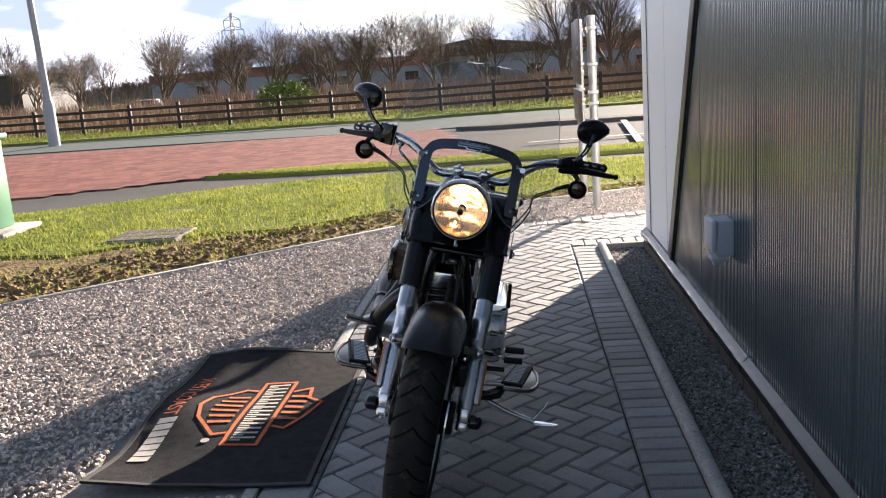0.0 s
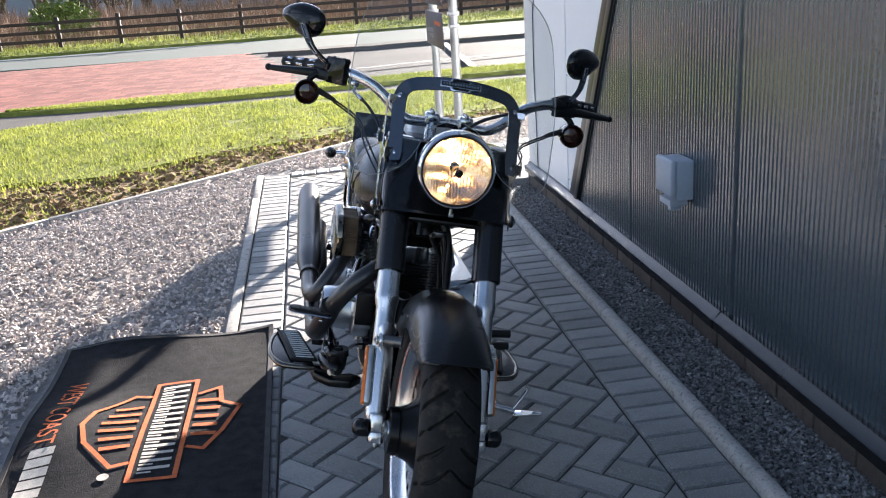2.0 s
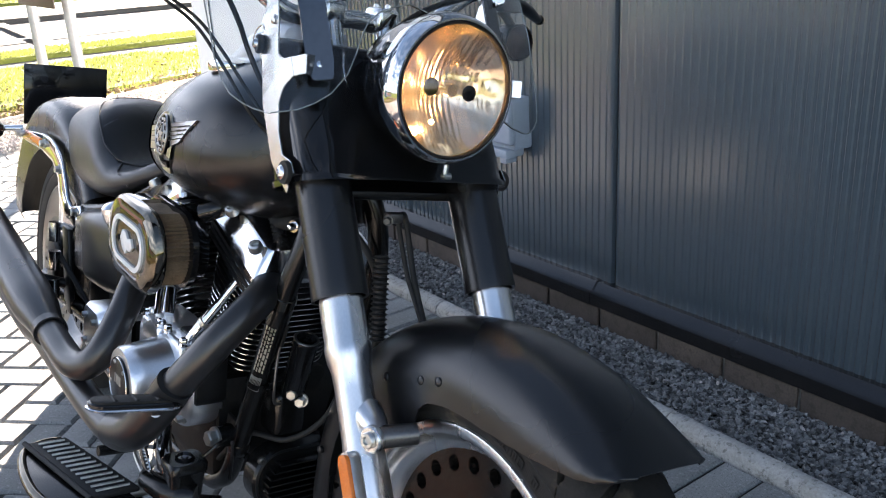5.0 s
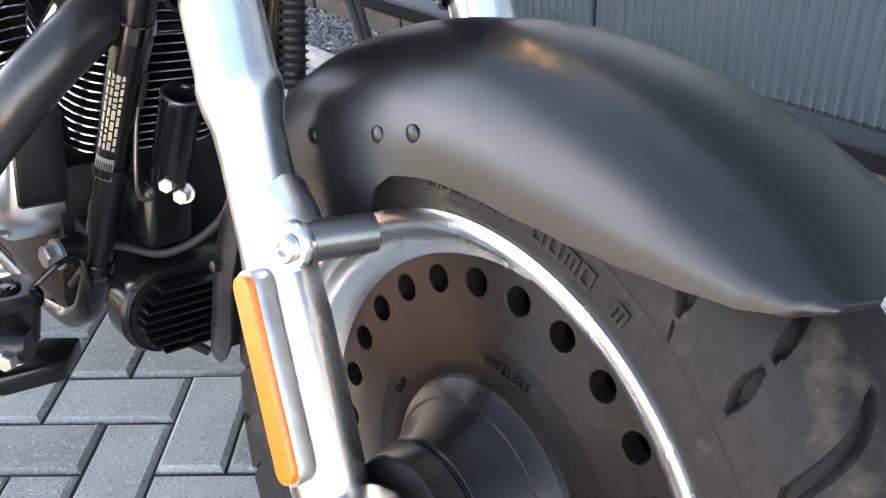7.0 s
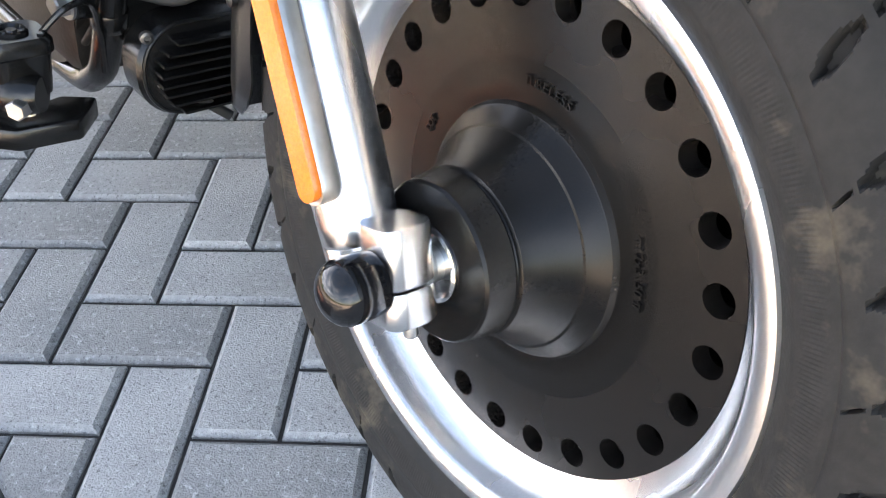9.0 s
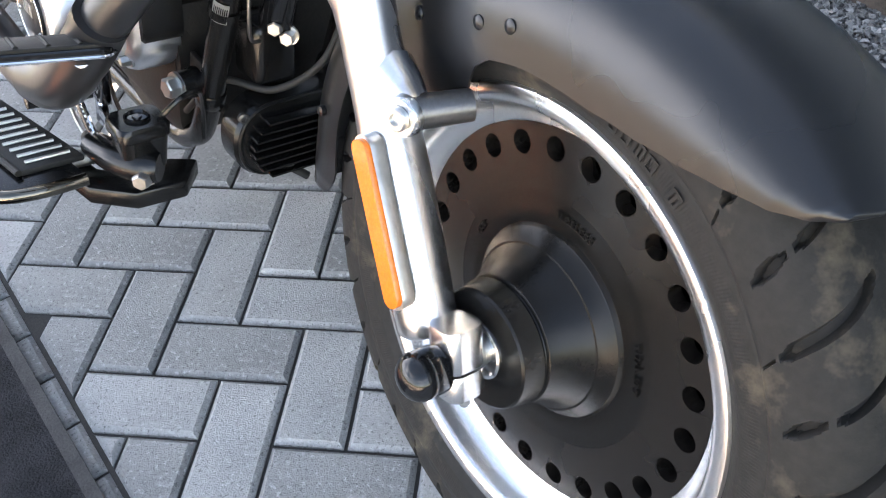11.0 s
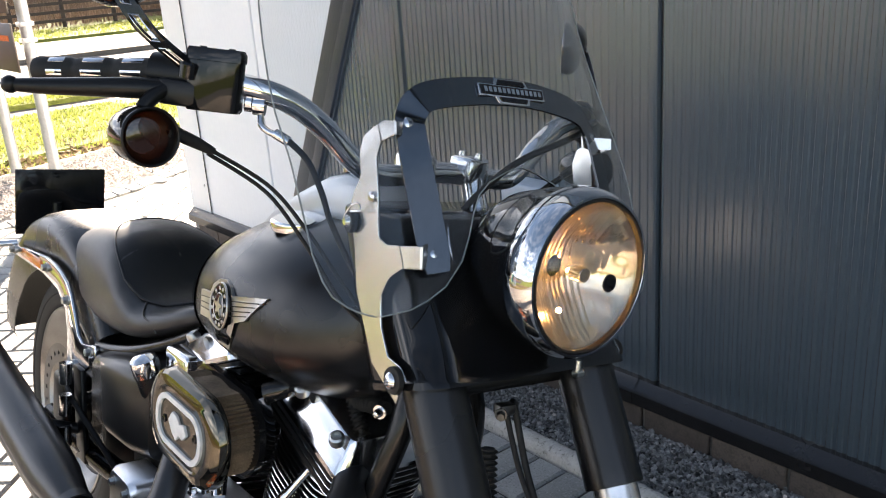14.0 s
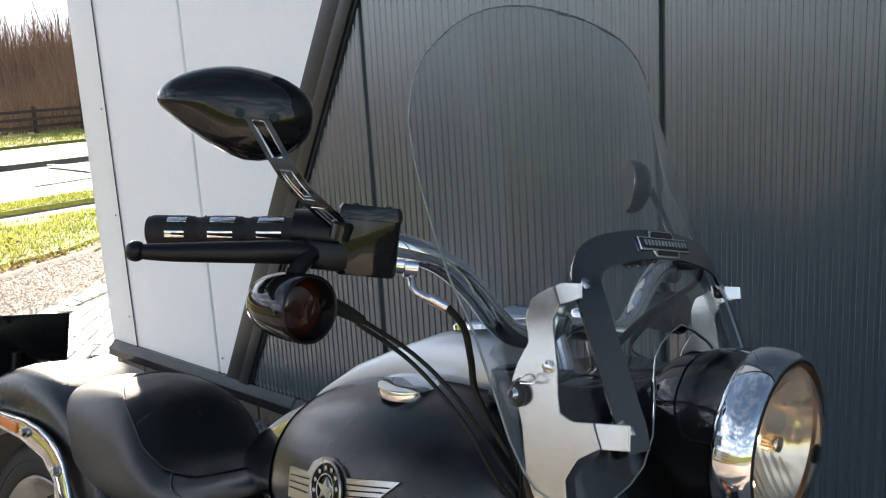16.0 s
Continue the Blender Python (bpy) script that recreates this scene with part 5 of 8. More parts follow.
    # side brackets: a shaped plate with a window and a hooked foot
    out = [(0.42, 1.096), (0.438, 1.084), (0.443, 1.065), (0.436, 1.037), (0.448, 1.012), (0.453, 0.993), (0.44, 0.965), (0.433, 0.948), (0.421, 0.899), (0.397, 0.861), (0.374, 0.823), (0.319, 0.791), (0.316, 0.802), (0.328, 0.812), (0.305, 0.822), (0.319, 0.836), (0.344, 0.84), (0.363, 0.87), (0.371, 0.905), (0.359, 0.929), (0.335, 0.946), (0.301, 0.953), (0.304, 0.978), (0.37, 0.966), (0.386, 0.971), (0.391, 0.989), (0.395, 1.015), (0.408, 1.063), (0.401, 1.082), (0.375, 1.093), (0.378, 1.108), (0.4, 1.106)]
    for s in (-1, 1):
        br = fp("side_bracket", plate([(s * 0.184, y, z) for y, z in out], (0.003, 0, 0), 0.0008), "bracket", ws, "polished screen bracket", 8)
        fp("grommet", lathe([(0, 0.0), (0, 0.0155), (0.004, 0.0165), (0.007, 0.0155), (0.007, 0.0)], (s * 0.1855, 0.322, 0.819), (s, 0, 0), 28), "rubber", br)
        fp("stud", lathe([(0.006, 0.010), (0.010, 0.0100), (0.013, 0.007), (0.014, 0.004), (0.011, 0.0035), (0.011, 0.0)], (s * 0.1855, 0.322, 0.819), (s, 0, 0), 24), "chrome", br)
        fp("grommet", lathe([(0, 0.0), (0, 0.0125), (0.004, 0.0140), (0.008, 0.0125), (0.008, 0.0)], (s * 0.1855, 0.440, 0.980), (s, 0.2, 0), 28), "rubber", br)
        fp("stud", lathe([(0.007, 0.0080), (0.010, 0.0075), (0.013, 0.005), (0.013, 0.0)], (s * 0.1855, 0.440, 0.980), (s, 0.2, 0), 20), "chrome", br)
        fp("clip_spring", tube([(s * 0.197, 0.445, 0.986), (s * 0.198, 0.432, 1.000), (s * 0.196, 0.420, 1.006), (s * 0.196, 0.414, 0.998), (s * 0.197, 0.432, 0.994)], 0.0012, 6), "chrome", br)
        fp("screw", lathe([(0, 0.0072), (0.003, 0.0068), (0.004, 0.004), (0.004, 0.0)], (s * 0.1855, 0.406, 1.016), (s, 0, 0), 18), "chrome", br)
        fp("brace", plate([(s * 0.152, 0.327, 0.952), (s * 0.184, 0.301, 0.953), (s * 0.184, 0.304, 0.978), (s * 0.152, 0.332, 0.977)], (0, 0.003, 0)), "bracket", br)
        fp("brace", plate([(s * 0.150, 0.398, 1.090), (s * 0.184, 0.375, 1.093), (s * 0.184, 0.378, 1.108), (s * 0.150, 0.402, 1.106)], (0, 0.003, 0)), "bracket", br)
    return ws


windscreen()


# ---- handlebar and controls ----
BAR = [(0.0, 0.512, 1.035), (-0.06, 0.510, 1.030), (-0.115, 0.507, 1.030), (-0.150, 0.512, 1.048), (-0.185, 0.520, 1.080), (-0.225, 0.528, 1.107), (-0.27, 0.540, 1.122), (-0.33, 0.575, 1.130), (-0.38, 0.622, 1.130)]


def handlebar():
    left = [(-x, y, z) for x, y, z in BAR[::-1]]
    hb = fp("handlebar", tube(left + BAR[1:], 0.0150, 20, 6), "chrome", None, "wide chrome handlebar")
    for s in (-1, 1):
        x = 0.048 * s
        r = fp("riser", lathe([(0.0, 0.021), (0.03, 0.018), (0.07, 0.0165), (0.085, 0.019), (0.10, 0.019)], (x, 0.470, 0.955), (0, 0.42, 0.9), 24), "chrome", hb, "chrome handlebar riser")
        fp("riser_cap", block(x - 0.021, x + 0.021, 0.487, 0.537, 1.022, 1.060, 0.009, 3), "chrome", r)
        for yy in (0.494, 0.530):
            fp("cap_bolt", lathe([(0, 0.006), (0.007, 0.006), (0.008, 0.004), (0.004, 0.003), (0.004, 0.0)], (x, yy, 1.058), (0, 0, 1), 12), "chrome", r)
    fp("top_yoke", block(-0.12, 0.12, 0.44, 0.54, 0.945, 0.962, 0.006), "satin", hb)
    for s in (-1, 1):
        controls(s, hb)
    return hb


def controls(s, hb):
    """Grip, lever, housing, mirror and indicator of one end; s = -1 on the machine's right."""
    def q(x, y, z):
        return Vector((s * x, y, z))

    a, b = q(0.372, 0.612, 1.130), q(0.472, 0.722, 1.116)
    ax = (b - a).normalized()
    ln = (b - a).length
    grip = fp("grip", lathe([(0, 0.0), (0, 0.0160), (ln * 0.30, 0.0160), (ln * 0.32, 0.0148), (ln * 0.36, 0.0148), (ln * 0.38, 0.0160), (ln * 0.64, 0.0160), (ln * 0.66, 0.0148), (ln * 0.70, 0.0148), (ln * 0.72, 0.0160), (ln * 0.97, 0.0168), (ln * 1.0, 0.0168), (ln * 1.04, 0.0150), (ln * 1.05, 0.0)], a, ax, 28), "rubber", hb, "black rubber grip with chrome bands")
    upv = Vector((0, 0, 1))
    sd = ax.cross(upv).normalized()
    for t0, t1 in ((0.08, 0.26), (0.42, 0.60), (0.76, 0.90)):
        for ang in (20, 80, -40, 140, 200, 260):
            o = (upv * math.cos(radians(ang)) + sd * math.sin(radians(ang)))
            tt = o.cross(ax)
            c0, c1 = a + ax * ln * t0 + o * 0.0152, a + ax * ln * t1 + o * 0.0152
            fp("grip_band", plate([c0 - tt * 0.0038, c1 - tt * 0.0038, c1 + tt * 0.0038, c0 + tt * 0.0038], o * 0.003, 0.0008), "chrome", grip)
    # switch housing
    sw = fp("switch_housing", tube([q(0.315, 0.562, 1.128), q(0.345, 0.588, 1.130), q(0.374, 0.614, 1.130)], 0.025, 20, 3, [0.022, 0.027, 0.024]), "satin", hb, "satin black switch housing")
    c0 = q(0.350, 0.566, 1.135)
    fp("switch", block(c0.x - 0.010, c0.x + 0.010, c0.y - 0.006, c0.y + 0.006, c0.z - 0.004, c0.z + 0.004, 0.002), "rubber", sw)
    # master cylinder or clutch perch in front of the bar
    if s < 0:
        body = [(-0.308, 0.522), (-0.359, 0.560), (-0.339, 0.582), (-0.291, 0.540)]
        rows = []
        for z, k in ((1.092, 0.92), (1.096, 1.0), (1.150, 1.0), (1.1505, 1.05), (1.160, 1.05), (1.165, 0.96)):
            cx = sum(p[0] for p in body) / 4
            cy = sum(p[1] for p in body) / 4
            row = []
            for i in range(4):
                p, nx, pv = Vector((*body[i], z)), Vector((*body[(i + 1) % 4], z)), Vector((*body[i - 1], z))
                for e in ((pv - p).normalized() * 0.006, (pv - p).normalized() * 0.002 + (nx - p).normalized() * 0.002, (nx - p).normalized() * 0.006):
                    v = p + e
                    row.append((cx + (v.x - cx) * k, cy + (v.y - cy) * k, z))
            rows.append(row)
        mc = fp("brake_reservoir", rings(rows), "gloss", hb, "black brake fluid reservoir", 30)
        for dx, dy in ((-0.013, 0.011), (0.013, -0.011)):
            fp("cover_screw", lathe([(0, 0.004), (0.0015, 0.0038), (0.0015, 0.0)], (-0.324 + dx, 0.551 + dy, 1.165), (0, 0, 1), 12), "gloss", mc)
        bj = fp("banjo_fitting", joined(lathe([(0, 0.011), (0.009, 0.011), (0.010, 0.008), (0.018, 0.008), (0.019, 0.0)], (-0.286, 0.548, 1.106), (0.80, -0.60, 0), 12), lathe([(-0.007, 0.0), (-0.007, 0.0115), (0.007, 0.0115), (0.007, 0.0)], (-0.272, 0.538, 1.104), (0.80, -0.60, 0), 20)), "chrome", mc, "chrome banjo bolt")
        fp("brake_pipe", tube([(-0.271, 0.537, 1.096), (-0.272, 0.530, 1.082), (-0.266, 0.520, 1.075), (-0.258, 0.508, 1.072)], 0.0042, 12), "chrome", mc)
        fp("hose_crimp", tube([(-0.262, 0.513, 1.074), (-0.250, 0.498, 1.066)], 0.0062, 12, 1), "chrome", mc)
        fp("brake_hose", tube([(-0.252, 0.500, 1.068), (-0.225, 0.495, 1.045), (-0.195, 0.505, 1.005), (-0.172, 0.510, 0.962), (-0.150, 0.470, 0.90), (-0.12, 0.42, 0.86)], 0.0040, 12), "rubber", hb, "black brake hose")
    else:
        fp("clutch_perch", tube([q(0.300, 0.548, 1.128), q(0.325, 0.562, 1.126), q(0.350, 0.580, 1.124)], 0.02, 14, 3), "satin", hb)
        fp("clutch_cable", tube([q(0.300, 0.53, 1.12), q(0.25, 0.47, 1.125), q(0.17, 0.44, 1.10), q(0.08, 0.45, 1.06), q(0.02, 0.47, 1.00), q(-0.02, 0.47, 0.95)], 0.0048, 10), "rubber", hb, "black clutch cable")
    # lever with a ball end, ahead of the grip
    lv = [q(0.330, 0.560, 1.112), q(0.362, 0.575, 1.110), q(0.400, 0.588, 1.110), q(0.440, 0.612, 1.106), q(0.490, 0.650, 1.100), q(0.515, 0.667, 1.098)]
    lever = fp("lever", tube(lv, 0.008, 14, 5, [0.0140, 0.0150, 0.0130, 0.0120, 0.0108, 0.0092, 0.0075]), "satin", hb, "black control lever")
    fp("lever_ball", ball(q(0.519, 0.670, 1.098), 0.0105, 16), "satin", lever)
    fp("lever_bracket", plate([q(0.300, 0.548, 1.108), q(0.318, 0.540, 1.108), q(0.372, 0.562, 1.110), q(0.384, 0.574, 1.110), q(0.380, 0.588, 1.110), q(0.345, 0.600, 1.110), q(0.312, 0.580, 1.108)], (0, 0, 0.030), 0.005), "satin", lever)
    fp("pivot_pin", lathe([(-0.012, 0.0), (-0.012, 0.006), (0.016, 0.006), (0.016, 0.0)], q(0.350, 0.572, 1.110), (0, 0, 1), 14), "zinc", lever)
    # mirror: teardrop shell on a slotted arm
    rows = []
    cx, cy, cz = (0.437, 0.652, 1.250) if s < 0 else (0.410, 0.700, 1.250)
    n = 36
    e1 = Vector((s * 0.74, 0.66, 0.02)).normalized()
    e3 = Vector((0, 0.03, 1)).normalized()
    e2 = e1.cross(e3).normalized()
    if e2.y > 0:
        e2 = -e2
    e3 = (e3 - e1 * e3.dot(e1)).normalized()
    c = q(cx, cy, cz)

    def outline(k):
        t = 2 * math.pi * k / n
        u = math.cos(t)
        w = math.sin(t)
        w = math.copysign(abs(w) ** 0.82, w)
        r = 0.043 * (1.0 - 0.20 * max(0.0, u) ** 1.3) if w > 0 else 0.053 * (1.0 - 0.52 * max(0.0, u + 0.25) ** 1.2)
        return 0.079 * u - 0.004, r * w

    for d, kk in ((-0.006, 0.96), (-0.002, 1.0), (0.006, 0.99), (0.014, 0.93), (0.021, 0.82), (0.027, 0.64), (0.031, 0.40), (0.033, 0.10)):
        rows.append([c + e1 * outline(k)[0] * kk + e3 * (outline(k)[1] * kk + 0.004 * (1 - kk)) + e2 * d for k in range(n)])
    m = fp("mirror", rings(rows), "gloss", hb, "gloss black teardrop mirror on a slotted arm", 60)
    fp("mirror_glass", plate([c + e1 * outline(k)[0] * 0.93 + e3 * outline(k)[1] * 0.92 - e2 * 0.0068 for k in range(n)], e2 * 0.001), "chrome", m, "mirror glass")
    root, tip = q(0.352, 0.562, 1.140), c + e2 * 0.033 - e1 * 0.030 + e3 * (-0.010)
    mid = root.lerp(tip, 0.5) + Vector((s * 0.004, 0, -0.010)) + e2 * 0.006
    path = smooth_path([root, mid, tip], 14)
    wd = e1
    last = len(path) - 1
    plates, edges = [], []
    nrm = [(path[min(i + 1, last)] - path[max(i - 1, 0)]).normalized().cross(wd).normalized() for i in range(last + 1)]

    def flat(i0, i1, w0, w1):
        """A stretch of the arm's flat bar between two distances across it."""
        return rings([[path[i] + wd * w0 - nrm[i] * 0.0034, path[i] + wd * w1 - nrm[i] * 0.0034, path[i] + wd * w1 + nrm[i] * 0.0034, path[i] + wd * w0 + nrm[i] * 0.0034] for i in range(i0, i1 + 1)])

    for w0, w1 in ((-0.0125, -0.0062), (0.0062, 0.0125)):
        plates.append(flat(0, last, w0, w1))
    cuts = [0, last // 3, 2 * last // 3, last]
    for i in cuts:
        plates.append(flat(max(0, i - 1), min(last, i + 1), -0.0064, 0.0064))
    for i0, i1 in zip(cuts, cuts[1:]):
        loop = [path[i] + wd * 0.0060 for i in range(i0 + 1, i1)] + [path[i] - wd * 0.0060 for i in range(i1 - 1, i0, -1)]
        for sg in (-1, 1):
            edges.append(tube([p + nrm[i0 + 1] * 0.0034 * sg for p in loop + [loop[0]]], 0.0008, 6, 1))
    arm = fp("mirror_arm", joined(*plates), "gloss", m, "slotted black mirror arm", 30)
    fp("slot_edge", joined(*edges), "steel", arm, "bright machined slot edge")
    fp("arm_foot", lathe([(-0.012, 0.0), (-0.012, 0.012), (0.004, 0.0125), (0.007, 0.010), (0.007, 0.0)], root, (0, -0.2, 1), 20), "gloss", m)
    for off in (-0.017, 0.017):
        fp("mirror_screw", lathe([(0, 0.0048), (0.002, 0.0045), (0.002, 0.0)], tip + e1 * off + e3 * 0.003 - e2 * 0.002, e2, 12), "gloss", m)
    # bullet indicator below the housing
    ic = q(0.402, 0.560, 1.058) if s < 0 else q(0.382, 0.580, 1.042)
    fx = Vector((0, -1, 0.03)).normalized()
    ind = fp("indicator", lathe([(-0.068, 0.0), (-0.067, 0.008), (-0.060, 0.019), (-0.045, 0.028), (-0.024, 0.0330), (0.0, 0.0345), (0.018, 0.0345), (0.022, 0.0335), (0.022, 0.0310), (0.004, 0.0285)], ic, fx, 40), "gloss", hb, "black bullet indicator with a smoked lens")
    fp("indicator_lens", lathe([(0.0045, 0.0285), (0.0075, 0.024), (0.0100, 0.014), (0.0105, 0.0)], ic, fx, 32), "smoked_lens", ind, "dark amber lens")
    fp("indicator_ring", lathe([(0.0215, 0.0342), (0.0232, 0.0325), (0.0215, 0.0308)], ic, fx, 40), "satin", ind)
    fp("indicator_stem", tube([ic + Vector((0, 0.01, 0.030)), ic + Vector((-s * 0.012, 0.012, 0.044)), ic + Vector((-s * 0.030, 0.015, 0.056))], 0.009, 12), "satin", ind)
    fp("cable_boot", tube([ic + Vector((-s * 0.028, 0.0, 0.008)), ic + Vector((-s * 0.060, -0.004, -0.004)), ic + Vector((-s * 0.082, -0.008, -0.014))], 0.007, 12, 4, [0.009, 0.0075, 0.005]), "rubber", hb)
    for k in (0, 1):
        fp("control_cable", tube([ic + Vector((-s * 0.075, -0.006, -0.010 - 0.006 * k)), ic + Vector((-s * 0.15, -0.02, -0.050 - 0.010 * k)), q(0.225, 0.490 - 0.010 * k, 0.965 - 0.022 * k), q(0.180, 0.455, 0.895 - 0.022 * k), q(0.13, 0.43, 0.83)], 0.0026, 10), "rubber", hb, "black control cable")


handlebar()

# ---- tank, console and seat ----
def superloop(y, hw, z0, z1, e_top, e_bot, n=48, skew=0.0):
    row = []
    zc, hz = z0 + (z1 - z0) * 0.44, (z1 - z0)
    for j in range(n):
        a = 2 * math.pi * j / n
        ca, sa = math.cos(a), math.sin(a)
        e = e_top if sa > 0 else e_bot
        h = (z1 - zc) if sa > 0 else (zc - z0)
        row.append((hw * math.copysign(abs(ca) ** (2 / e), ca), y + skew * sa, zc + h * math.copysign(abs(sa) ** (2 / e), sa)))
    return row


def tank():
    st = [(0.430, 0.060, 0.80, 0.88), (0.437, 0.100, 0.775, 0.905), (0.455, 0.135, 0.750, 0.925), (0.49, 0.165, 0.725, 0.945), (0.54, 0.187, 0.705, 0.958), (0.60, 0.198, 0.694, 0.962), (0.66, 0.200, 0.690, 0.958), (0.72, 0.195, 0.689, 0.948), (0.78, 0.183, 0.690, 0.932), (0.84, 0.165, 0.694, 0.908), (0.90, 0.140, 0.700, 0.876), (0.95, 0.115, 0.706, 0.845), (1.00, 0.088, 0.712, 0.812), (1.04, 0.062, 0.718, 0.780), (1.06, 0.035, 0.724, 0.760)]
    t = bp("fuel_tank", rings([superloop(y, w, a, b, 2.35, 2.1) for y, w, a, b in st]), "denim", None, "matt black teardrop fuel tank", 60)
    # emblem: winged disc with a plain star
    def surf(y, z):
        ys = [r[0] for r in st]
        w = float(np.interp(y, ys, [r[1] for r in st]))
        a = float(np.interp(y, ys, [r[2] for r in st]))
        b = float(np.interp(y, ys, [r[3] for r in st]))
        zc = a + (b - a) * 0.44
        h, e = ((b - zc), 2.35) if z > zc else ((zc - a), 2.1)
        k = min(0.999, abs(z - zc) / h)
        return w * (1 - k ** e) ** (1 / e)

    for s in (-1, 1):
        def em(y, z, d):
            return Vector((s * (surf(y, z) + d), y, z))

        def shape(name, pts, d0, d1, material, label=""):
            bm = rings([[em(y, z, d0) for y, z in pts], [em(y, z, d1) for y, z in pts]])
            bmesh.ops.triangulate(bm, faces=[f for f in bm.faces if len(f.verts) > 4])
            return bp(name, bm, material, t, label, 30)

        wing = [(0.776, 0.826), (0.729, 0.833), (0.722, 0.848), (0.706, 0.858), (0.684, 0.862), (0.662, 0.857), (0.651, 0.847), (0.571, 0.862), (0.587, 0.846), (0.611, 0.822), (0.636, 0.813), (0.653, 0.805), (0.659, 0.793), (0.649, 0.788), (0.676, 0.760), (0.708, 0.764), (0.703, 0.784), (0.709, 0.790), (0.726, 0.795), (0.773, 0.788)]
        shape("emblem", wing, -0.002, 0.004, "badge", "silver winged tank emblem")
        ring = [(0.685 + 0.030 * math.cos(a), 0.824 + 0.033 * math.sin(a)) for a in np.linspace(0, 2 * math.pi, 24, endpoint=False)]
        shape("emblem_disc", ring, 0.001, 0.006, "gloss")
        rim = [em(y, z, 0.006) for y, z in ring]
        bp("emblem_rim", tube(rim + [rim[0]], 0.0016, 6, 1), "badge", t)
        star = []
        for k in range(10):
            a = math.pi / 2 + 2 * math.pi * k / 10
            r = 0.0155 if k % 2 == 0 else 0.0065
            star.append((0.685 + r * math.cos(a), 0.824 + r * math.sin(a)))
        shape("emblem_star", star, 0.005, 0.0072, "badge")
        shape("emblem_plate", [(0.704, 0.778), (0.660, 0.783), (0.668, 0.771), (0.702, 0.769)], 0.002, 0.0052, "gloss")
        inner = [em(0.685 + 0.0170 * math.cos(a), 0.824 + 0.0190 * math.sin(a), 0.0062) for a in np.linspace(0, 2 * math.pi, 20)]
        bp("emblem_rim", tube(inner, 0.0009, 5, 1), "badge", t)
        for k in range(12):
            a = 2 * math.pi * (k + 0.5) / 12
            y, z = 0.685 + 0.0230 * math.cos(a), 0.824 + 0.0258 * math.sin(a)
            bp("emblem_bar", ball(em(y, z, 0.0062), 0.0026, 6, (0.5, 1, 1.2)), "badge", t)
        for k, (ya, za, yb, zb) in enumerate(((0.650, 0.840, 0.585, 0.852), (0.650, 0.833, 0.592, 0.845), (0.650, 0.826, 0.600, 0.837), (0.650, 0.819, 0.608, 0.829), (0.770, 0.818, 0.724, 0.826), (0.770, 0.810, 0.722, 0.817), (0.770, 0.802, 0.724, 0.808))):
            bp("emblem_line", tube([em(ya, za, 0.004), em((ya + yb) / 2, (za + zb) / 2, 0.004), em(yb, zb, 0.004)], 0.0009, 5, 3), "satin", t)
    for x in (-0.098, 0.098):
        bp("filler_cap", joined(lathe([(-0.006, 0.040), (0.001, 0.041), (0.006, 0.0400), (0.008, 0.036), (0.0085, 0.018), (0.0085, 0.0)], (x, 0.655, 0.946), (x * 1.5, -0.02, 1), 40)), "chrome", t, "chrome filler cap")
    # rear corner trim
    bp("tank_tail_trim", rings([superloop(y, w + 0.003, a - 0.002, b + 0.001, 2.35, 2.1) for y, w, a, b in ((0.842, 0.1640, 0.694, 0.907), (0.90, 0.140, 0.700, 0.876), (0.95, 0.115, 0.706, 0.845), (1.00, 0.088, 0.712, 0.812), (1.04, 0.062, 0.718, 0.780))], cap=False), "gloss", t)
    return t


tank()


def console():
    """Pale instrument console along the tank's spine."""
    st = [(0.545, 0.045, 0.952, 1.000), (0.560, 0.060, 0.950, 1.022), (0.60, 0.068, 0.950, 1.028), (0.66, 0.066, 0.946, 1.014), (0.74, 0.056, 0.930, 0.980), (0.82, 0.045, 0.905, 0.942), (0.90, 0.032, 0.868, 0.890), (0.93, 0.020, 0.855, 0.868)]
    c = bp("console", rings([superloop(y, w, a, b, 3.6, 4.0, 32) for y, w, a, b in st]), "console", None, "silver instrument console on the tank")
    bp("speedometer", lathe([(0.0, 0.052), (0.006, 0.052), (0.009, 0.049), (0.006, 0.047), (0.006, 0.0)], (0, 0.605, 1.026), (0, 0.18, 1), 40), "chrome", c, "round speedometer with chrome ring")
    bp("dial", lathe([(0.0065, 0.046), (0.0068, 0.0)], (0, 0.605, 1.026), (0, 0.18, 1), 32), "gloss", c)
    return c


console()


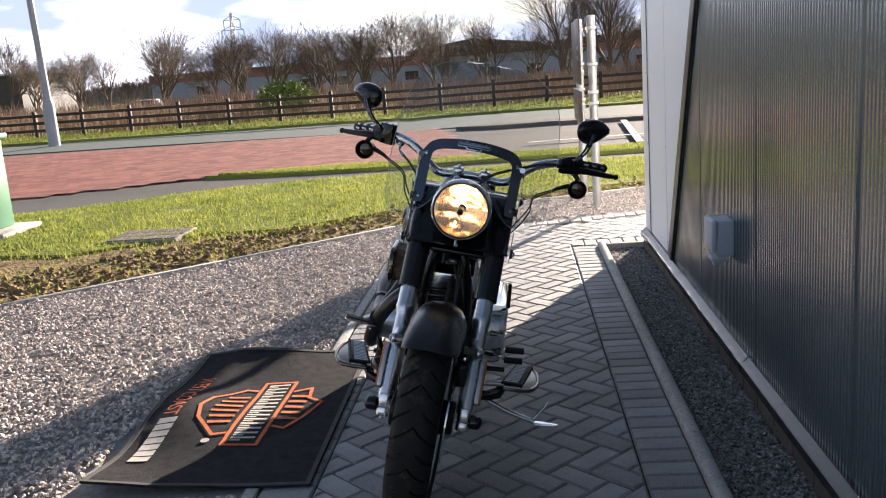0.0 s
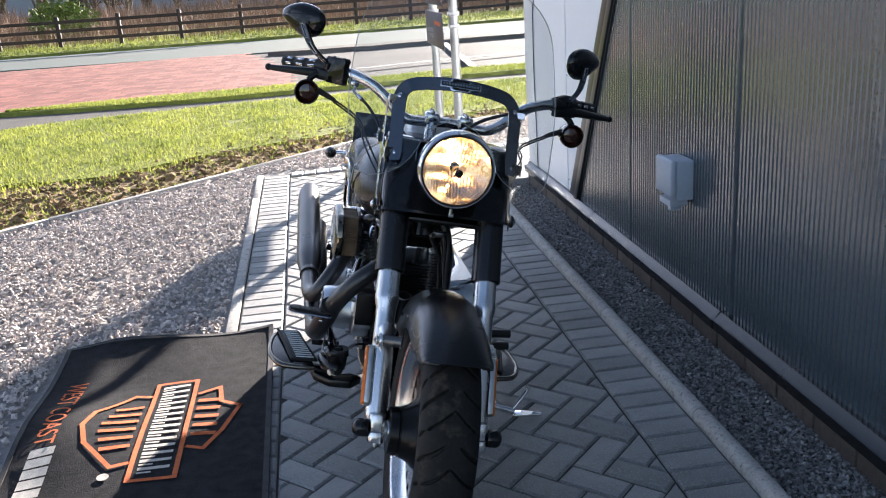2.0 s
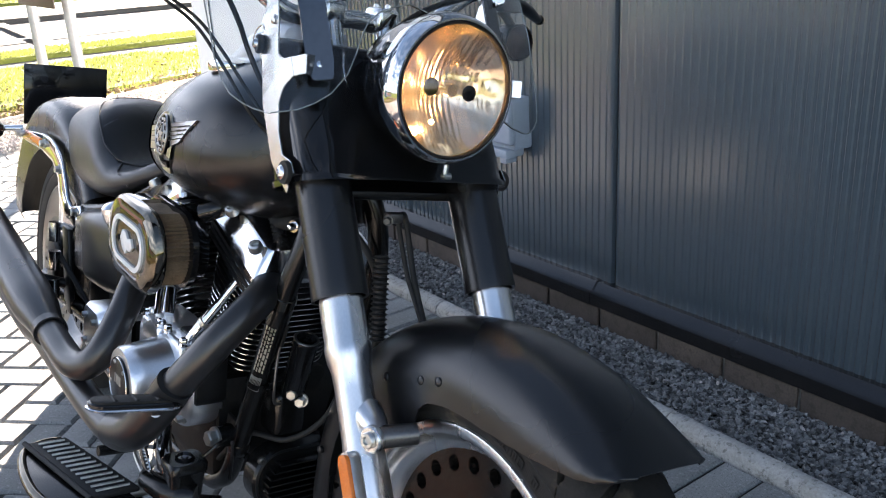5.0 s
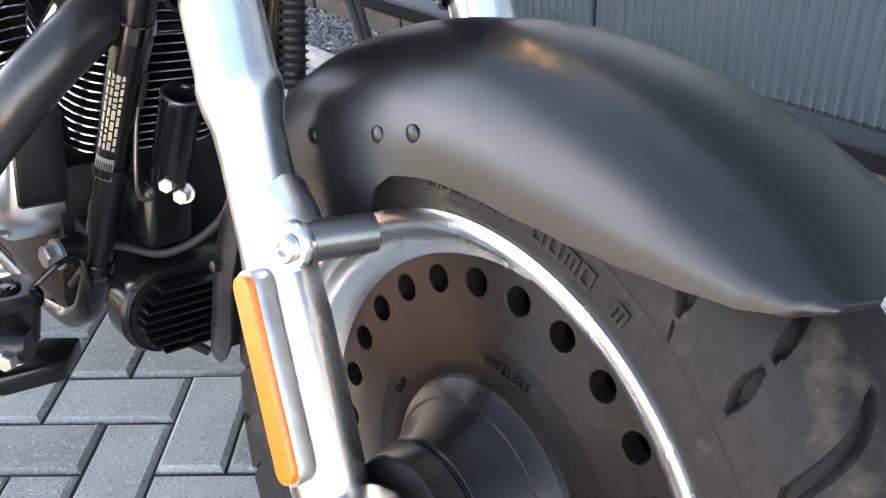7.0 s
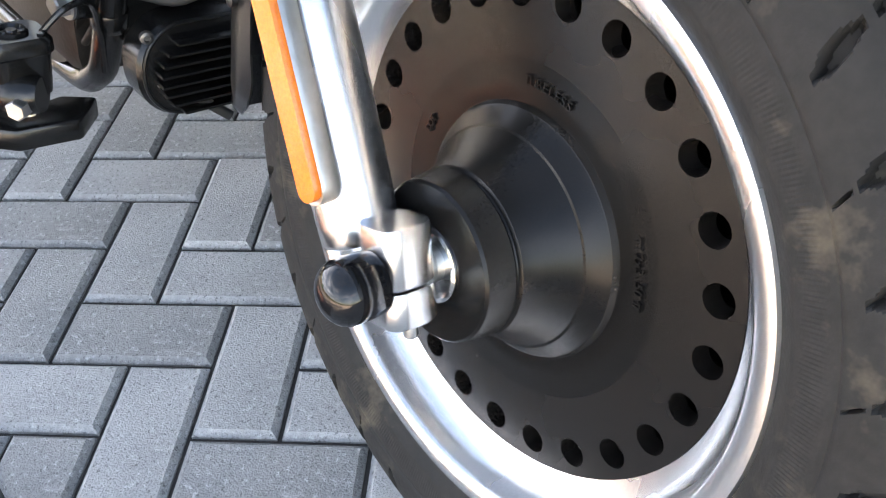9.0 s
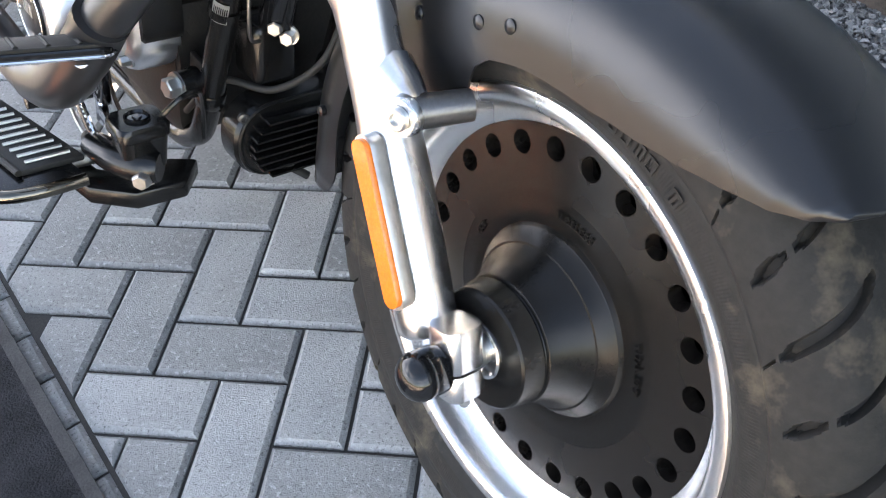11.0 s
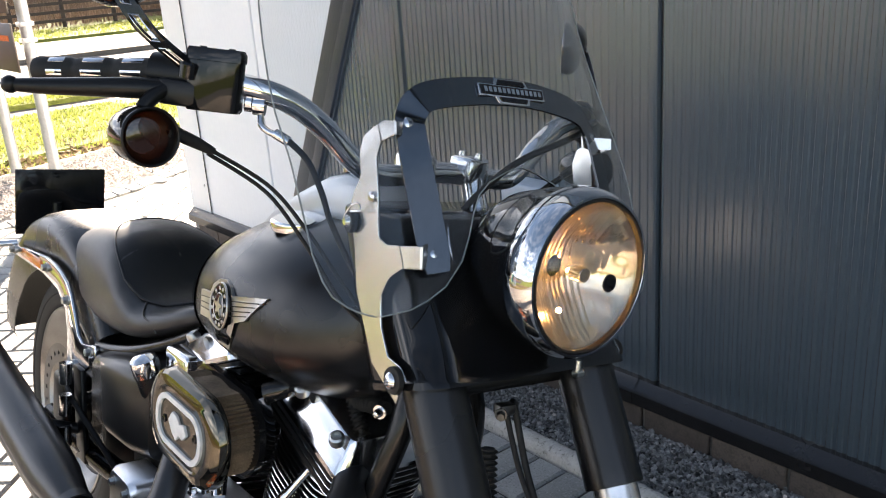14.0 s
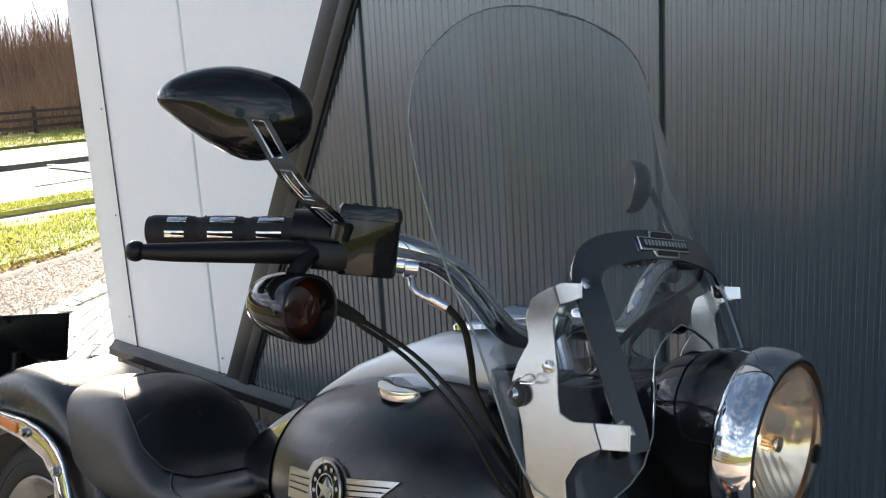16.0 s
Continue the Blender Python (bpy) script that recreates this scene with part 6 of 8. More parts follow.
def seat():
    st = [(0.985, 0.072, 0.700, 0.732), (1.00, 0.088, 0.690, 0.736), (1.04, 0.102, 0.672, 0.726), (1.09, 0.118, 0.650, 0.706), (1.15, 0.134, 0.628, 0.692), (1.20, 0.138, 0.612, 0.700), (1.25, 0.141, 0.598, 0.742), (1.29, 0.141, 0.590, 0.784), (1.33, 0.140, 0.584, 0.803), (1.40, 0.137, 0.580, 0.808), (1.48, 0.131, 0.585, 0.800), (1.56, 0.120, 0.600, 0.780), (1.63, 0.108, 0.62, 0.752), (1.68, 0.072, 0.66, 0.722), (1.695, 0.035, 0.68, 0.70)]
    s = bp("seat", rings([superloop(y, w, a, b, 2.6, 3.4) for y, w, a, b in st]), "leather", None, "black vinyl solo seat with stitched piping", 60)

    def top(y, x, lift=0.0):
        ys = [r[0] for r in st]
        w, a, b = (float(np.interp(y, ys, [r[k] for r in st])) for k in (1, 2, 3))
        zc = a + (b - a) * 0.44
        return zc + (b - zc) * max(0.0, 1 - min(0.999, abs(x) / w) ** 2.6) ** (1 / 2.6) + lift

    # smoother panel of the sitting area, set in a piped seam
    loop = []
    for k in range(40):
        a = 2 * math.pi * k / 40
        y = 1.268 + 0.165 * math.cos(a) + 0.012 * math.cos(2 * a)
        x = 0.119 * math.copysign(abs(math.sin(a)) ** 0.8, math.sin(a)) * (1 - 0.24 * max(0, -math.cos(a)))
        loop.append((x, y))
    rows = []
    for q in (1.0, 0.92, 0.82, 0.7, 0.56, 0.42, 0.28, 0.14, 0.02):
        rows.append([(x * q, 1.268 + (y - 1.268) * q, top(1.268 + (y - 1.268) * q, x * q, 0.0022)) for x, y in loop])
    bp("seat_panel", rings(rows, cap=False), "leather_smooth", s, "smooth sitting panel", 60)
    pts = [(x, y, top(y, x, 0.0026)) for x, y in loop]
    bp("piping", tube(pts + [pts[0]], 0.0020, 6, 1), "leather", s)
    for sd in (-1, 1):
        bp("piping", tube([(sd * 0.100, 1.19, top(1.19, 0.100, 0.002)), (sd * 0.124, 1.15, top(1.15, 0.122, 0.002)), (sd * 0.122, 1.115, 0.672), (sd * 0.118, 1.10, 0.655)], 0.0018, 6, 4), "leather", s)
    bp("seat_rail", tube([(-0.085, 0.97, 0.690), (-0.095, 1.08, 0.640), (-0.115, 1.22, 0.585), (-0.130, 1.36, 0.552)], 0.013, 10), "frame_black", s)
    return s


seat()

# ---- frame, engine and exhaust ----
def bike_frame():
    f = bp("frame", tube([(0, 0.48, 0.90), (0, 0.46, 0.80), (0, 0.43, 0.72)], 0.036, 20, 3), "frame_black", None, "black tubular steel frame")
    for s in (-1, 1):
        bp("down_tube", tube([(s * 0.035, 0.445, 0.80), (s * 0.062, 0.425, 0.72), (s * 0.082, 0.455, 0.60), (s * 0.088, 0.52, 0.42), (s * 0.090, 0.575, 0.275), (s * 0.090, 0.62, 0.215), (s * 0.090, 0.72, 0.185), (s * 0.095, 1.10, 0.185), (s * 0.10, 1.30, 0.21)], 0.0168, 18), "frame_black", f, "black down tube")
        bp("tube_collar", lathe([(-0.006, 0.0195), (0.006, 0.0195)], (s * 0.0878, 0.512, 0.443), (0, -0.37, 0.93), 20), "frame_black", f)
        bp("tube_collar", lathe([(-0.012, 0.0188), (-0.010, 0.0200), (0.010, 0.0200), (0.012, 0.0188)], (s * 0.0895, 0.563, 0.305), (0, -0.37, 0.93), 20), "frame_black", f)
    # pale lines of print and a white label wrapped on the right-hand tube, under a band clip
    t0, t1 = Vector((-0.0835, 0.4670, 0.565)), Vector((-0.0878, 0.5110, 0.443))
    td = (t1 - t0).normalized()

    def wrap(a, l0, l1, w, r=0.0184):
        """A thin patch on the tube, a degrees round from straight ahead towards the right."""
        rows = []
        for q in (0.0, 1.0):
            row = []
            for k in range(4):
                an = radians(a + w * (k / 3 - 0.5))
                out = Vector((-math.sin(an), -math.cos(an) * 0.94, -math.cos(an) * 0.34))
                row.append(t0.lerp(t1, l0 + (l1 - l0) * q) + out * r)
            rows.append(row)
        bm = rings(rows, around=False)
        bmesh.ops.solidify(bm, geom=bm.faces[:], thickness=0.0004)
        return bm

    rng = random.Random(4)
    for a in (28, 44, 60, 76):
        q = 0.06
        while q < 0.74:
            ln = rng.uniform(0.03, 0.09)
            bp("print_bar", wrap(a, q, min(0.76, q + ln), 9 if a != 44 else 12), "gold_print", f)
            q += ln + 0.018
    bp("rating_plate", wrap(52, 0.84, 1.06, 66), "label", f, "white bar label")
    for k in range(8):
        bp("plate_bar", wrap(52 - 26 + 7 * k, 0.88, 1.02, 3, 0.0190), "gloss", f)
    bp("band_clip", lathe([(-0.010, 0.0178), (-0.009, 0.0190), (0.009, 0.0190), (0.010, 0.0178)], (-0.0815, 0.456, 0.598), td, 24), "smoke", f, "bronze band clip")
    bp("clip_tab", block(-0.112, -0.092, 0.462, 0.474, 0.590, 0.610, 0.003), "smoke", f)
    # engine mount plate and bolt
    bp("mount_plate", plate([(-0.094, 0.545, 0.345), (-0.094, 0.600, 0.352), (-0.094, 0.610, 0.290), (-0.094, 0.565, 0.270)], (0.008, 0, 0), 0.003), "grime", f)
    bp("mount_bolt", bolt((-0.126, 0.577, 0.321), (-1, -0.15, 0), 0.0125, 0.014), "zinc", f)
    bp("mount_boss", lathe([(0.0, 0.020), (0.026, 0.018), (0.026, 0.0)], (-0.100, 0.577, 0.321), (-1, -0.1, 0), 20), "frame_black", f)
    bp("swingarm", tube([(-0.10, 1.15, 0.30), (-0.135, 1.35, 0.315), (-0.145, 1.62, 0.318)], 0.024, 14), "frame_black", f)
    bp("swingarm", tube([(0.10, 1.15, 0.30), (0.135, 1.35, 0.315), (0.145, 1.62, 0.318)], 0.024, 14), "frame_black", f)
    bp("swingarm", tube([(-0.145, 1.60, 0.318), (-0.140, 1.42, 0.42), (-0.12, 1.22, 0.50)], 0.015, 12), "frame_black", f)
    return f


bike_frame()


def engine():
    e = bp("engine", tube([(-0.105, 0.75, 0.325), (0.16, 0.75, 0.325)], 0.135, 40, 1), "grime", None, "air-cooled V-twin engine with bright fins and covers")
    bp("crankcase", block(-0.115, 0.12, 0.62, 1.16, 0.205, 0.41, 0.03), "grime", e)
    for ang, cy, cz, top_y, top_z in ((radians(-22.5), 0.671, 0.456, 0.600, 0.690), (radians(22.5), 0.825, 0.456, 1.0, 0.69)):
        up = Vector((0, math.sin(ang), math.cos(ang)))
        fw = Vector((0, math.cos(ang), -math.sin(ang)))
        cyl = bp("cylinder", tube([Vector((0, cy, cz)) - up * 0.05, Vector((0, cy, cz)) + up * 0.22], 0.066, 28, 1), "grime", None, "black cylinder with bright-edged fins")
        for k in range(17):
            c = Vector((0, cy, cz)) + up * (k * 0.0125)
            kk = 1.0 + 0.10 * k / 17
            loop = rounded(0.098 * kk, 0.082 * kk, 0.045 * kk, 5)
            bp("fin", rings([[c + Vector((1, 0, 0)) * a * s + fw * b * s + up * off for a, b in loop] for off, s in ((-0.0016, 0.985), (-0.0009, 1.0), (0.0009, 1.0), (0.0016, 0.985))]), "satin", cyl, "", 20)
            loop = [c + Vector((1, 0, 0)) * a * 1.003 + fw * b * 1.003 for a, b in loop]
            bp("fin_edge", tube(loop + [loop[0]], 0.0013, 5, 1), "steel", cyl)
        h0 = Vector((0, cy, cz)) + up * 0.212
        rows = []
        for off, s in ((0.0, 0.98), (0.002, 1.0), (0.010, 1.0), (0.052, 0.84), (0.056, 0.815), (0.058, 0.76), (0.058, 0.5)):
            rows.append([h0 + Vector((1, 0, 0)) * a * s + fw * b * s + up * off for a, b in rounded(0.116, 0.106, 0.016, 5)])
        rb = bp("rocker_box", rings(rows), "polished", e, "polished rocker cover", 14)
        for g in range(3):
            o0 = -0.0125 * g
            rows = [[h0 + Vector((1, 0, 0)) * a * s + fw * b * s + up * (o0 + off) for a, b in rounded(0.113, 0.103, 0.02, 5)] for off, s in ((-0.0115, 0.95), (-0.0105, 1.0), (-0.0025, 1.0), (-0.0010, 0.97))]
            bp("rocker_base", rings(rows), "satin", rb, "", 20)
            loop = [h0 + Vector((1, 0, 0)) * a + fw * b + up * (o0 - 0.0100) for a, b in rounded(0.1132, 0.1032, 0.02, 5)]
            bp("base_edge", tube(loop + [loop[0]], 0.0011, 5, 1), "steel", rb)
        for a, b in ((-0.104, -0.072), (-0.104, 0.030), (0.05, -0.098)):
            p = h0 + Vector((1, 0, 0)) * a + fw * b + up * 0.050
            bp("rocker_bolt", lathe([(0, 0.0), (0, 0.0115), (0.004, 0.0120), (0.012, 0.0105), (0.014, 0.0075), (0.008, 0.006), (0.008, 0.0)], p + Vector((-0.006, 0, 0)), up + Vector((-0.5, 0, 0)), 16), "zinc", rb)
        # push-rod tubes and lifter block
        foot = Vector((-0.150, 0.655 if ang < 0 else 0.800, 0.470)) + fw * (0.02 if ang < 0 else -0.02)
        for k in ((-1,) if ang < 0 else (-1, 1)):
            a0 = foot + fw * (0.020 * k)
            a1 = h0 + Vector((-0.088, 0, 0)) + fw * (0.030 * k - 0.004) - up * 0.01
            bp("pushrod_tube", tube([a0, a0.lerp(a1, 0.25), a0.lerp(a1, 0.27), a0.lerp(a1, 0.5), a0.lerp(a1, 0.52), a1], 0.009, 14, 1, [0.012, 0.012, 0.010, 0.010, 0.0078, 0.0078]), "chrome", e, "chrome push-rod tube")
            bp("tube_clip", lathe([(-0.005, 0.0125), (0.005, 0.0125)], a0.lerp(a1, 0.26), (a1 - a0), 16), "zinc", e)
        bp("lifter_block", block(-0.175, -0.115, foot.y - 0.042, foot.y + 0.042, 0.430, 0.472, 0.008, 3), "cast", e)
        for dy in (-0.036, 0.036):
            bp("lifter_bolt", bolt((-0.168, foot.y + dy, 0.471), (0, 0, 1), 0.006, 0.010), "chrome", e)
    # cam cover with nose cone
    cam = bp("cam_cover", rings([[(x, 0.745 + (b * 1.0), 0.395 + a) for a, b in rounded(0.085 * k, 0.128 * k, 0.05 * k, 6)] for x, k in ((-0.10, 1.0), (-0.150, 1.0), (-0.158, 0.97), (-0.165, 0.90))]), "cast", e, "polished cam cover")
    bp("nose_cone", lathe([(0.0, 0.078), (0.02, 0.073), (0.065, 0.066), (0.085, 0.0635), (0.090, 0.060), (0.0905, 0.0)], (-0.160, 0.705, 0.390), (-1, 0, 0), 48), "cast", cam, "polished round nose cover")
    bp("timer_cover", lathe([(0.0, 0.046), (0.003, 0.046), (0.004, 0.044), (0.004, 0.0)], (-0.2502, 0.705, 0.390), (-1, 0, 0), 40), "satin", cam, "round black cover plate")
    bp("timer_ring", lathe([(0.0042, 0.0455), (0.0052, 0.0445), (0.0042, 0.0435)], (-0.2502, 0.705, 0.390), (-1, 0, 0), 40), "steel", cam)
    for k in range(5):
        a = 2 * math.pi * k / 5 + 0.5
        bp("cover_screw", lathe([(0.004, 0.004), (0.006, 0.0035), (0.006, 0.0)], (-0.2502, 0.705 + 0.038 * math.sin(a), 0.390 + 0.038 * math.cos(a)), (-1, 0, 0), 10), "zinc", cam)
    for y0, y1, z in ((0.690, 0.700, 0.396), (0.703, 0.713, 0.396), (0.716, 0.722, 0.396)):
        bp("cover_bar", block(-0.2552, -0.254, y0, y1, z - 0.008, z + 0.008), "zinc", cam)
    for y, z in ((0.625, 0.445), (0.640, 0.335), (0.75, 0.470), (0.86, 0.45), (0.86, 0.34)):
        bp("case_bolt", bolt((-0.158, y, z), (-1, 0, 0), 0.0065, 0.012), "zinc", cam)
    bp("case_flange", rings([[(x, 0.655 + b, 0.425 + a) for a, b in rounded(0.062 * k, 0.05 * k, 0.02, 4)] for x, k in ((-0.10, 1.0), (-0.148, 1.0), (-0.152, 0.95))]), "satin", cam)
    # gearbox side cover and oil pump
    bp("gearbox", block(-0.13, 0.13, 1.0, 1.19, 0.24, 0.44, 0.03), "grime", e)
    bp("gearbox_cover", rings([[(x, 1.035 + b, 0.372 + a) for a, b in rounded(0.05 * k, 0.055 * k, 0.02, 4)] for x, k in ((-0.14, 1.0), (-0.195, 1.0), (-0.205, 0.88))]), "cast", e, "bright gearbox end cover")
    for dy, dz in ((-0.03, 0.025), (0.03, 0.025), (0.03, -0.03), (-0.03, -0.03)):
        bp("case_bolt", bolt((-0.203, 1.035 + dy, 0.372 + dz), (-1, 0, 0), 0.006, 0.008), "zinc", e)
    # primary cover on the far side
    bp("primary_cover", rings([[(x, 0.96 + b, 0.385 + a) for a, b in rounded(0.120 * k, 0.29 * k, 0.10 * k, 8)] for x, k in ((0.12, 1.0), (0.215, 1.0), (0.238, 0.96), (0.248, 0.88))]), "polished", e, "polished primary cover")
    bp("derby_cover", lathe([(0.0, 0.08), (0.008, 0.078), (0.010, 0.07), (0.010, 0.0)], (0.247, 1.08, 0.385), (1, 0, 0), 40), "chrome", e)
    return e


engine()


def air_cleaner():
    """Oval air cleaner: pleated element behind a smoked chrome cover."""
    cy, cz = 0.722, 0.634

    def oval(x, k, dz=0.0, w=0.122, h=0.072):
        return [(x, cy + b * 0.985 - a * 0.10, cz + a + b * 0.05 + dz) for a, b in rounded(h * k, w * k, h * k * 0.96, 9)]

    a = bp("air_cleaner", rings([oval(-0.135, 0.80), oval(-0.155, 0.88), oval(-0.160, 0.95), oval(-0.170, 0.95), oval(-0.171, 0.90)]), "gloss", None, "oval air cleaner with smoked chrome cover")
    n = 60
    base = oval(0, 0.86)
    m = len(base)

    def peri(t, k):
        q = t * m
        i = int(q) % m
        p, r = Vector(base[i]), Vector(base[(i + 1) % m])
        c = Vector((0, cy, cz))
        return c + (p.lerp(r, q - int(q)) - c) * k

    rows = []
    for x in (-0.170, -0.216):
        rows.append([peri(k / (2 * n), 1.0 if k % 2 else 0.935) + Vector((x, 0, 0)) for k in range(2 * n)])
    bp("filter_element", rings(rows), "filter", a, "brown pleated filter element", 20)
    bp("element_rim", rings([oval(-0.214, 0.90), oval(-0.214, 0.95), oval(-0.220, 0.96), oval(-0.220, 0.90)], cap=False), "gloss", a)
    cover = bp("cover", rings([oval(-0.216, 0.96), oval(-0.218, 1.0), oval(-0.226, 1.0), oval(-0.233, 0.97), oval(-0.238, 0.90), oval(-0.2395, 0.78), oval(-0.2400, 0.72), oval(-0.2385, 0.69), oval(-0.2385, 0.40)]), "smoke", a, "smoked chrome oval cover", 28)
    bp("cover_ring", rings([oval(-0.238, 0.72, 0, 0.108, 0.055), oval(-0.2425, 0.72, 0, 0.108, 0.055), oval(-0.2425, 0.63, 0, 0.108, 0.050), oval(-0.238, 0.63, 0, 0.108, 0.050)], cap=False), "white", cover, "pale oval ring on the cover", 30)
    # plain bird-like badge shape and two screws
    bp("cover_badge", plate([(-0.2405, cy + y, cz + z) for y, z in ((0.030, 0.004), (0.018, 0.020), (0.004, 0.018), (-0.006, 0.008), (-0.022, 0.012), (-0.030, -0.002), (-0.018, -0.012), (-0.004, -0.010), (0.004, -0.020), (0.018, -0.012))], (0.005, 0, 0), 0.001), "white", cover, "small white badge shape")
    for dy in (-0.052, 0.052):
        bp("cover_screw", lathe([(0, 0.0062), (0.002, 0.0058), (0.0025, 0.003), (0.0012, 0.003), (0.0012, 0.0)], (-0.2388, cy + dy, cz - dy * 0.05), (-1, 0, 0), 16), "gloss", cover)
    bp("breather", tube([(-0.145, 0.64, 0.70), (-0.12, 0.62, 0.715), (-0.09, 0.66, 0.72)], 0.016, 12), "gloss", a)
    return a


air_cleaner()


def exhaust():
    f = bp("exhaust", tube([(-0.085, 0.500, 0.612), (-0.120, 0.462, 0.602), (-0.165, 0.450, 0.570), (-0.205, 0.462, 0.520), (-0.238, 0.505, 0.450), (-0.258, 0.560, 0.375), (-0.268, 0.625, 0.330), (-0.272, 0.72, 0.318), (-0.274, 0.90, 0.325), (-0.274, 1.12, 0.340)], 0.0265, 22), "pipe", None, "satin black two-into-two exhaust pipes")
    bp("heat_shield", tube([(-0.236, 0.490, 0.470), (-0.250, 0.535, 0.408), (-0.262, 0.590, 0.352), (-0.270, 0.66, 0.326)], 0.0305, 22, 6), "pipe", f, "black heat shield")
    bp("rear_pipe", tube([(-0.120, 0.88, 0.600), (-0.175, 0.845, 0.540), (-0.215, 0.815, 0.475), (-0.250, 0.800, 0.420), (-0.272, 0.818, 0.385), (-0.285, 0.87, 0.372), (-0.288, 0.95, 0.378), (-0.288, 1.06, 0.392)], 0.0270, 22), "pipe", f)
    d = Vector((0, 0.70, 0.095)).normalized()
    o = Vector((-0.288, 1.02, 0.387))
    bp("clamp", lathe([(-0.012, 0.0285), (-0.012, 0.0325), (0.010, 0.0325), (0.010, 0.0285)], o, d, 28), "pipe", f)
    muf = lathe([(0.0, 0.029), (0.03, 0.033), (0.10, 0.043), (0.16, 0.0455), (0.60, 0.0455), (0.70, 0.0455), (0.70, 0.0425), (0.55, 0.040)], o, d, 40)
    for v in muf.verts:
        al = (v.co - o).dot(d)
        if al > 0.54:
            v.co += d * (0.10 * (v.co.z - (o + d * al).z) / 0.045)
    bp("silencer", muf, "pipe", f, "satin black slash-cut silencer")
    o2 = Vector((-0.262, 1.10, 0.330))
    d2 = Vector((0.02, 0.70, 0.03)).normalized()
    bp("silencer", lathe([(0.0, 0.0275), (0.03, 0.032), (0.10, 0.042), (0.16, 0.0445), (0.64, 0.0445), (0.66, 0.042), (0.60, 0.038)], o2, d2, 36), "pipe", f, "satin black lower silencer")
    return f


exhaust()


def footboard(s):
    """Rider's footboard with a ribbed rubber pad and chrome edge."""
    def q(x, y, z):
        return Vector((s * x, y, z))

    curve = smooth_path([(0.263, 0.546, 0), (0.325, 0.546, 0), (0.370, 0.566, 0), (0.397, 0.640, 0), (0.396, 0.735, 0), (0.378, 0.798, 0), (0.345, 0.818, 0), (0.314, 0.818, 0)], 5)
    b = bp("footboard", plate([q(p.x, p.y, 0.242) for p in curve], (0, 0, 0.012), 0.002), "frame_black", None, "chrome-edged footboard with ribbed rubber pad")
    bp("edge_trim", tube([q(p.x + 0.002, p.y, 0.243) for p in curve], 0.0085, 10, 1), "smoke", b, "smoked chrome edge")

    def inner(y):
        return 0.255 + (y - 0.584) * 0.254

    def far(y):
        return 0.332 + (y - 0.588) * 0.20

    bp("pad", plate([q(inner(0.578), 0.578, 0.252), q(far(0.578), 0.578, 0.252), q(far(0.806), 0.806, 0.252), q(inner(0.806), 0.806, 0.252)], (0, 0, 0.009), 0.003), "rubber", b, "black rubber pad")
    bp("pad_edge", tube([q(far(y) + 0.004, y, 0.2555) for y in (0.575, 0.65, 0.73, 0.808)], 0.0045, 8, 2), "rubber", b)
    for k in range(13):
        y = 0.592 + k * 0.0166
        bp("pad_rib", tube([q(inner(y) + 0.010, y, 0.2575), q(far(y) - 0.012, y, 0.2575)], 0.0026, 8, 1), "zinc", b, "bright metal rib")
    bp("hinge", tube([q(0.20, 0.60, 0.235), q(0.268, 0.60, 0.240)], 0.012, 12, 1), "zinc", b)
    bp("hinge", tube([q(0.18, 0.76, 0.235), q(0.268, 0.76, 0.240)], 0.010, 12, 1), "frame_black", b)
    bp("bracket", plate([q(0.115, 0.560, 0.205), q(0.150, 0.520, 0.203), q(0.215, 0.525, 0.203), q(0.262, 0.560, 0.207), q(0.290, 0.640, 0.226), q(0.262, 0.650, 0.226), q(0.238, 0.590, 0.212), q(0.200, 0.562, 0.206), q(0.150, 0.580, 0.206)], (0, 0, 0.026), 0.005), "frame_black", b)
    return b


footboard(-1)
footboard(1)


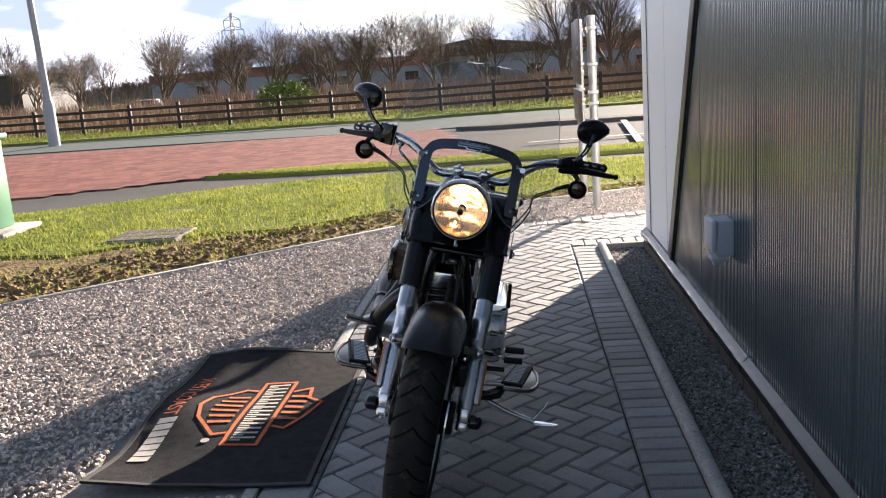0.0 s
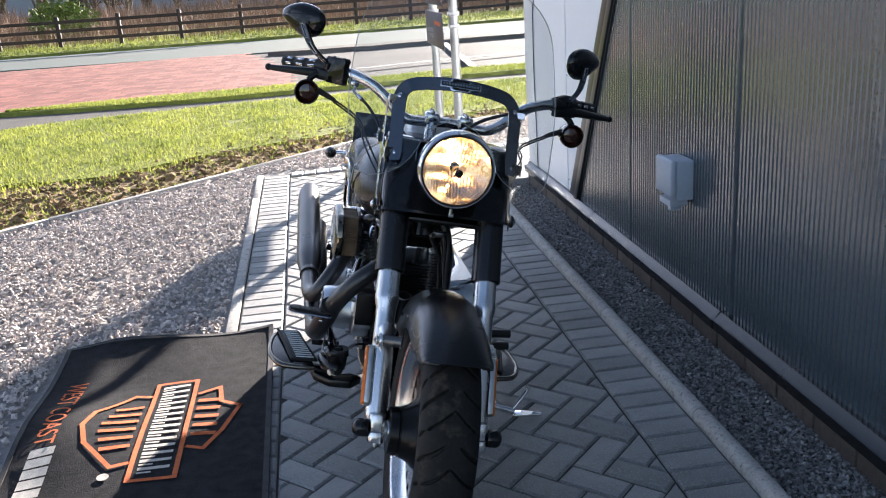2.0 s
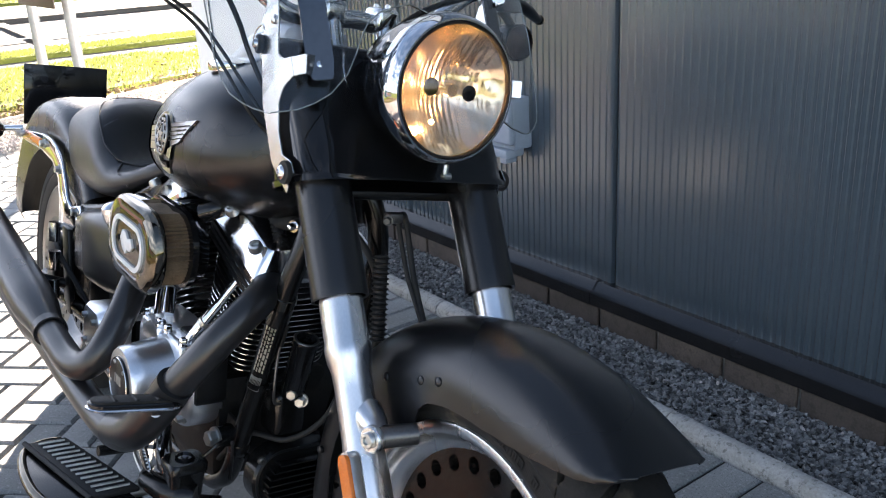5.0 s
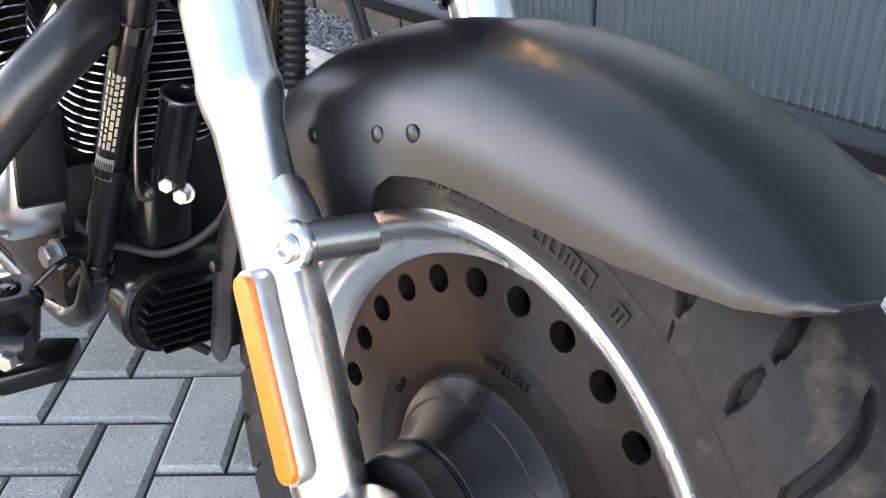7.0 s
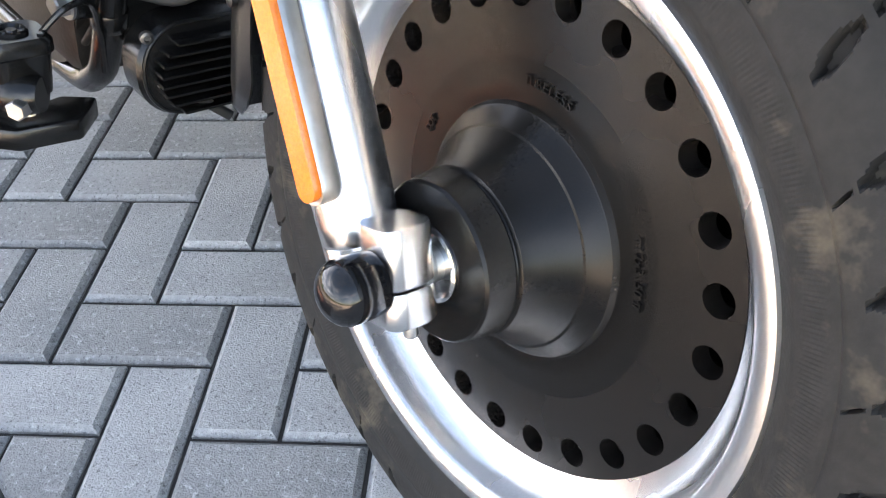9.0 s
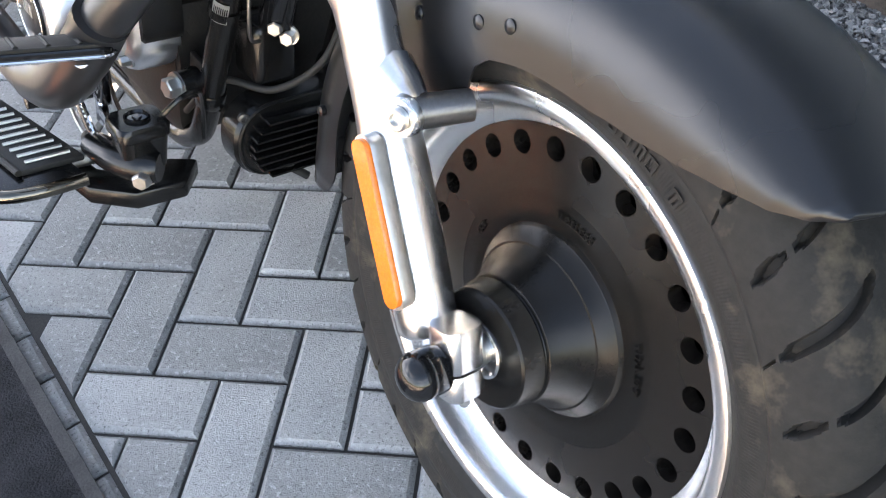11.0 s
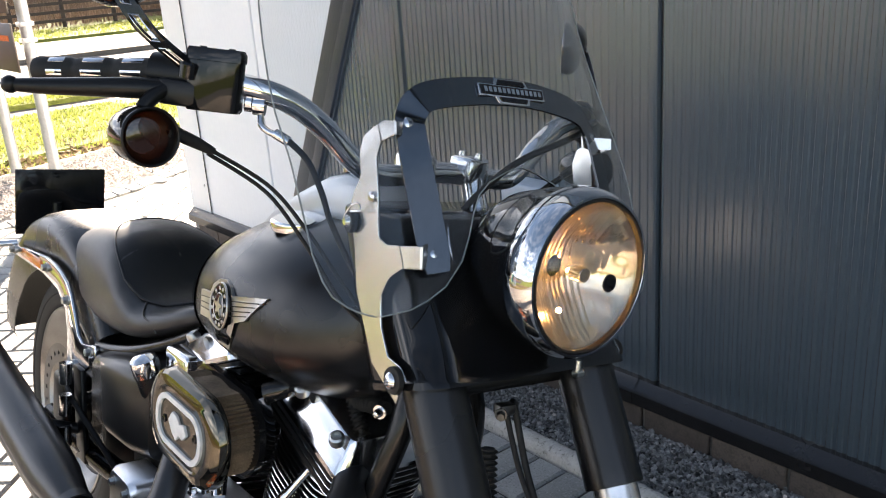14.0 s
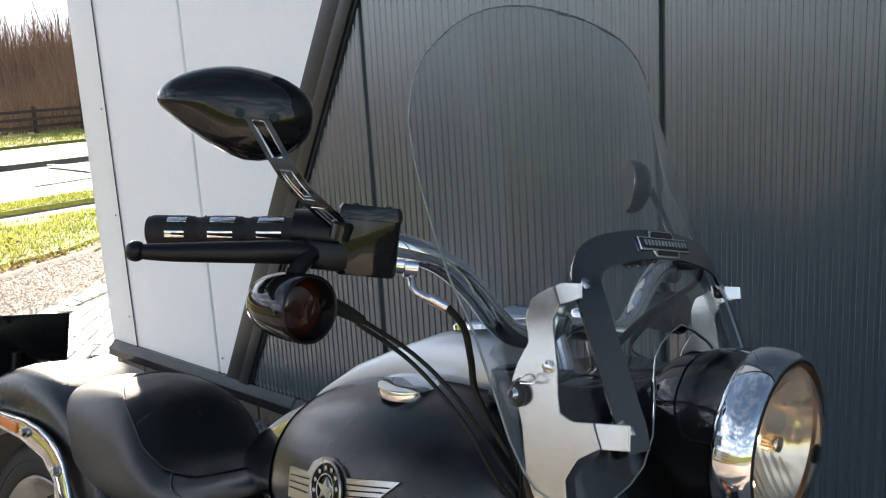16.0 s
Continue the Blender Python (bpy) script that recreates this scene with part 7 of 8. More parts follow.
def foot_controls():
    p = bp("brake_pedal", tube([(-0.205, 0.600, 0.285), (-0.225, 0.560, 0.345), (-0.240, 0.520, 0.405), (-0.262, 0.500, 0.424)], 0.011, 12, 5, [0.013, 0.012, 0.011, 0.010]), "chrome", None, "chrome brake pedal with a black rubber pad")
    def pad_ring(z, k, w=0.021, l=0.064):
        return [(-0.296 + b, 0.497 + a - 0.22 * b, 0.443 + z - 0.03 * b - 0.06 * a) for a, b in rounded(w * k, l * k, w * k * 0.96, 8)]

    pad = bp("pedal_pad", rings([pad_ring(-0.006, 0.92), pad_ring(-0.004, 1.0), pad_ring(0.004, 1.0), pad_ring(0.006, 0.94)]), "gloss", p, "oval black pedal pad with a chrome edge", 30)
    bp("pad_edge", tube(pad_ring(-0.003, 1.01) + pad_ring(-0.003, 1.01)[:1], 0.0024, 8, 1), "chrome", pad, "chrome edge")
    bp("pad_insert", rings([pad_ring(0.005, 1.0, 0.0175, 0.060), pad_ring(0.009, 1.0, 0.0175, 0.060), pad_ring(0.010, 0.94, 0.0175, 0.060)]), "rubber", pad, "black rubber insert", 30)
    for k in range(3):
        e = -0.030 + 0.030 * k
        bp("pad_rib", tube([(-0.296 + e, 0.483 - 0.22 * e, 0.4530 - 0.03 * e), (-0.296 + e, 0.511 - 0.22 * e, 0.4515 - 0.03 * e)], 0.0030, 8, 1), "rubber", pad)
    bp("pedal_arm", plate([(-0.205, 0.585, 0.330), (-0.208, 0.640, 0.320), (-0.212, 0.640, 0.262), (-0.206, 0.600, 0.255)], (0.006, 0, 0), 0.002), "chrome", p, "chrome pedal arm")
    mc = bp("rear_brake_cylinder", tube([(-0.190, 0.500, 0.262), (-0.205, 0.515, 0.262), (-0.225, 0.545, 0.262), (-0.240, 0.590, 0.262)], 0.024, 24, 4, [0.018, 0.024, 0.022, 0.016]), "frame_black", None, "black rear brake master cylinder")
    bp("reservoir", rings([[(-0.200 + a, 0.530 + b, z) for a, b in rounded(0.031 * k, 0.027 * k, 0.014, 6)] for z, k in ((0.258, 0.86), (0.300, 0.97), (0.303, 1.06), (0.314, 1.06), (0.319, 0.96))]), "frame_black", mc)
    bp("reservoir_cap", lathe([(0, 0.0155), (0.003, 0.0155), (0.004, 0.013), (0.001, 0.011), (0.001, 0.006), (0.003, 0.005), (0.003, 0.0)], (-0.200, 0.530, 0.319), (0, 0, 1), 24), "gloss", mc)
    for dx, dy in ((-0.022, 0.018), (0.022, -0.018)):
        bp("cap_screw", lathe([(0, 0.004), (0.002, 0.004), (0.002, 0.0)], (-0.200 + dx, 0.530 + dy, 0.319), (0, 0, 1), 10), "frame_black", mc)
    bp("mount_bolt", bolt((-0.205, 0.505, 0.256), (-0.7, -0.7, 0), 0.010, 0.018), "zinc", mc)
    bp("brake_pipe", tube([(-0.175, 0.520, 0.318), (-0.150, 0.515, 0.340), (-0.120, 0.530, 0.335), (-0.105, 0.555, 0.290), (-0.10, 0.57, 0.24)], 0.0035, 8), "frame_black", mc)
    bp("linkage_plate", plate([(-0.238, 0.575, 0.285), (-0.238, 0.640, 0.345), (-0.238, 0.665, 0.330), (-0.238, 0.625, 0.262), (-0.238, 0.590, 0.255)], (0.005, 0, 0), 0.0015), "chrome", mc, "chrome pedal linkage")
    bp("bellows", tube([(-0.232, 0.575, 0.262), (-0.236, 0.592, 0.263), (-0.238, 0.605, 0.264)], 0.012, 12, 3, [0.013, 0.010, 0.013, 0.010]), "rubber", mc)
    bp("push_rod", tube([(-0.238, 0.60, 0.263), (-0.238, 0.63, 0.268), (-0.235, 0.66, 0.275)], 0.005, 8), "zinc", mc)
    # side stand on the far side
    st = bp("side_stand", tube([(0.11, 0.62, 0.205), (0.19, 0.610, 0.172), (0.30, 0.605, 0.128), (0.405, 0.605, 0.102)], 0.0105, 12), "chrome", None, "chrome side stand touching the paving")
    bp("stand_foot", plate([(0.395, 0.618, 0.092), (0.405, 0.592, 0.093), (0.495, 0.582, 0.105), (0.500, 0.598, 0.106), (0.430, 0.624, 0.097)], (0, 0, 0.008), 0.002), "chrome", st)
    bp("stand_peg", tube([(0.400, 0.605, 0.110), (0.425, 0.612, 0.145), (0.444, 0.622, 0.172), (0.447, 0.624, 0.182)], 0.0052, 10, 5, [0.005, 0.005, 0.005, 0.008]), "chrome", st)
    # gear lever on the far side
    gl = bp("gear_lever", tube([(0.18, 0.58, 0.36), (0.215, 0.53, 0.375), (0.245, 0.50, 0.385)], 0.008, 10), "chrome", None, "chrome gear lever with rubber pegs")
    for z in (0.372, 0.412):
        bp("lever_peg", lathe([(0, 0.012), (0.066, 0.012), (0.068, 0.010), (0.068, 0.0)], (0.25, 0.50, z), (1, 0, 0.05), 16), "rubber", gl)
    bp("lever_arm", tube([(0.248, 0.50, 0.372), (0.246, 0.50, 0.395), (0.248, 0.50, 0.414)], 0.006, 10), "chrome", gl)
    bp("heel_arm", tube([(0.245, 0.76, 0.50), (0.243, 0.755, 0.55), (0.240, 0.75, 0.60)], 0.008, 10), "rubber", gl)


foot_controls()


def front_details():
    """Regulator, oil filter, horn-side brackets and loose cables between engine and wheel."""
    def reg(y, k, w=0.092, h=0.056):
        return [(a, y, 0.262 + b) for a, b in rounded(w * k, h * k, h * k * 0.92, 9)]

    r = bp("regulator", rings([reg(0.540, 0.90), reg(0.535, 1.0), reg(0.500, 1.0), reg(0.494, 0.95), reg(0.493, 0.88)]), "frame_black", None, "black finned regulator between the down tubes", 30)
    bp("regulator_lip", tube([*reg(0.4945, 0.93), reg(0.4945, 0.93)[0]], 0.0025, 8, 1), "satin", r)
    for k in range(8):
        z = 0.222 + k * 0.0112
        wd = 0.084 * math.sqrt(max(0.05, 1 - ((z - 0.262) / 0.058) ** 2)) - 0.006
        bp("regulator_fin", rings([[(a, y, z + b) for a, b in rounded(wd, t, t * 0.9, 3)] for y, t in ((0.494, 0.0030), (0.472, 0.0024), (0.468, 0.0014))]), "frame_black", r, "", 20)
    for x, z in ((-0.080, 0.305), (0.078, 0.300), (-0.066, 0.250)):
        bp("regulator_screw", lathe([(0, 0.0075), (0.005, 0.0070), (0.006, 0.004), (0.003, 0.0035), (0.003, 0.0)], (x, 0.494, z), (-0.2, -1, 0), 14), "pewter", r)
    up = Vector((0, -0.30, 0.95)).normalized()
    base = Vector((-0.030, 0.498, 0.418))
    o = bp("oil_filter", lathe([(0.0, 0.0), (0.0, 0.0195), (0.006, 0.0215), (0.104, 0.0215), (0.108, 0.0225), (0.113, 0.0215), (0.114, 0.0165), (0.108, 0.0145), (0.106, 0.0)], base, up, 40), "gloss", None, "black canister oil filter")
    bp("filter_ring", lathe([(0.1130, 0.0218), (0.1150, 0.0205), (0.1145, 0.0168)], base, up, 40), "pewter", o, "bright filter rim")
    bp("filter_mount", block(-0.058, 0.0, 0.495, 0.56, 0.335, 0.420, 0.012, 3), "frame_black", o)
    b = bp("filter_bracket", tube([(-0.075, 0.478, 0.58), (-0.078, 0.495, 0.50), (-0.072, 0.520, 0.435), (-0.045, 0.535, 0.418), (-0.010, 0.535, 0.425)], 0.006, 10), "satin", None, "black bracket wire beside the oil filter")
    for p in ((-0.034, 0.486, 0.424), (-0.020, 0.482, 0.410)):
        bp("nut", bolt(p, (-0.7, -0.7, 0), 0.0085, 0.012), "zinc", b)
    lines = [([(-0.10, 0.62, 0.255), (-0.080, 0.55, 0.330), (-0.045, 0.475, 0.345), (0.0, 0.43, 0.40), (0.03, 0.42, 0.50)], 0.0048), ([(0.02, 0.45, 0.72), (0.045, 0.40, 0.66), (0.05, 0.38, 0.56), (0.045, 0.40, 0.45)], 0.0058), ([(-0.07, 0.58, 0.28), (-0.05, 0.50, 0.245), (0.0, 0.47, 0.205)], 0.006)]
    for pts, rr in lines:
        bp("cable", tube(pts, rr, 10), "rubber", None, "black cable")
    th = bp("control_cable", tube([(-0.050, 0.445, 0.78), (-0.055, 0.448, 0.70), (-0.060, 0.458, 0.60), (-0.066, 0.472, 0.545), (-0.072, 0.478, 0.50), (-0.077, 0.474, 0.446), (-0.072, 0.480, 0.415), (-0.055, 0.49, 0.405)], 0.0024, 10), "pewter", None, "thin grey cable beside the down tube")
    bp("cable_clip", lathe([(-0.007, 0.0042), (0.007, 0.0042)], (-0.0605, 0.459, 0.596), (0.06, -0.1, 1), 10), "zinc", th)
    bp("cable_sleeve", tube([(-0.065, 0.470, 0.552), (-0.070, 0.477, 0.515)], 0.0050, 10, 1), "rubber", th)
    c = bp("spring_conduit", tube([(-0.050, 0.478, 0.716), (-0.050, 0.54, 0.704), (-0.052, 0.625, 0.695)], 0.0095, 12), "rubber", None, "ribbed black conduit under the tank")
    for k in range(19):
        bp("coil_ring", lathe([(-0.0016, 0.0095), (0.0, 0.0125), (0.0016, 0.0095)], Vector((-0.050, 0.492 + 0.0066 * k, 0.7125 - 0.0010 * k)), (0, 1, -0.15), 14), "rubber", c)
    bp("conduit_nut", lathe([(0, 0.0), (0, 0.0100), (0.003, 0.0100), (0.003, 0.0065), (0.009, 0.0062), (0.014, 0.004), (0.015, 0.0)], (-0.058, 0.482, 0.712), (-0.9, -0.4, -0.05), 14), "chrome", c, "chrome acorn nut")
    # front brake line with its union, and a ribbed damper, between the fork legs
    u = fp("brake_union", block(-0.018, 0.010, 0.316, 0.334, 0.749, 0.765, 0.005), "pewter", None, "zinc brake union under the yoke")
    fp("union_nut", bolt((-0.018, 0.316, 0.755), (-0.7, -0.7, 0), 0.0055, 0.009), "pewter", u)
    fp("brake_hose", tube([(0.006, 0.324, 0.760), (0.024, 0.338, 0.757), (0.031, 0.331, 0.726), (0.031, 0.308, 0.680), (0.031, 0.282, 0.640), (0.032, 0.258, 0.606)], 0.0045, 12), "rubber", u)
    fp("brake_hose", tube([(0.006, 0.330, 0.754), (0.016, 0.342, 0.748), (0.022, 0.334, 0.716), (0.023, 0.309, 0.672), (0.026, 0.282, 0.636), (0.029, 0.262, 0.608)], 0.0038, 12), "rubber", u)
    dmp = fp("ribbed_conduit", tube([(0.0, 0.350, 0.692), (0.0, 0.331, 0.56)], 0.010, 14, 1), "rubber", None, "ribbed rubber conduit behind the front wheel")
    for k in range(17):
        fp("conduit_ring", lathe([(-0.0025, 0.010), (0, 0.0145), (0.0025, 0.010)], Vector((0.0, 0.350 - 0.0011 * k, 0.688 - 0.0078 * k)), (0, -0.14, -1), 14), "rubber", dmp)
    cal = fp("brake_caliper", block(0.070, 0.118, 0.06, 0.15, 0.41, 0.49, 0.014, 3), "gloss", None, "black front brake caliper")
    fp("caliper_bolt", bolt((0.118, 0.10, 0.45), (1, 0, 0), 0.008, 0.008), "zinc", cal)


front_details()


# ---- rear of the machine ----
RAX = Vector((0, 1.665, 0.318))


def rear_wheel():
    at = Matrix.Translation(RAX)
    d = holed_disc(-0.045, 0.10, 0.185, 0.165, 0.011, 20, 0.016)
    d.transform(at)
    w = bp("rear_wheel", d, "wheel", None, "rear disc wheel with silver rim")
    tyre_part("tyre", tyre(0.325, 0.098, 0.226, False), RAX, BODY, "rubber", w, "wide black rear tyre")
    lip = [(-0.080, 0.2175), (-0.084, 0.2290), (-0.0885, 0.2325), (-0.092, 0.2310), (-0.093, 0.2265), (-0.088, 0.2200), (-0.075, 0.2120), (-0.060, 0.1990), (-0.050, 0.1900), (-0.045, 0.185)]
    bp("rim", lathe(lip, RAX, (1, 0, 0), 96), "disc_steel", w, "silver rim")
    bp("rim", lathe([(-a, r) for a, r in lip], RAX, (1, 0, 0), 72), "disc_steel", w)
    bp("hub", lathe([(-0.045, 0.10), (-0.060, 0.07), (-0.10, 0.055), (-0.10, 0.0)], RAX, (1, 0, 0), 40), "wheel", w)
    bd = holed_disc(-0.108, 0.10, 0.146, 0.123, 0.005, 24, 0.005)
    bd.transform(at)
    bp("brake_disc", bd, "pewter", w, "drilled steel brake disc")
    bp("back_disc", lathe([(0.045, 0.185), (0.045, 0.0)], RAX, (1, 0, 0), 40), "wheel", w)
    return w


rear_wheel()


def rear_mudguard():
    def crown(t):
        return float(np.interp(t, [6, 30, 60, 90, 120, 140], [0.512, 0.498, 0.478, 0.452, 0.425, 0.415]))

    def low(t):
        return float(np.interp(t, [6, 12, 22, 40, 70, 100, 125, 140], [0.425, 0.385, 0.358, 0.338, 0.330, 0.330, 0.330, 0.330]))

    def width(t):
        return float(np.interp(t, [6, 10, 20, 50, 140], [0.095, 0.112, 0.122, 0.128, 0.126]))

    rows = []
    for t in np.linspace(6, 140, 60):
        a = radians(t)
        c, l, w = crown(t), low(t), width(t)
        row = []
        for s, r in ((-1.0, 0.0), (-1.0, 0.35), (-0.99, 0.6), (-0.96, 0.74), (-0.88, 0.86), (-0.72, 0.94), (-0.45, 0.985), (0, 1.0)):
            rr = l + (c - l) * r
            row.append((s * w, RAX.y + rr * math.cos(a), RAX.z + rr * math.sin(a)))
        row += [(-x, y, z) for x, y, z in row[-2::-1]]
        rows.append(row)
    bm = rings(rows, around=False)
    bmesh.ops.recalc_face_normals(bm, faces=bm.faces)
    bmesh.ops.solidify(bm, geom=bm.faces[:], thickness=-0.0025)
    g = bp("rear_mudguard", bm, "denim", None, "matt black rear mudguard with polished struts", 45)
    for s in (-1, 1):
        top = [(1.953, 0.655), (1.821, 0.670), (1.666, 0.683), (1.60, 0.680), (1.554, 0.671), (1.518, 0.658), (1.491, 0.640), (1.465, 0.602), (1.441, 0.560), (1.412, 0.548), (1.335, 0.566)]
        bot = [(1.328, 0.534), (1.40, 0.490), (1.460, 0.460), (1.496, 0.464), (1.508, 0.485), (1.507, 0.539), (1.523, 0.594), (1.575, 0.626), (1.679, 0.640), (1.874, 0.638), (1.94, 0.638)]
        st = bp("mudguard_strut", plate([(s * 0.144, y, z) for y, z in top + bot], (0.010, 0, 0), 0.003), "chrome", g, "polished strut")
        for y, z in ((1.910, 0.650), (1.649, 0.661), (1.505, 0.620), (1.357, 0.546), (1.462, 0.486)):
            bp("strut_bolt", bolt((s * 0.149, y, z), (s, 0, 0), 0.008, 0.009), "zinc", st)
        bp("side_reflector", block(s * 0.149 - 0.004, s * 0.149 + 0.004, 1.69, 1.84, 0.648, 0.670, 0.003), "amber", st, "amber side reflector")
        ind = bp("rear_indicator", lathe([(-0.03, 0.0), (-0.028, 0.016), (-0.012, 0.024), (0.012, 0.025), (0.016, 0.022), (0.016, 0.0)], (s * 0.205, 1.95, 0.652), (0, 1, 0), 28), "gloss", g, "black rear indicator")
        bp("indicator_stem", tube([(s * 0.135, 1.94, 0.660), (s * 0.19, 1.95, 0.656)], 0.009, 10, 1), "chrome", ind)
    n = bp("number_plate", block(-0.105, 0.130, 2.070, 2.074, 0.655, 0.830, 0.003), "gloss", g, "back of the dark number plate")
    bp("plate_bracket", tube([(0.0, 2.05, 0.60), (0.0, 2.065, 0.68), (0.0, 2.066, 0.74)], 0.012, 10), "satin", g)
    bp("tail_lamp", ball((0.0, 2.06, 0.585), 0.05, 16, (1.0, 0.6, 0.6)), "smoked_lens", g, "smoked tail lamp")
    return g


rear_mudguard()


def oil_tank():
    o = bp("oil_tank", rings([superloop(y, w, a, b, 7.0, 6.0, 56) for y, w, a, b in ((1.02, 0.120, 0.44, 0.600), (1.035, 0.155, 0.425, 0.612), (1.10, 0.172, 0.420, 0.608), (1.20, 0.176, 0.418, 0.590), (1.28, 0.172, 0.420, 0.572), (1.33, 0.155, 0.43, 0.555), (1.34, 0.12, 0.44, 0.545))]), "denim", None, "matt black oil tank under the seat", 50)
    bp("oil_cap", lathe([(0.0, 0.026), (0.02, 0.026), (0.030, 0.024), (0.036, 0.016), (0.038, 0.0)], (-0.150, 1.055, 0.598), (-0.35, 0, 1), 28), "chrome", o, "chrome oil filler cap")
    bp("oil_neck", lathe([(-0.04, 0.024), (0.0, 0.024)], (-0.150, 1.055, 0.598), (-0.35, 0, 1), 24), "denim", o)
    # plain block added to stand in for the rear rocker cover's bright end
    bp("coil_cover", block(-0.135, -0.06, 0.93, 1.02, 0.60, 0.66, 0.008, 3), "polished", o, "bright end of the rear rocker cover under the tank")
    p = bp("passenger_peg", tube([(-0.15, 1.40, 0.36), (-0.21, 1.42, 0.375)], 0.012, 12, 1), "satin", None, "folded black passenger footrest")
    bp("peg_bracket", plate([(-0.155, 1.35, 0.30), (-0.155, 1.40, 0.30), (-0.155, 1.43, 0.50), (-0.155, 1.38, 0.50)], (0.012, 0, 0), 0.003), "satin", p)
    for z in (0.33, 0.40, 0.47):
        bp("peg_rubber", lathe([(0, 0.013), (0.045, 0.013), (0.045, 0.0)], (-0.185, 1.40, z), (0, 0, 1), 12), "steel", p)
    cal = bp("rear_caliper", block(-0.165, -0.10, 1.47, 1.56, 0.33, 0.45, 0.015, 3), "satin", None, "black rear brake caliper")
    bp("caliper_hose", tube([(-0.16, 1.50, 0.45), (-0.17, 1.40, 0.43), (-0.15, 1.25, 0.36), (-0.14, 1.1, 0.30)], 0.006, 10), "rubber", cal)


oil_tank()


# ---- street, fence, trees and distance ----
def sign_board():
    s = thing("sign_board", (0.70, 8.6, 0.0), "road sign on two grey galvanised posts, seen edge on", "sign")
    for x, y in ((0.72, 8.29), (0.66, 9.05)):
        part("post", lathe([(-0.1, 0.038), (1.74, 0.038), (1.745, 0.034), (1.75, 0.0)], (x, y, 0), (0, 0, 1), 20), "galv", s)
        for z in (0.95, 1.05, 1.30, 1.62):
            part("clip", block(x - 0.045, x + 0.045, y - 0.045, y + 0.045, z, z + 0.03, 0.006), "galv", s)
    part("panel", block(0.60, 0.612, 8.18, 9.16, 1.14, 1.72, 0.003), "sign_dark", s, "dark upper sign panel")
    part("panel", block(0.60, 0.612, 8.18, 9.16, 0.78, 1.08, 0.003), "sign_dark", s, "dark lower sign panel")
    part("channel", block(0.613, 0.64, 8.2, 9.14, 1.60, 1.64), "galv", s)
    part("channel", block(0.613, 0.64, 8.2, 9.14, 1.22, 1.26), "galv", s)
    part("channel", block(0.613, 0.64, 8.2, 9.14, 0.92, 0.96), "galv", s)
    for z0, y0, y1, c in ((0.97, 8.26, 8.6, "carpet_orange"), (0.90, 8.66, 9.05, "label"), (0.85, 8.66, 8.95, "label"), (1.45, 8.3, 8.55, "label"), (1.36, 8.3, 8.5, "label")):
        part("print_bar", block(0.597, 0.5995, y0, y1, z0, z0 + 0.035), c, s)
    return s


sign_board()


def street_lamp():
    s = thing("street_lamp", (-12.4, 23.0, 0.0), "tall grey steel street lamp column", "street lamp")
    part("base", lathe([(-0.2, 0.15), (1.1, 0.15), (1.25, 0.10)], (-12.4, 23.0, 0), (0, 0, 1), 20), "lamp_grey", s)
    part("column", tube([(-12.4, 23.0, 1.2), (-12.45, 23.0, 4), (-12.6, 23.0, 8.5)], 0.09, 16, 4, [0.10, 0.085, 0.06]), "lamp_grey", s)
    part("arm", tube([(-12.6, 23.0, 8.5), (-12.5, 22.6, 8.9), (-12.3, 21.8, 9.0)], 0.04, 10), "lamp_grey", s)
    part("lantern", block(-12.45, -12.15, 21.1, 21.9, 8.95, 9.1, 0.04), "lamp_grey", s)
    part("door", block(-12.56, -12.50, 22.93, 23.07, 0.4, 0.9, 0.01), "lamp_grey", s)
    return s


street_lamp()


def cabinet():
    c = thing("utility_cabinet", (-5.6, 8.9, 0.0), "green painted utility cabinet on a concrete base", "cabinet")
    part("body", block(-6.46, -5.39, 8.50, 8.93, 0.06, 0.98, 0.02), "cabinet_green", c)
    part("lid", block(-6.51, -5.34, 8.45, 8.98, 0.98, 1.04, 0.02), "cabinet_green", c)
    part("base", block(-6.56, -5.18, 8.33, 9.08, -0.05, 0.06, 0.01), "kerb", c)
    for x in (-6.42, -5.89):
        part("door", block(x, x + 0.47, 8.485, 8.502, 0.12, 0.93, 0.006), "cabinet_green", c)
    return c


cabinet()


def drain():
    """A sunken cover inset with small red blocks."""
    d = thing("drain_cover", (-3.5, 8.0, 0.0), "worn block-filled manhole cover sunk in the lawn", "manhole cover")
    part("frame", block(-3.86, -3.16, 7.72, 8.30, -0.02, 0.026, 0.006), "mortar", d)
    for k in range(6):
        for j in range(3):
            part("block", block(-3.84 + 0.112 * k, -3.738 + 0.112 * k, 7.745 + 0.18 * j, 7.915 + 0.18 * j, 0.02, 0.034, 0.004, 1), "brick", d)
    return d


drain()


def fence_y(x):
    return float(np.interp(x, [-40, -16.6, -9, -4, 3.4, 8, 12, 40], [29.4, 27.0, 26.4, 26.0, 27.4, 29.3, 29.8, 31]))


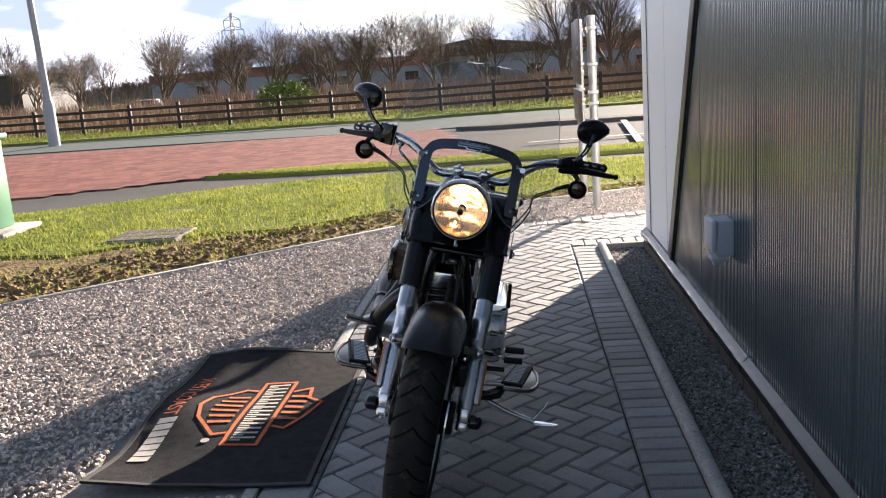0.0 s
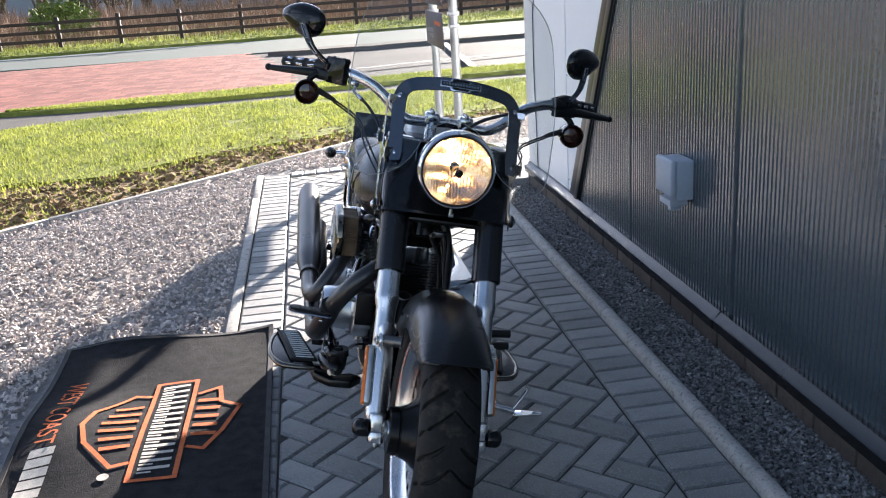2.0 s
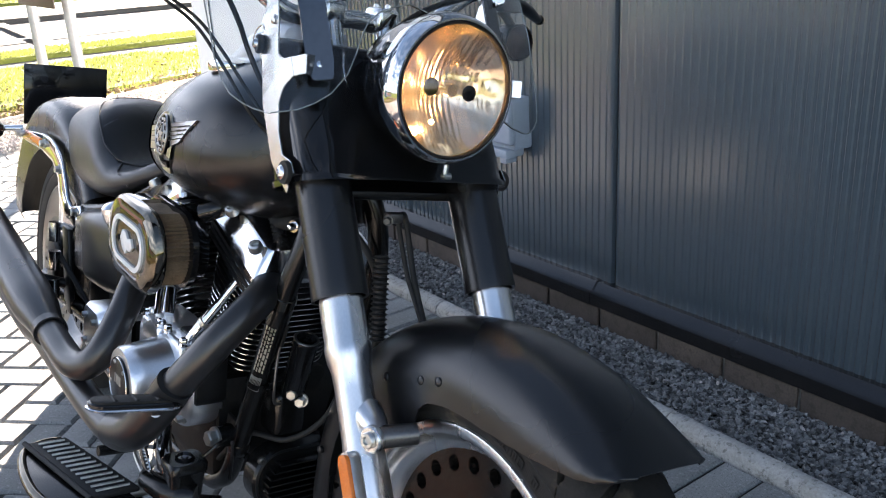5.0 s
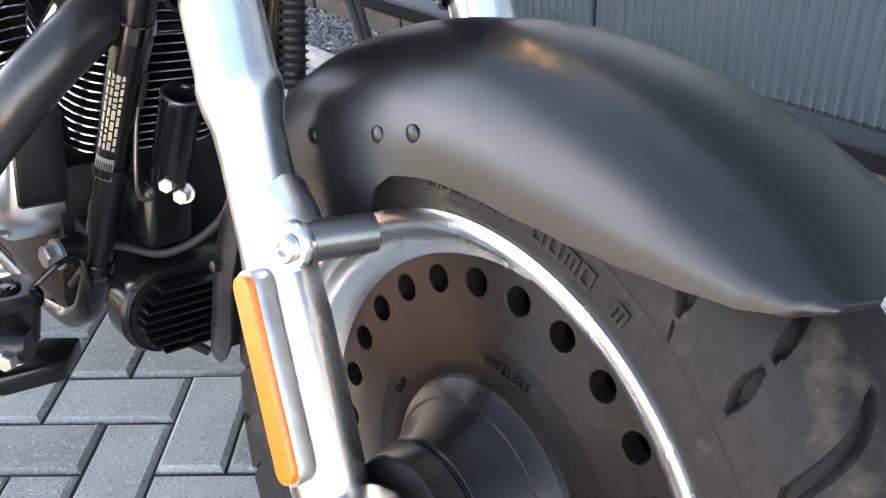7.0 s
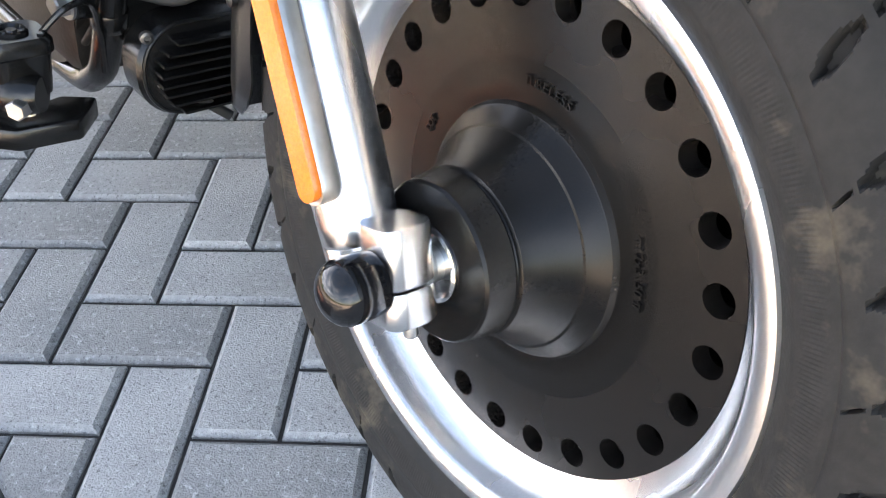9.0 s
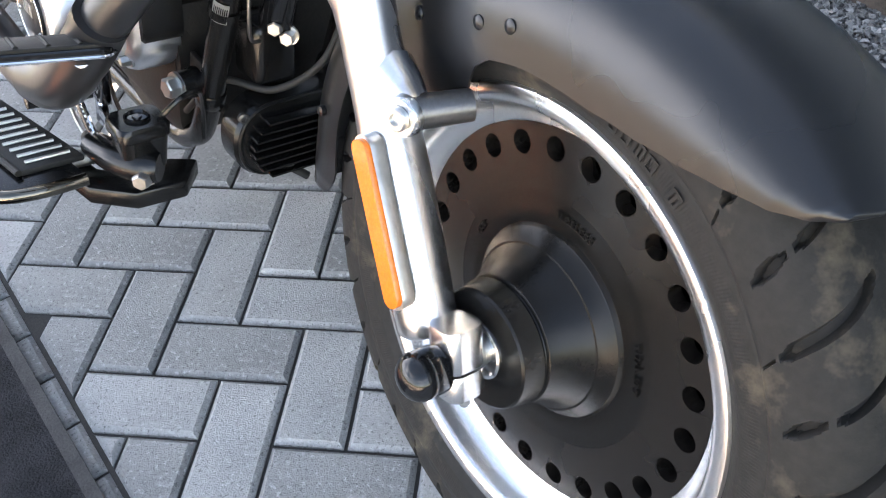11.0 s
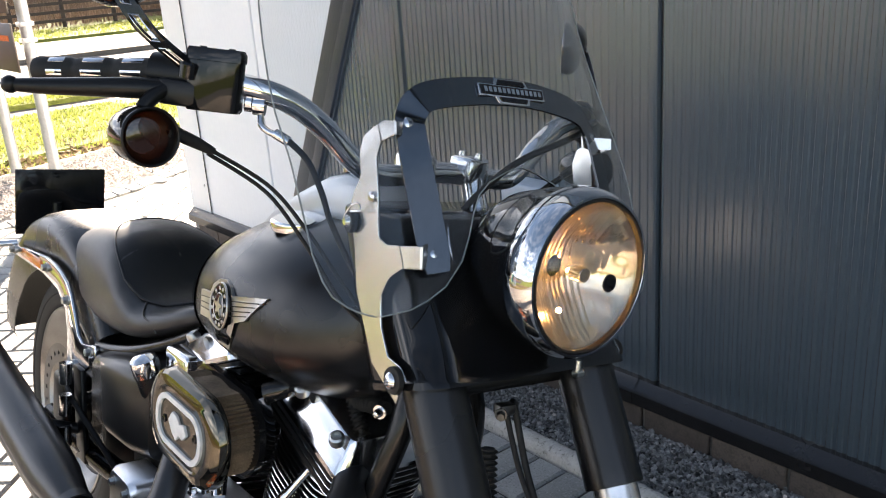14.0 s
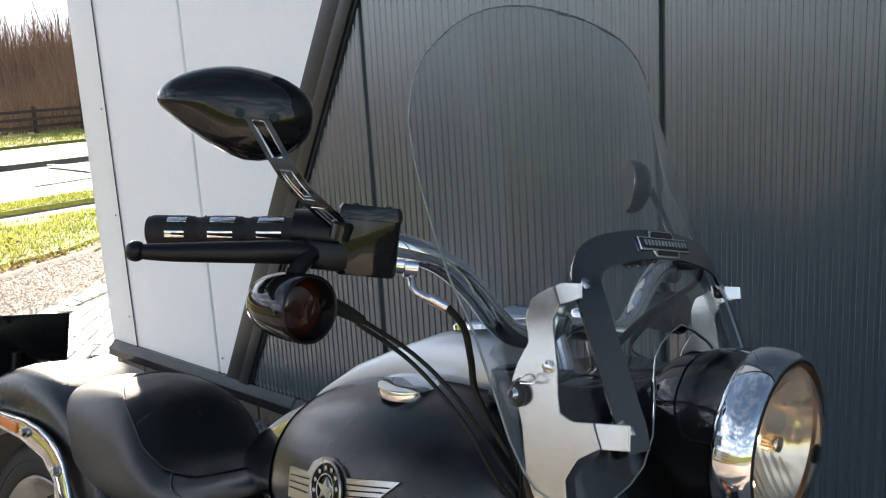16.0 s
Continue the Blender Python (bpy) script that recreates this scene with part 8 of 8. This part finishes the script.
def fence():
    f = thing("timber_fence", (0, 25.4, 0), "dark stained post-and-rail timber fence along the verge", "fence")
    xs = [-31.0 + 1.6 * k for k in range(41)]
    for k, x in enumerate(xs):
        y = fence_y(x)
        part("post", block(x - 0.05, x + 0.05, y - 0.05, y + 0.05, -0.2, 0.86, 0.012), "timber", f)
        if k + 1 < len(xs):
            x2 = xs[k + 1]
            y2 = fence_y(x2)
            for z in (0.26, 0.49, 0.72):
                bm = rings([[(a, b - 0.065, z - 0.042), (a, b - 0.035, z - 0.042), (a, b - 0.035, z + 0.042), (a, b - 0.065, z + 0.042)] for a, b in ((x + 0.002, y), (x2 - 0.002, y2))])
                part("rail", bm, "timber", f)
    return f


fence()


def bare_tree(seed, height, spread):
    """Trunk and limbs by repeated forking; the twigs are thin three-sided slivers. Two meshes, foot at the origin."""
    rng = random.Random(seed)
    wood, twig = [], []

    def grow(p, d, ln, r, depth):
        q = p + d * ln
        (wood if depth < 3 else twig).append((p, q, r, r * 0.72))
        if depth >= 7:
            return
        kids = 3 if depth in (0, 1, 2, 3, 4, 5) else 2
        for k in range(kids):
            a = rng.uniform(0.34, 0.74) * spread if k else rng.uniform(0.05, 0.25)
            axis = Vector((rng.uniform(-1, 1), rng.uniform(-1, 1), rng.uniform(-0.3, 0.3))).normalized()
            e = (Matrix.Rotation(a, 3, axis) @ d + Vector((0, 0, 0.22 if depth < 2 else 0.09))).normalized()
            grow(q if k < 2 else p + d * ln * rng.uniform(0.5, 0.9), e, ln * rng.uniform(0.72, 0.92), r * 0.58, depth + 1)

    grow(Vector((0, 0, -0.1)), Vector((rng.uniform(-0.06, 0.06), rng.uniform(-0.06, 0.06), 1)).normalized(), height * 0.16, height * 0.022, 0)

    def mesh(name, segs, sides):
        vs, fs = [], []
        for p, q, r0, r1 in segs:
            d = (q - p).normalized()
            u = d.orthogonal().normalized()
            v = d.cross(u)
            k = len(vs)
            for c, r in ((p, r0), (q, max(r1, 0.0042))):
                for j in range(sides):
                    a = 2 * math.pi * j / sides
                    vs.append(c + (u * math.cos(a) + v * math.sin(a)) * max(r, 0.0042))
            for j in range(sides):
                fs.append((k + j, k + (j + 1) % sides, k + sides + (j + 1) % sides, k + sides + j))
        me = bpy.data.meshes.new(name)
        me.from_pydata([tuple(v) for v in vs], [], fs)
        me.materials.append(M["bark"])
        me.polygons.foreach_set("use_smooth", [True] * len(fs))
        return me

    return mesh("trunk", wood, 8), mesh("crown", twig, 3)


def trees():
    kinds = [bare_tree(k, h, sp) for k, h, sp in ((1, 6.6, 1.15), (2, 6.9, 1.25), (3, 6.2, 1.05), (4, 7.8, 0.85))]
    spots = [(-43, 78, 0, 0.95), (-38, 76, 1, 0.9), (-34, 78, 2, 0.75), (-29.5, 74, 1, 1.05), (-25.5, 76, 0, 0.9), (-23, 74, 0, 1.05), (-20, 75, 1, 1.1), (-17.3, 77, 2, 1.0), (-15.0, 75, 1, 1.1), (-12.5, 74, 0, 1.1), (-10.0, 75, 1, 1.15),
             (-6.2, 78, 2, 0.7), (-1.5, 76, 2, 1.0), (4.0, 70, 3, 1.2), (7.5, 70, 3, 1.25), (13.0, 68, 3, 1.2), (15.5, 69, 3, 1.1), (22, 72, 1, 1.1), (30, 75, 0, 1.1), (38, 72, 1, 1.1), (-50, 80, 1, 1.1), (48, 75, 3, 1.1), (57, 74, 2, 1.2), (66, 76, 1, 1.2)]
    rng = random.Random(9)
    for k in range(34):
        spots.append((-56 + 3.6 * k + rng.uniform(-1.2, 1.2), rng.uniform(84, 100), rng.randrange(4), rng.uniform(0.85, 1.15)))
    for x, y, k, s in spots:
        t = thing("tree", (x, y, -1.75), "bare deciduous tree in winter behind the fence", "tree", "bare trees behind the fence")
        a = rng.uniform(0, 6.28)
        for name, me in zip(("trunk", "crown"), kinds[k]):
            ob = new(name, me)
            ob.parent = t
        t.rotation_euler = (0, 0, a)
        t.scale = (s * 1.5, s * 1.5, s * 1.42)


trees()


def scrub():
    rng = np.random.default_rng(21)
    n = 150000
    x = rng.uniform(-45, 75, n)
    fy = np.array([fence_y(v) for v in x])
    d = rng.uniform(0, 1, n) ** 1.2 * 40 + 0.35
    y = fy + d
    lump = np.array([noise.noise(Vector((a * 0.35, b * 0.35, 3.0))) for a, b in zip(x, y)])
    h = np.clip(0.8 + 0.5 * lump, 0.25, 1.5) * rng.uniform(0.5, 1.2, n) * np.interp(x, [8, 17], [1.0, 4.2]) * np.interp(d, [0, 12, 24], [1.0, 1.0, 2.0])
    g = np.interp(y, [-60, 30, 50, 80], [-0.12, -0.12, -1.0, -1.9])
    a = rng.uniform(0, 6.28, n)
    w = rng.uniform(0.008, 0.022, n) * (1 + d / 15)
    l = rng.uniform(0.05, 0.5, n) * h
    A = np.stack([x - np.sin(a) * w, y + np.cos(a) * w, g - 0.05], 1)
    B = np.stack([x + np.sin(a) * w, y - np.cos(a) * w, g - 0.05], 1)
    b = rng.uniform(0, 6.28, n)
    C = np.stack([x + np.cos(b) * l, y + np.sin(b) * l, g + h], 1)
    me = bpy.data.meshes.new("scrub")
    me.from_pydata(np.stack([A, B, C], 1).reshape(-1, 3).tolist(), [], np.arange(3 * n).reshape(-1, 3).tolist())
    me.materials.append(M["scrub"])
    tagged(new("scrub", me), "dry reddish-brown scrub behind the fence", "scrub", kind="stuff")


scrub()


def shrub(x, y, r, h):
    rng = np.random.default_rng(int(abs(x) * 10))
    n = 1500
    v = rng.normal(size=(n, 3))
    v /= np.linalg.norm(v, axis=1)[:, None]
    rad = rng.uniform(0.6, 1.0, n)
    p = v * rad[:, None] * [r, r * 0.7, h * 0.6] + [x, y, h * 0.5]
    q = rng.normal(size=(n, 3)) * 0.09
    s = rng.normal(size=(n, 3)) * 0.09
    V = np.stack([p, p + q, p + s], 1).reshape(-1, 3)
    V[:, 2] = np.maximum(V[:, 2], 0.0)
    tagged(raw("shrub", V.tolist(), np.arange(3 * n).reshape(-1, 3).tolist(), "bush"), "round yellow-green evergreen shrub behind the fence", "shrub")


shrub(-8.1, 31.5, 1.1, 1.15)


def shed(name, x0, x1, y, wall_h, ridge, wall, band, label, depth=30):
    s = thing(name, ((x0 + x1) / 2, y, -2.3), label, "warehouse")
    part("wall", block(x0, x1, y, y + depth, -2.6, wall_h), wall, s)
    if band:
        part("fascia", block(x0 - 0.2, x1 + 0.2, y - 0.25, y - 0.01, wall_h - 1.4, wall_h + 0.05), band, s)
    xm = (x0 + x1) / 2
    part("roof", plate([(x0 - 0.5, y + depth / 2, wall_h), (xm, y + depth / 2, ridge), (x1 + 0.5, y + depth / 2, wall_h)], (0, depth + 1, 0)), "roof_dark", s)
    k = 0
    x = x0 + 2
    while x < x1 - 3:
        part("door" if k % 3 == 0 else "window", block(x, x + 2.2, y - 0.06, y - 0.005, -2.2 if k % 3 == 0 else -0.8, 0.6), "dark_glass" if k % 3 else "shed_grey", s)
        x += 6.0
        k += 1
    return s


shed("warehouse", -62, 4, 150, 2.9, 3.3, "shed_grey", "shed_red", "long grey warehouse with a red fascia beyond the trees")
shed("warehouse", -12, 12, 128, 2.3, 3.5, "shed_grey", None, "grey gabled warehouse beyond the scrub", 16)
shed("warehouse", 6, 40, 148, 3.0, 4.7, "shed_grey", "shed_red", "grey warehouse with dark roof and red fascia", 24)
shed("warehouse", -22, 6, 190, 4.4, 6.2, "roof_dark", None, "dark roofed hall far behind the trees", 30)
shed("warehouse", 10, 54, 195, 4.6, 5.8, "roof_dark", None, "dark roofed hall far behind the trees", 30)
shed("warehouse", -92, -74, 130, 4.2, 5.0, "roof_dark", None, "dark industrial block beyond the trees", 20)


def far_woods():
    """A low line of far trees and hills closing the horizon."""
    rng = np.random.default_rng(31)
    n = 26000
    a = rng.uniform(-1.6, 1.6, n)
    d = rng.uniform(215, 320, n)
    x, y = np.sin(a) * d, np.cos(a) * d
    lump = np.array([noise.noise(Vector((v * 9, 0.5, 1))) for v in a])
    h = (3.0 + 2.2 * lump) * rng.uniform(0.2, 1.0, n)
    w = rng.uniform(0.3, 1.0, n)
    A = np.stack([x - w, y, h * 0 - 3.0], 1)
    B = np.stack([x + w, y, h * 0 - 3.0], 1)
    C = np.stack([x + rng.uniform(-1, 1, n), y, h], 1)
    me = bpy.data.meshes.new("far_woods")
    me.from_pydata(np.stack([A, B, C], 1).reshape(-1, 3).tolist(), [], np.arange(3 * n).reshape(-1, 3).tolist())
    me.materials.append(M["far_wood"])
    tagged(new("far_woods", me), "dark line of bare woods at the horizon", "woods", kind="stuff")


far_woods()


def pylon(x, y, h):
    s = thing("pylon", (x, y, 0), "grey lattice electricity pylon on the skyline", "pylon")
    legs = []
    for sx in (-1, 1):
        for sy in (-1, 1):
            legs.append(tube([(x + sx * h * 0.10, y + sy * h * 0.10, -0.2), (x + sx * h * 0.03, y + sy * h * 0.03, h * 0.6), (x + sx * 0.2, y + sy * 0.2, h)], 0.12, 5, 1))
    part("tower", joined(*legs), "galv", s)
    br = []
    zs = [h * k / 10 for k in range(11)]
    for z0, z1 in zip(zs, zs[1:]):
        w0 = np.interp(z0 / h, [0, 0.6, 1], [0.10, 0.03, 0.01]) * h
        w1 = np.interp(z1 / h, [0, 0.6, 1], [0.10, 0.03, 0.01]) * h
        for sy in (-1, 1):
            br.append(tube([(x - w0, y + sy * w0, z0), (x + w1, y + sy * w1, z1)], 0.08, 4, 1))
            br.append(tube([(x + w0, y + sy * w0, z0), (x - w1, y + sy * w1, z1)], 0.08, 4, 1))
    part("bracing", joined(*br), "galv", s)
    for z, w in ((0.62, 0.13), (0.76, 0.16), (0.90, 0.12)):
        part("crossarm", joined(tube([(x - w * h, y, z * h), (x, y, z * h + 1.2), (x + w * h, y, z * h)], 0.12, 4, 1), tube([(x - w * h, y, z * h), (x + w * h, y, z * h)], 0.12, 4, 1)), "galv", s)
        for sx in (-1, 1):
            part("insulator", tube([(x + sx * w * h, y, z * h), (x + sx * w * h, y, z * h - 2.2)], 0.14, 5, 1), "galv", s)
    return s


pylon(-73, 235, 18.5)
pylon(-34, 420, 24)


def parked_car(x, y, ang, body, label, van=False):
    c = thing("parked_car", (x, y, -2.0), label, "car", "cars behind the trees")
    h = 1.9 if van else 1.42
    prof = [(-2.1, 0.3), (-2.1, 0.85), (-1.9, 0.95), (-1.3, h), (1.0 if not van else 1.3, h), (1.5 if not van else 1.75, 0.95), (2.1, 0.85), (2.15, 0.3)]
    mx = Matrix.Translation((x, y, -2.0)) @ Matrix.Rotation(ang, 4, "Z")
    part("body", plate([(a, 0, b) for a, b in prof], (0, 1.7, 0), 0.05), body, c, mx=mx)
    part("window", plate([(-1.65, -0.86, 0.97), (-1.22, -0.86, h - 0.08), (0.9, -0.86, h - 0.08), (1.3, -0.86, 0.97)], (0, 0.012, 0)), "dark_glass", c, mx=mx)
    for sx in (-1.35, 1.35):
        for sy in (-0.82, 0.82):
            part("wheel", lathe([(-0.1, 0.0), (-0.1, 0.31), (0.1, 0.31), (0.1, 0.0)], (sx, sy, 0.31), (0, 1, 0), 16), "rubber", c, mx=mx)
    return c


parked_car(-40.5, 96, 0.1, "car_white", "white van parked behind the trees", True)
parked_car(-31.0, 98, 0.0, "car_white", "pale car parked behind the trees")
parked_car(-36.0, 99, 0.0, "lamp_grey", "grey car parked behind the trees")
parked_car(21.0, 95, 0.2, "car_white", "white car parked behind the trees")


# ---- block paving, piece by piece ----
def paving():
    root = tagged(part("paving", block(-0.5, -0.45, -5.9, -5.8, -0.02, -0.012), "sand"), "grey block paving in herringbone with a border course", "paving", kind="structure")
    c = 0.0985
    ang = radians(-44.0)
    u = Vector((math.cos(ang), math.sin(ang), 0))
    w = Vector((-math.sin(ang), math.cos(ang), 0))
    o = Vector((-0.6596, 3.121, 0))
    g = 0.0052
    b = 0.0068
    T = 0.0

    def piece(pts, tilt):
        """A paver with chamfered arrises, from its four corners in order."""
        ctr = sum((Vector(p) for p in pts), Vector()) / len(pts)
        rows = []
        for inset, z in ((0, -0.03), (0, -b), (b, 0.0)):
            row = []
            for k, p in enumerate(pts):
                a, q = Vector(pts[k - 1]), Vector(pts[(k + 1) % len(pts)])
                p = Vector(p)
                e1, e2 = (a - p).normalized(), (q - p).normalized()
                s = max(0.25, e1.cross(e2).length)
                row.append(p + (e1 + e2) / s * (inset + g / 2) + Vector((0, 0, z)))
            rows.append(row)
        return ctr, rows

    def clip(poly, inside, cross):
        out = []
        for k, p in enumerate(poly):
            q = poly[(k + 1) % len(poly)]
            if inside(p):
                out.append(p)
            if inside(p) != inside(q):
                out.append(cross(p, q))
        return out

    def cut(poly, x0, x1):
        for val, sgn in ((x0, 1), (x1, -1)):
            poly = clip(poly, lambda p: sgn * (p.x - val) >= -1e-9, lambda p, q: p + (q - p) * ((val - p.x) / (q.x - p.x)))
            if len(poly) < 3:
                return []
        return poly

    def far_edge(x):
        return float(np.interp(x, [-1, 0, 1.05, 1.74, 3.4], [7.40, 7.50, 7.80, 8.20, 9.1]))

    L0, L1 = -0.765, 0.368
    whole, cuts = [], []
    for i in range(-75, 110):
        for j in range(-60, 110):
            k = (i - j) % 4
            if k == 0:
                cell = [(i, j), (i + 2, j), (i + 2, j + 1), (i, j + 1)]
            elif k == 3:
                cell = [(i, j), (i + 1, j), (i + 1, j + 2), (i, j + 2)]
            else:
                continue
            poly = [o + u * (a * c) + w * (d * c) for a, d in cell]
            ctr = sum(poly, Vector()) / 4
            if not -2.6 < ctr.y < 9.0 or ctr.x < -1.0 or ctr.x > 3.2:
                continue
            if ctr.y < 6.66:
                p2 = cut(poly, L0, L1)
            else:
                p2 = cut(poly, -0.765, 3.2)
                if p2 and (ctr.y + 0.08 > far_edge(ctr.x) or (ctr.x > 0.36 and ctr.y < 6.80)):
                    p2 = []
            if len(p2) < 3:
                continue
            area = 0.5 * abs(sum(p2[m].x * p2[(m + 1) % len(p2)].y - p2[(m + 1) % len(p2)].x * p2[m].y for m in range(len(p2))))
            if area < 0.0012:
                continue
            q = []
            for p in p2:
                if not q or (p - q[-1]).length > 0.012:
                    q.append(p)
            if len(q) > 2 and (q[0] - q[-1]).length < 0.012:
                q.pop()
            if len(q) < 3:
                continue
            if sum(q[m].x * q[(m + 1) % len(q)].y - q[(m + 1) % len(q)].x * q[m].y for m in range(len(q))) < 0:
                q.reverse()
            (whole if len(q) == 4 and area > 0.0185 else cuts).append((k, q))
    border = []
    y = -2.5
    while y < 7.35:
        border.append([Vector(p) for p in ((-0.962, y, 0), (-0.767, y, 0), (-0.767, y + c, 0), (-0.962, y + c, 0))])
        if y < 6.5:
            border.append([Vector(p) for p in ((0.370, y, 0), (0.562, y, 0), (0.562, y + c, 0), (0.370, y + c, 0))])
        y += c
    x = 0.37
    while x < 3.1:
        border.append([Vector(p) for p in ((x, 6.60, 0), (x + c, 6.60, 0), (x + c, 6.795, 0), (x, 6.795, 0))])
        x += c
    x = -0.76
    while x < 3.1:
        fa, fb = far_edge(x), far_edge(x + c)
        border.append([Vector(p) for p in ((x, fa - 0.02, 0), (x + c, fb - 0.02, 0), (x + c, fb + 0.12, 0), (x, fa + 0.12, 0))])
        x += c
    rng = random.Random(12)
    allp = [(k, q) for k, q in whole] + [(9, q) for _, q in cuts] + [(9, q) for q in border]
    near = sorted(range(len(allp)), key=lambda m: abs(sum(p.y for p in allp[m][1]) / len(allp[m][1]) - 3.4) + (0 if allp[m][0] < 9 else 0.35))
    shared = {}
    vs, fs = [], []
    for n, m in enumerate(near):
        k, q = allp[m]
        ctr, rows = piece(q, 0)
        dz = rng.uniform(-0.0018, 0.0012)
        if n < 300:
            if k in shared:
                ob = new("paver", shared[k])
            else:
                bm = rings([[p - ctr for p in r] for r in rows])
                ob = part("paver", bm, "paver", None, sharp=20)
                if k < 9:
                    shared[k] = ob.data
            ob.parent = root
            ob.location = ctr + Vector((0, 0, dz))
        else:
            base = len(vs)
            nn = len(q)
            for r in rows:
                vs += [(p.x, p.y, p.z + dz) for p in r]
            for a in (0, 1):
                for j in range(nn):
                    fs.append((base + a * nn + j, base + a * nn + (j + 1) % nn, base + (a + 1) * nn + (j + 1) % nn, base + (a + 1) * nn + j))
            fs.append(tuple(base + 2 * nn + j for j in range(nn)))
    rest = raw("pavers", vs, fs, "paver_joined", root)
    rest["kind"] = "stuff"


paving()
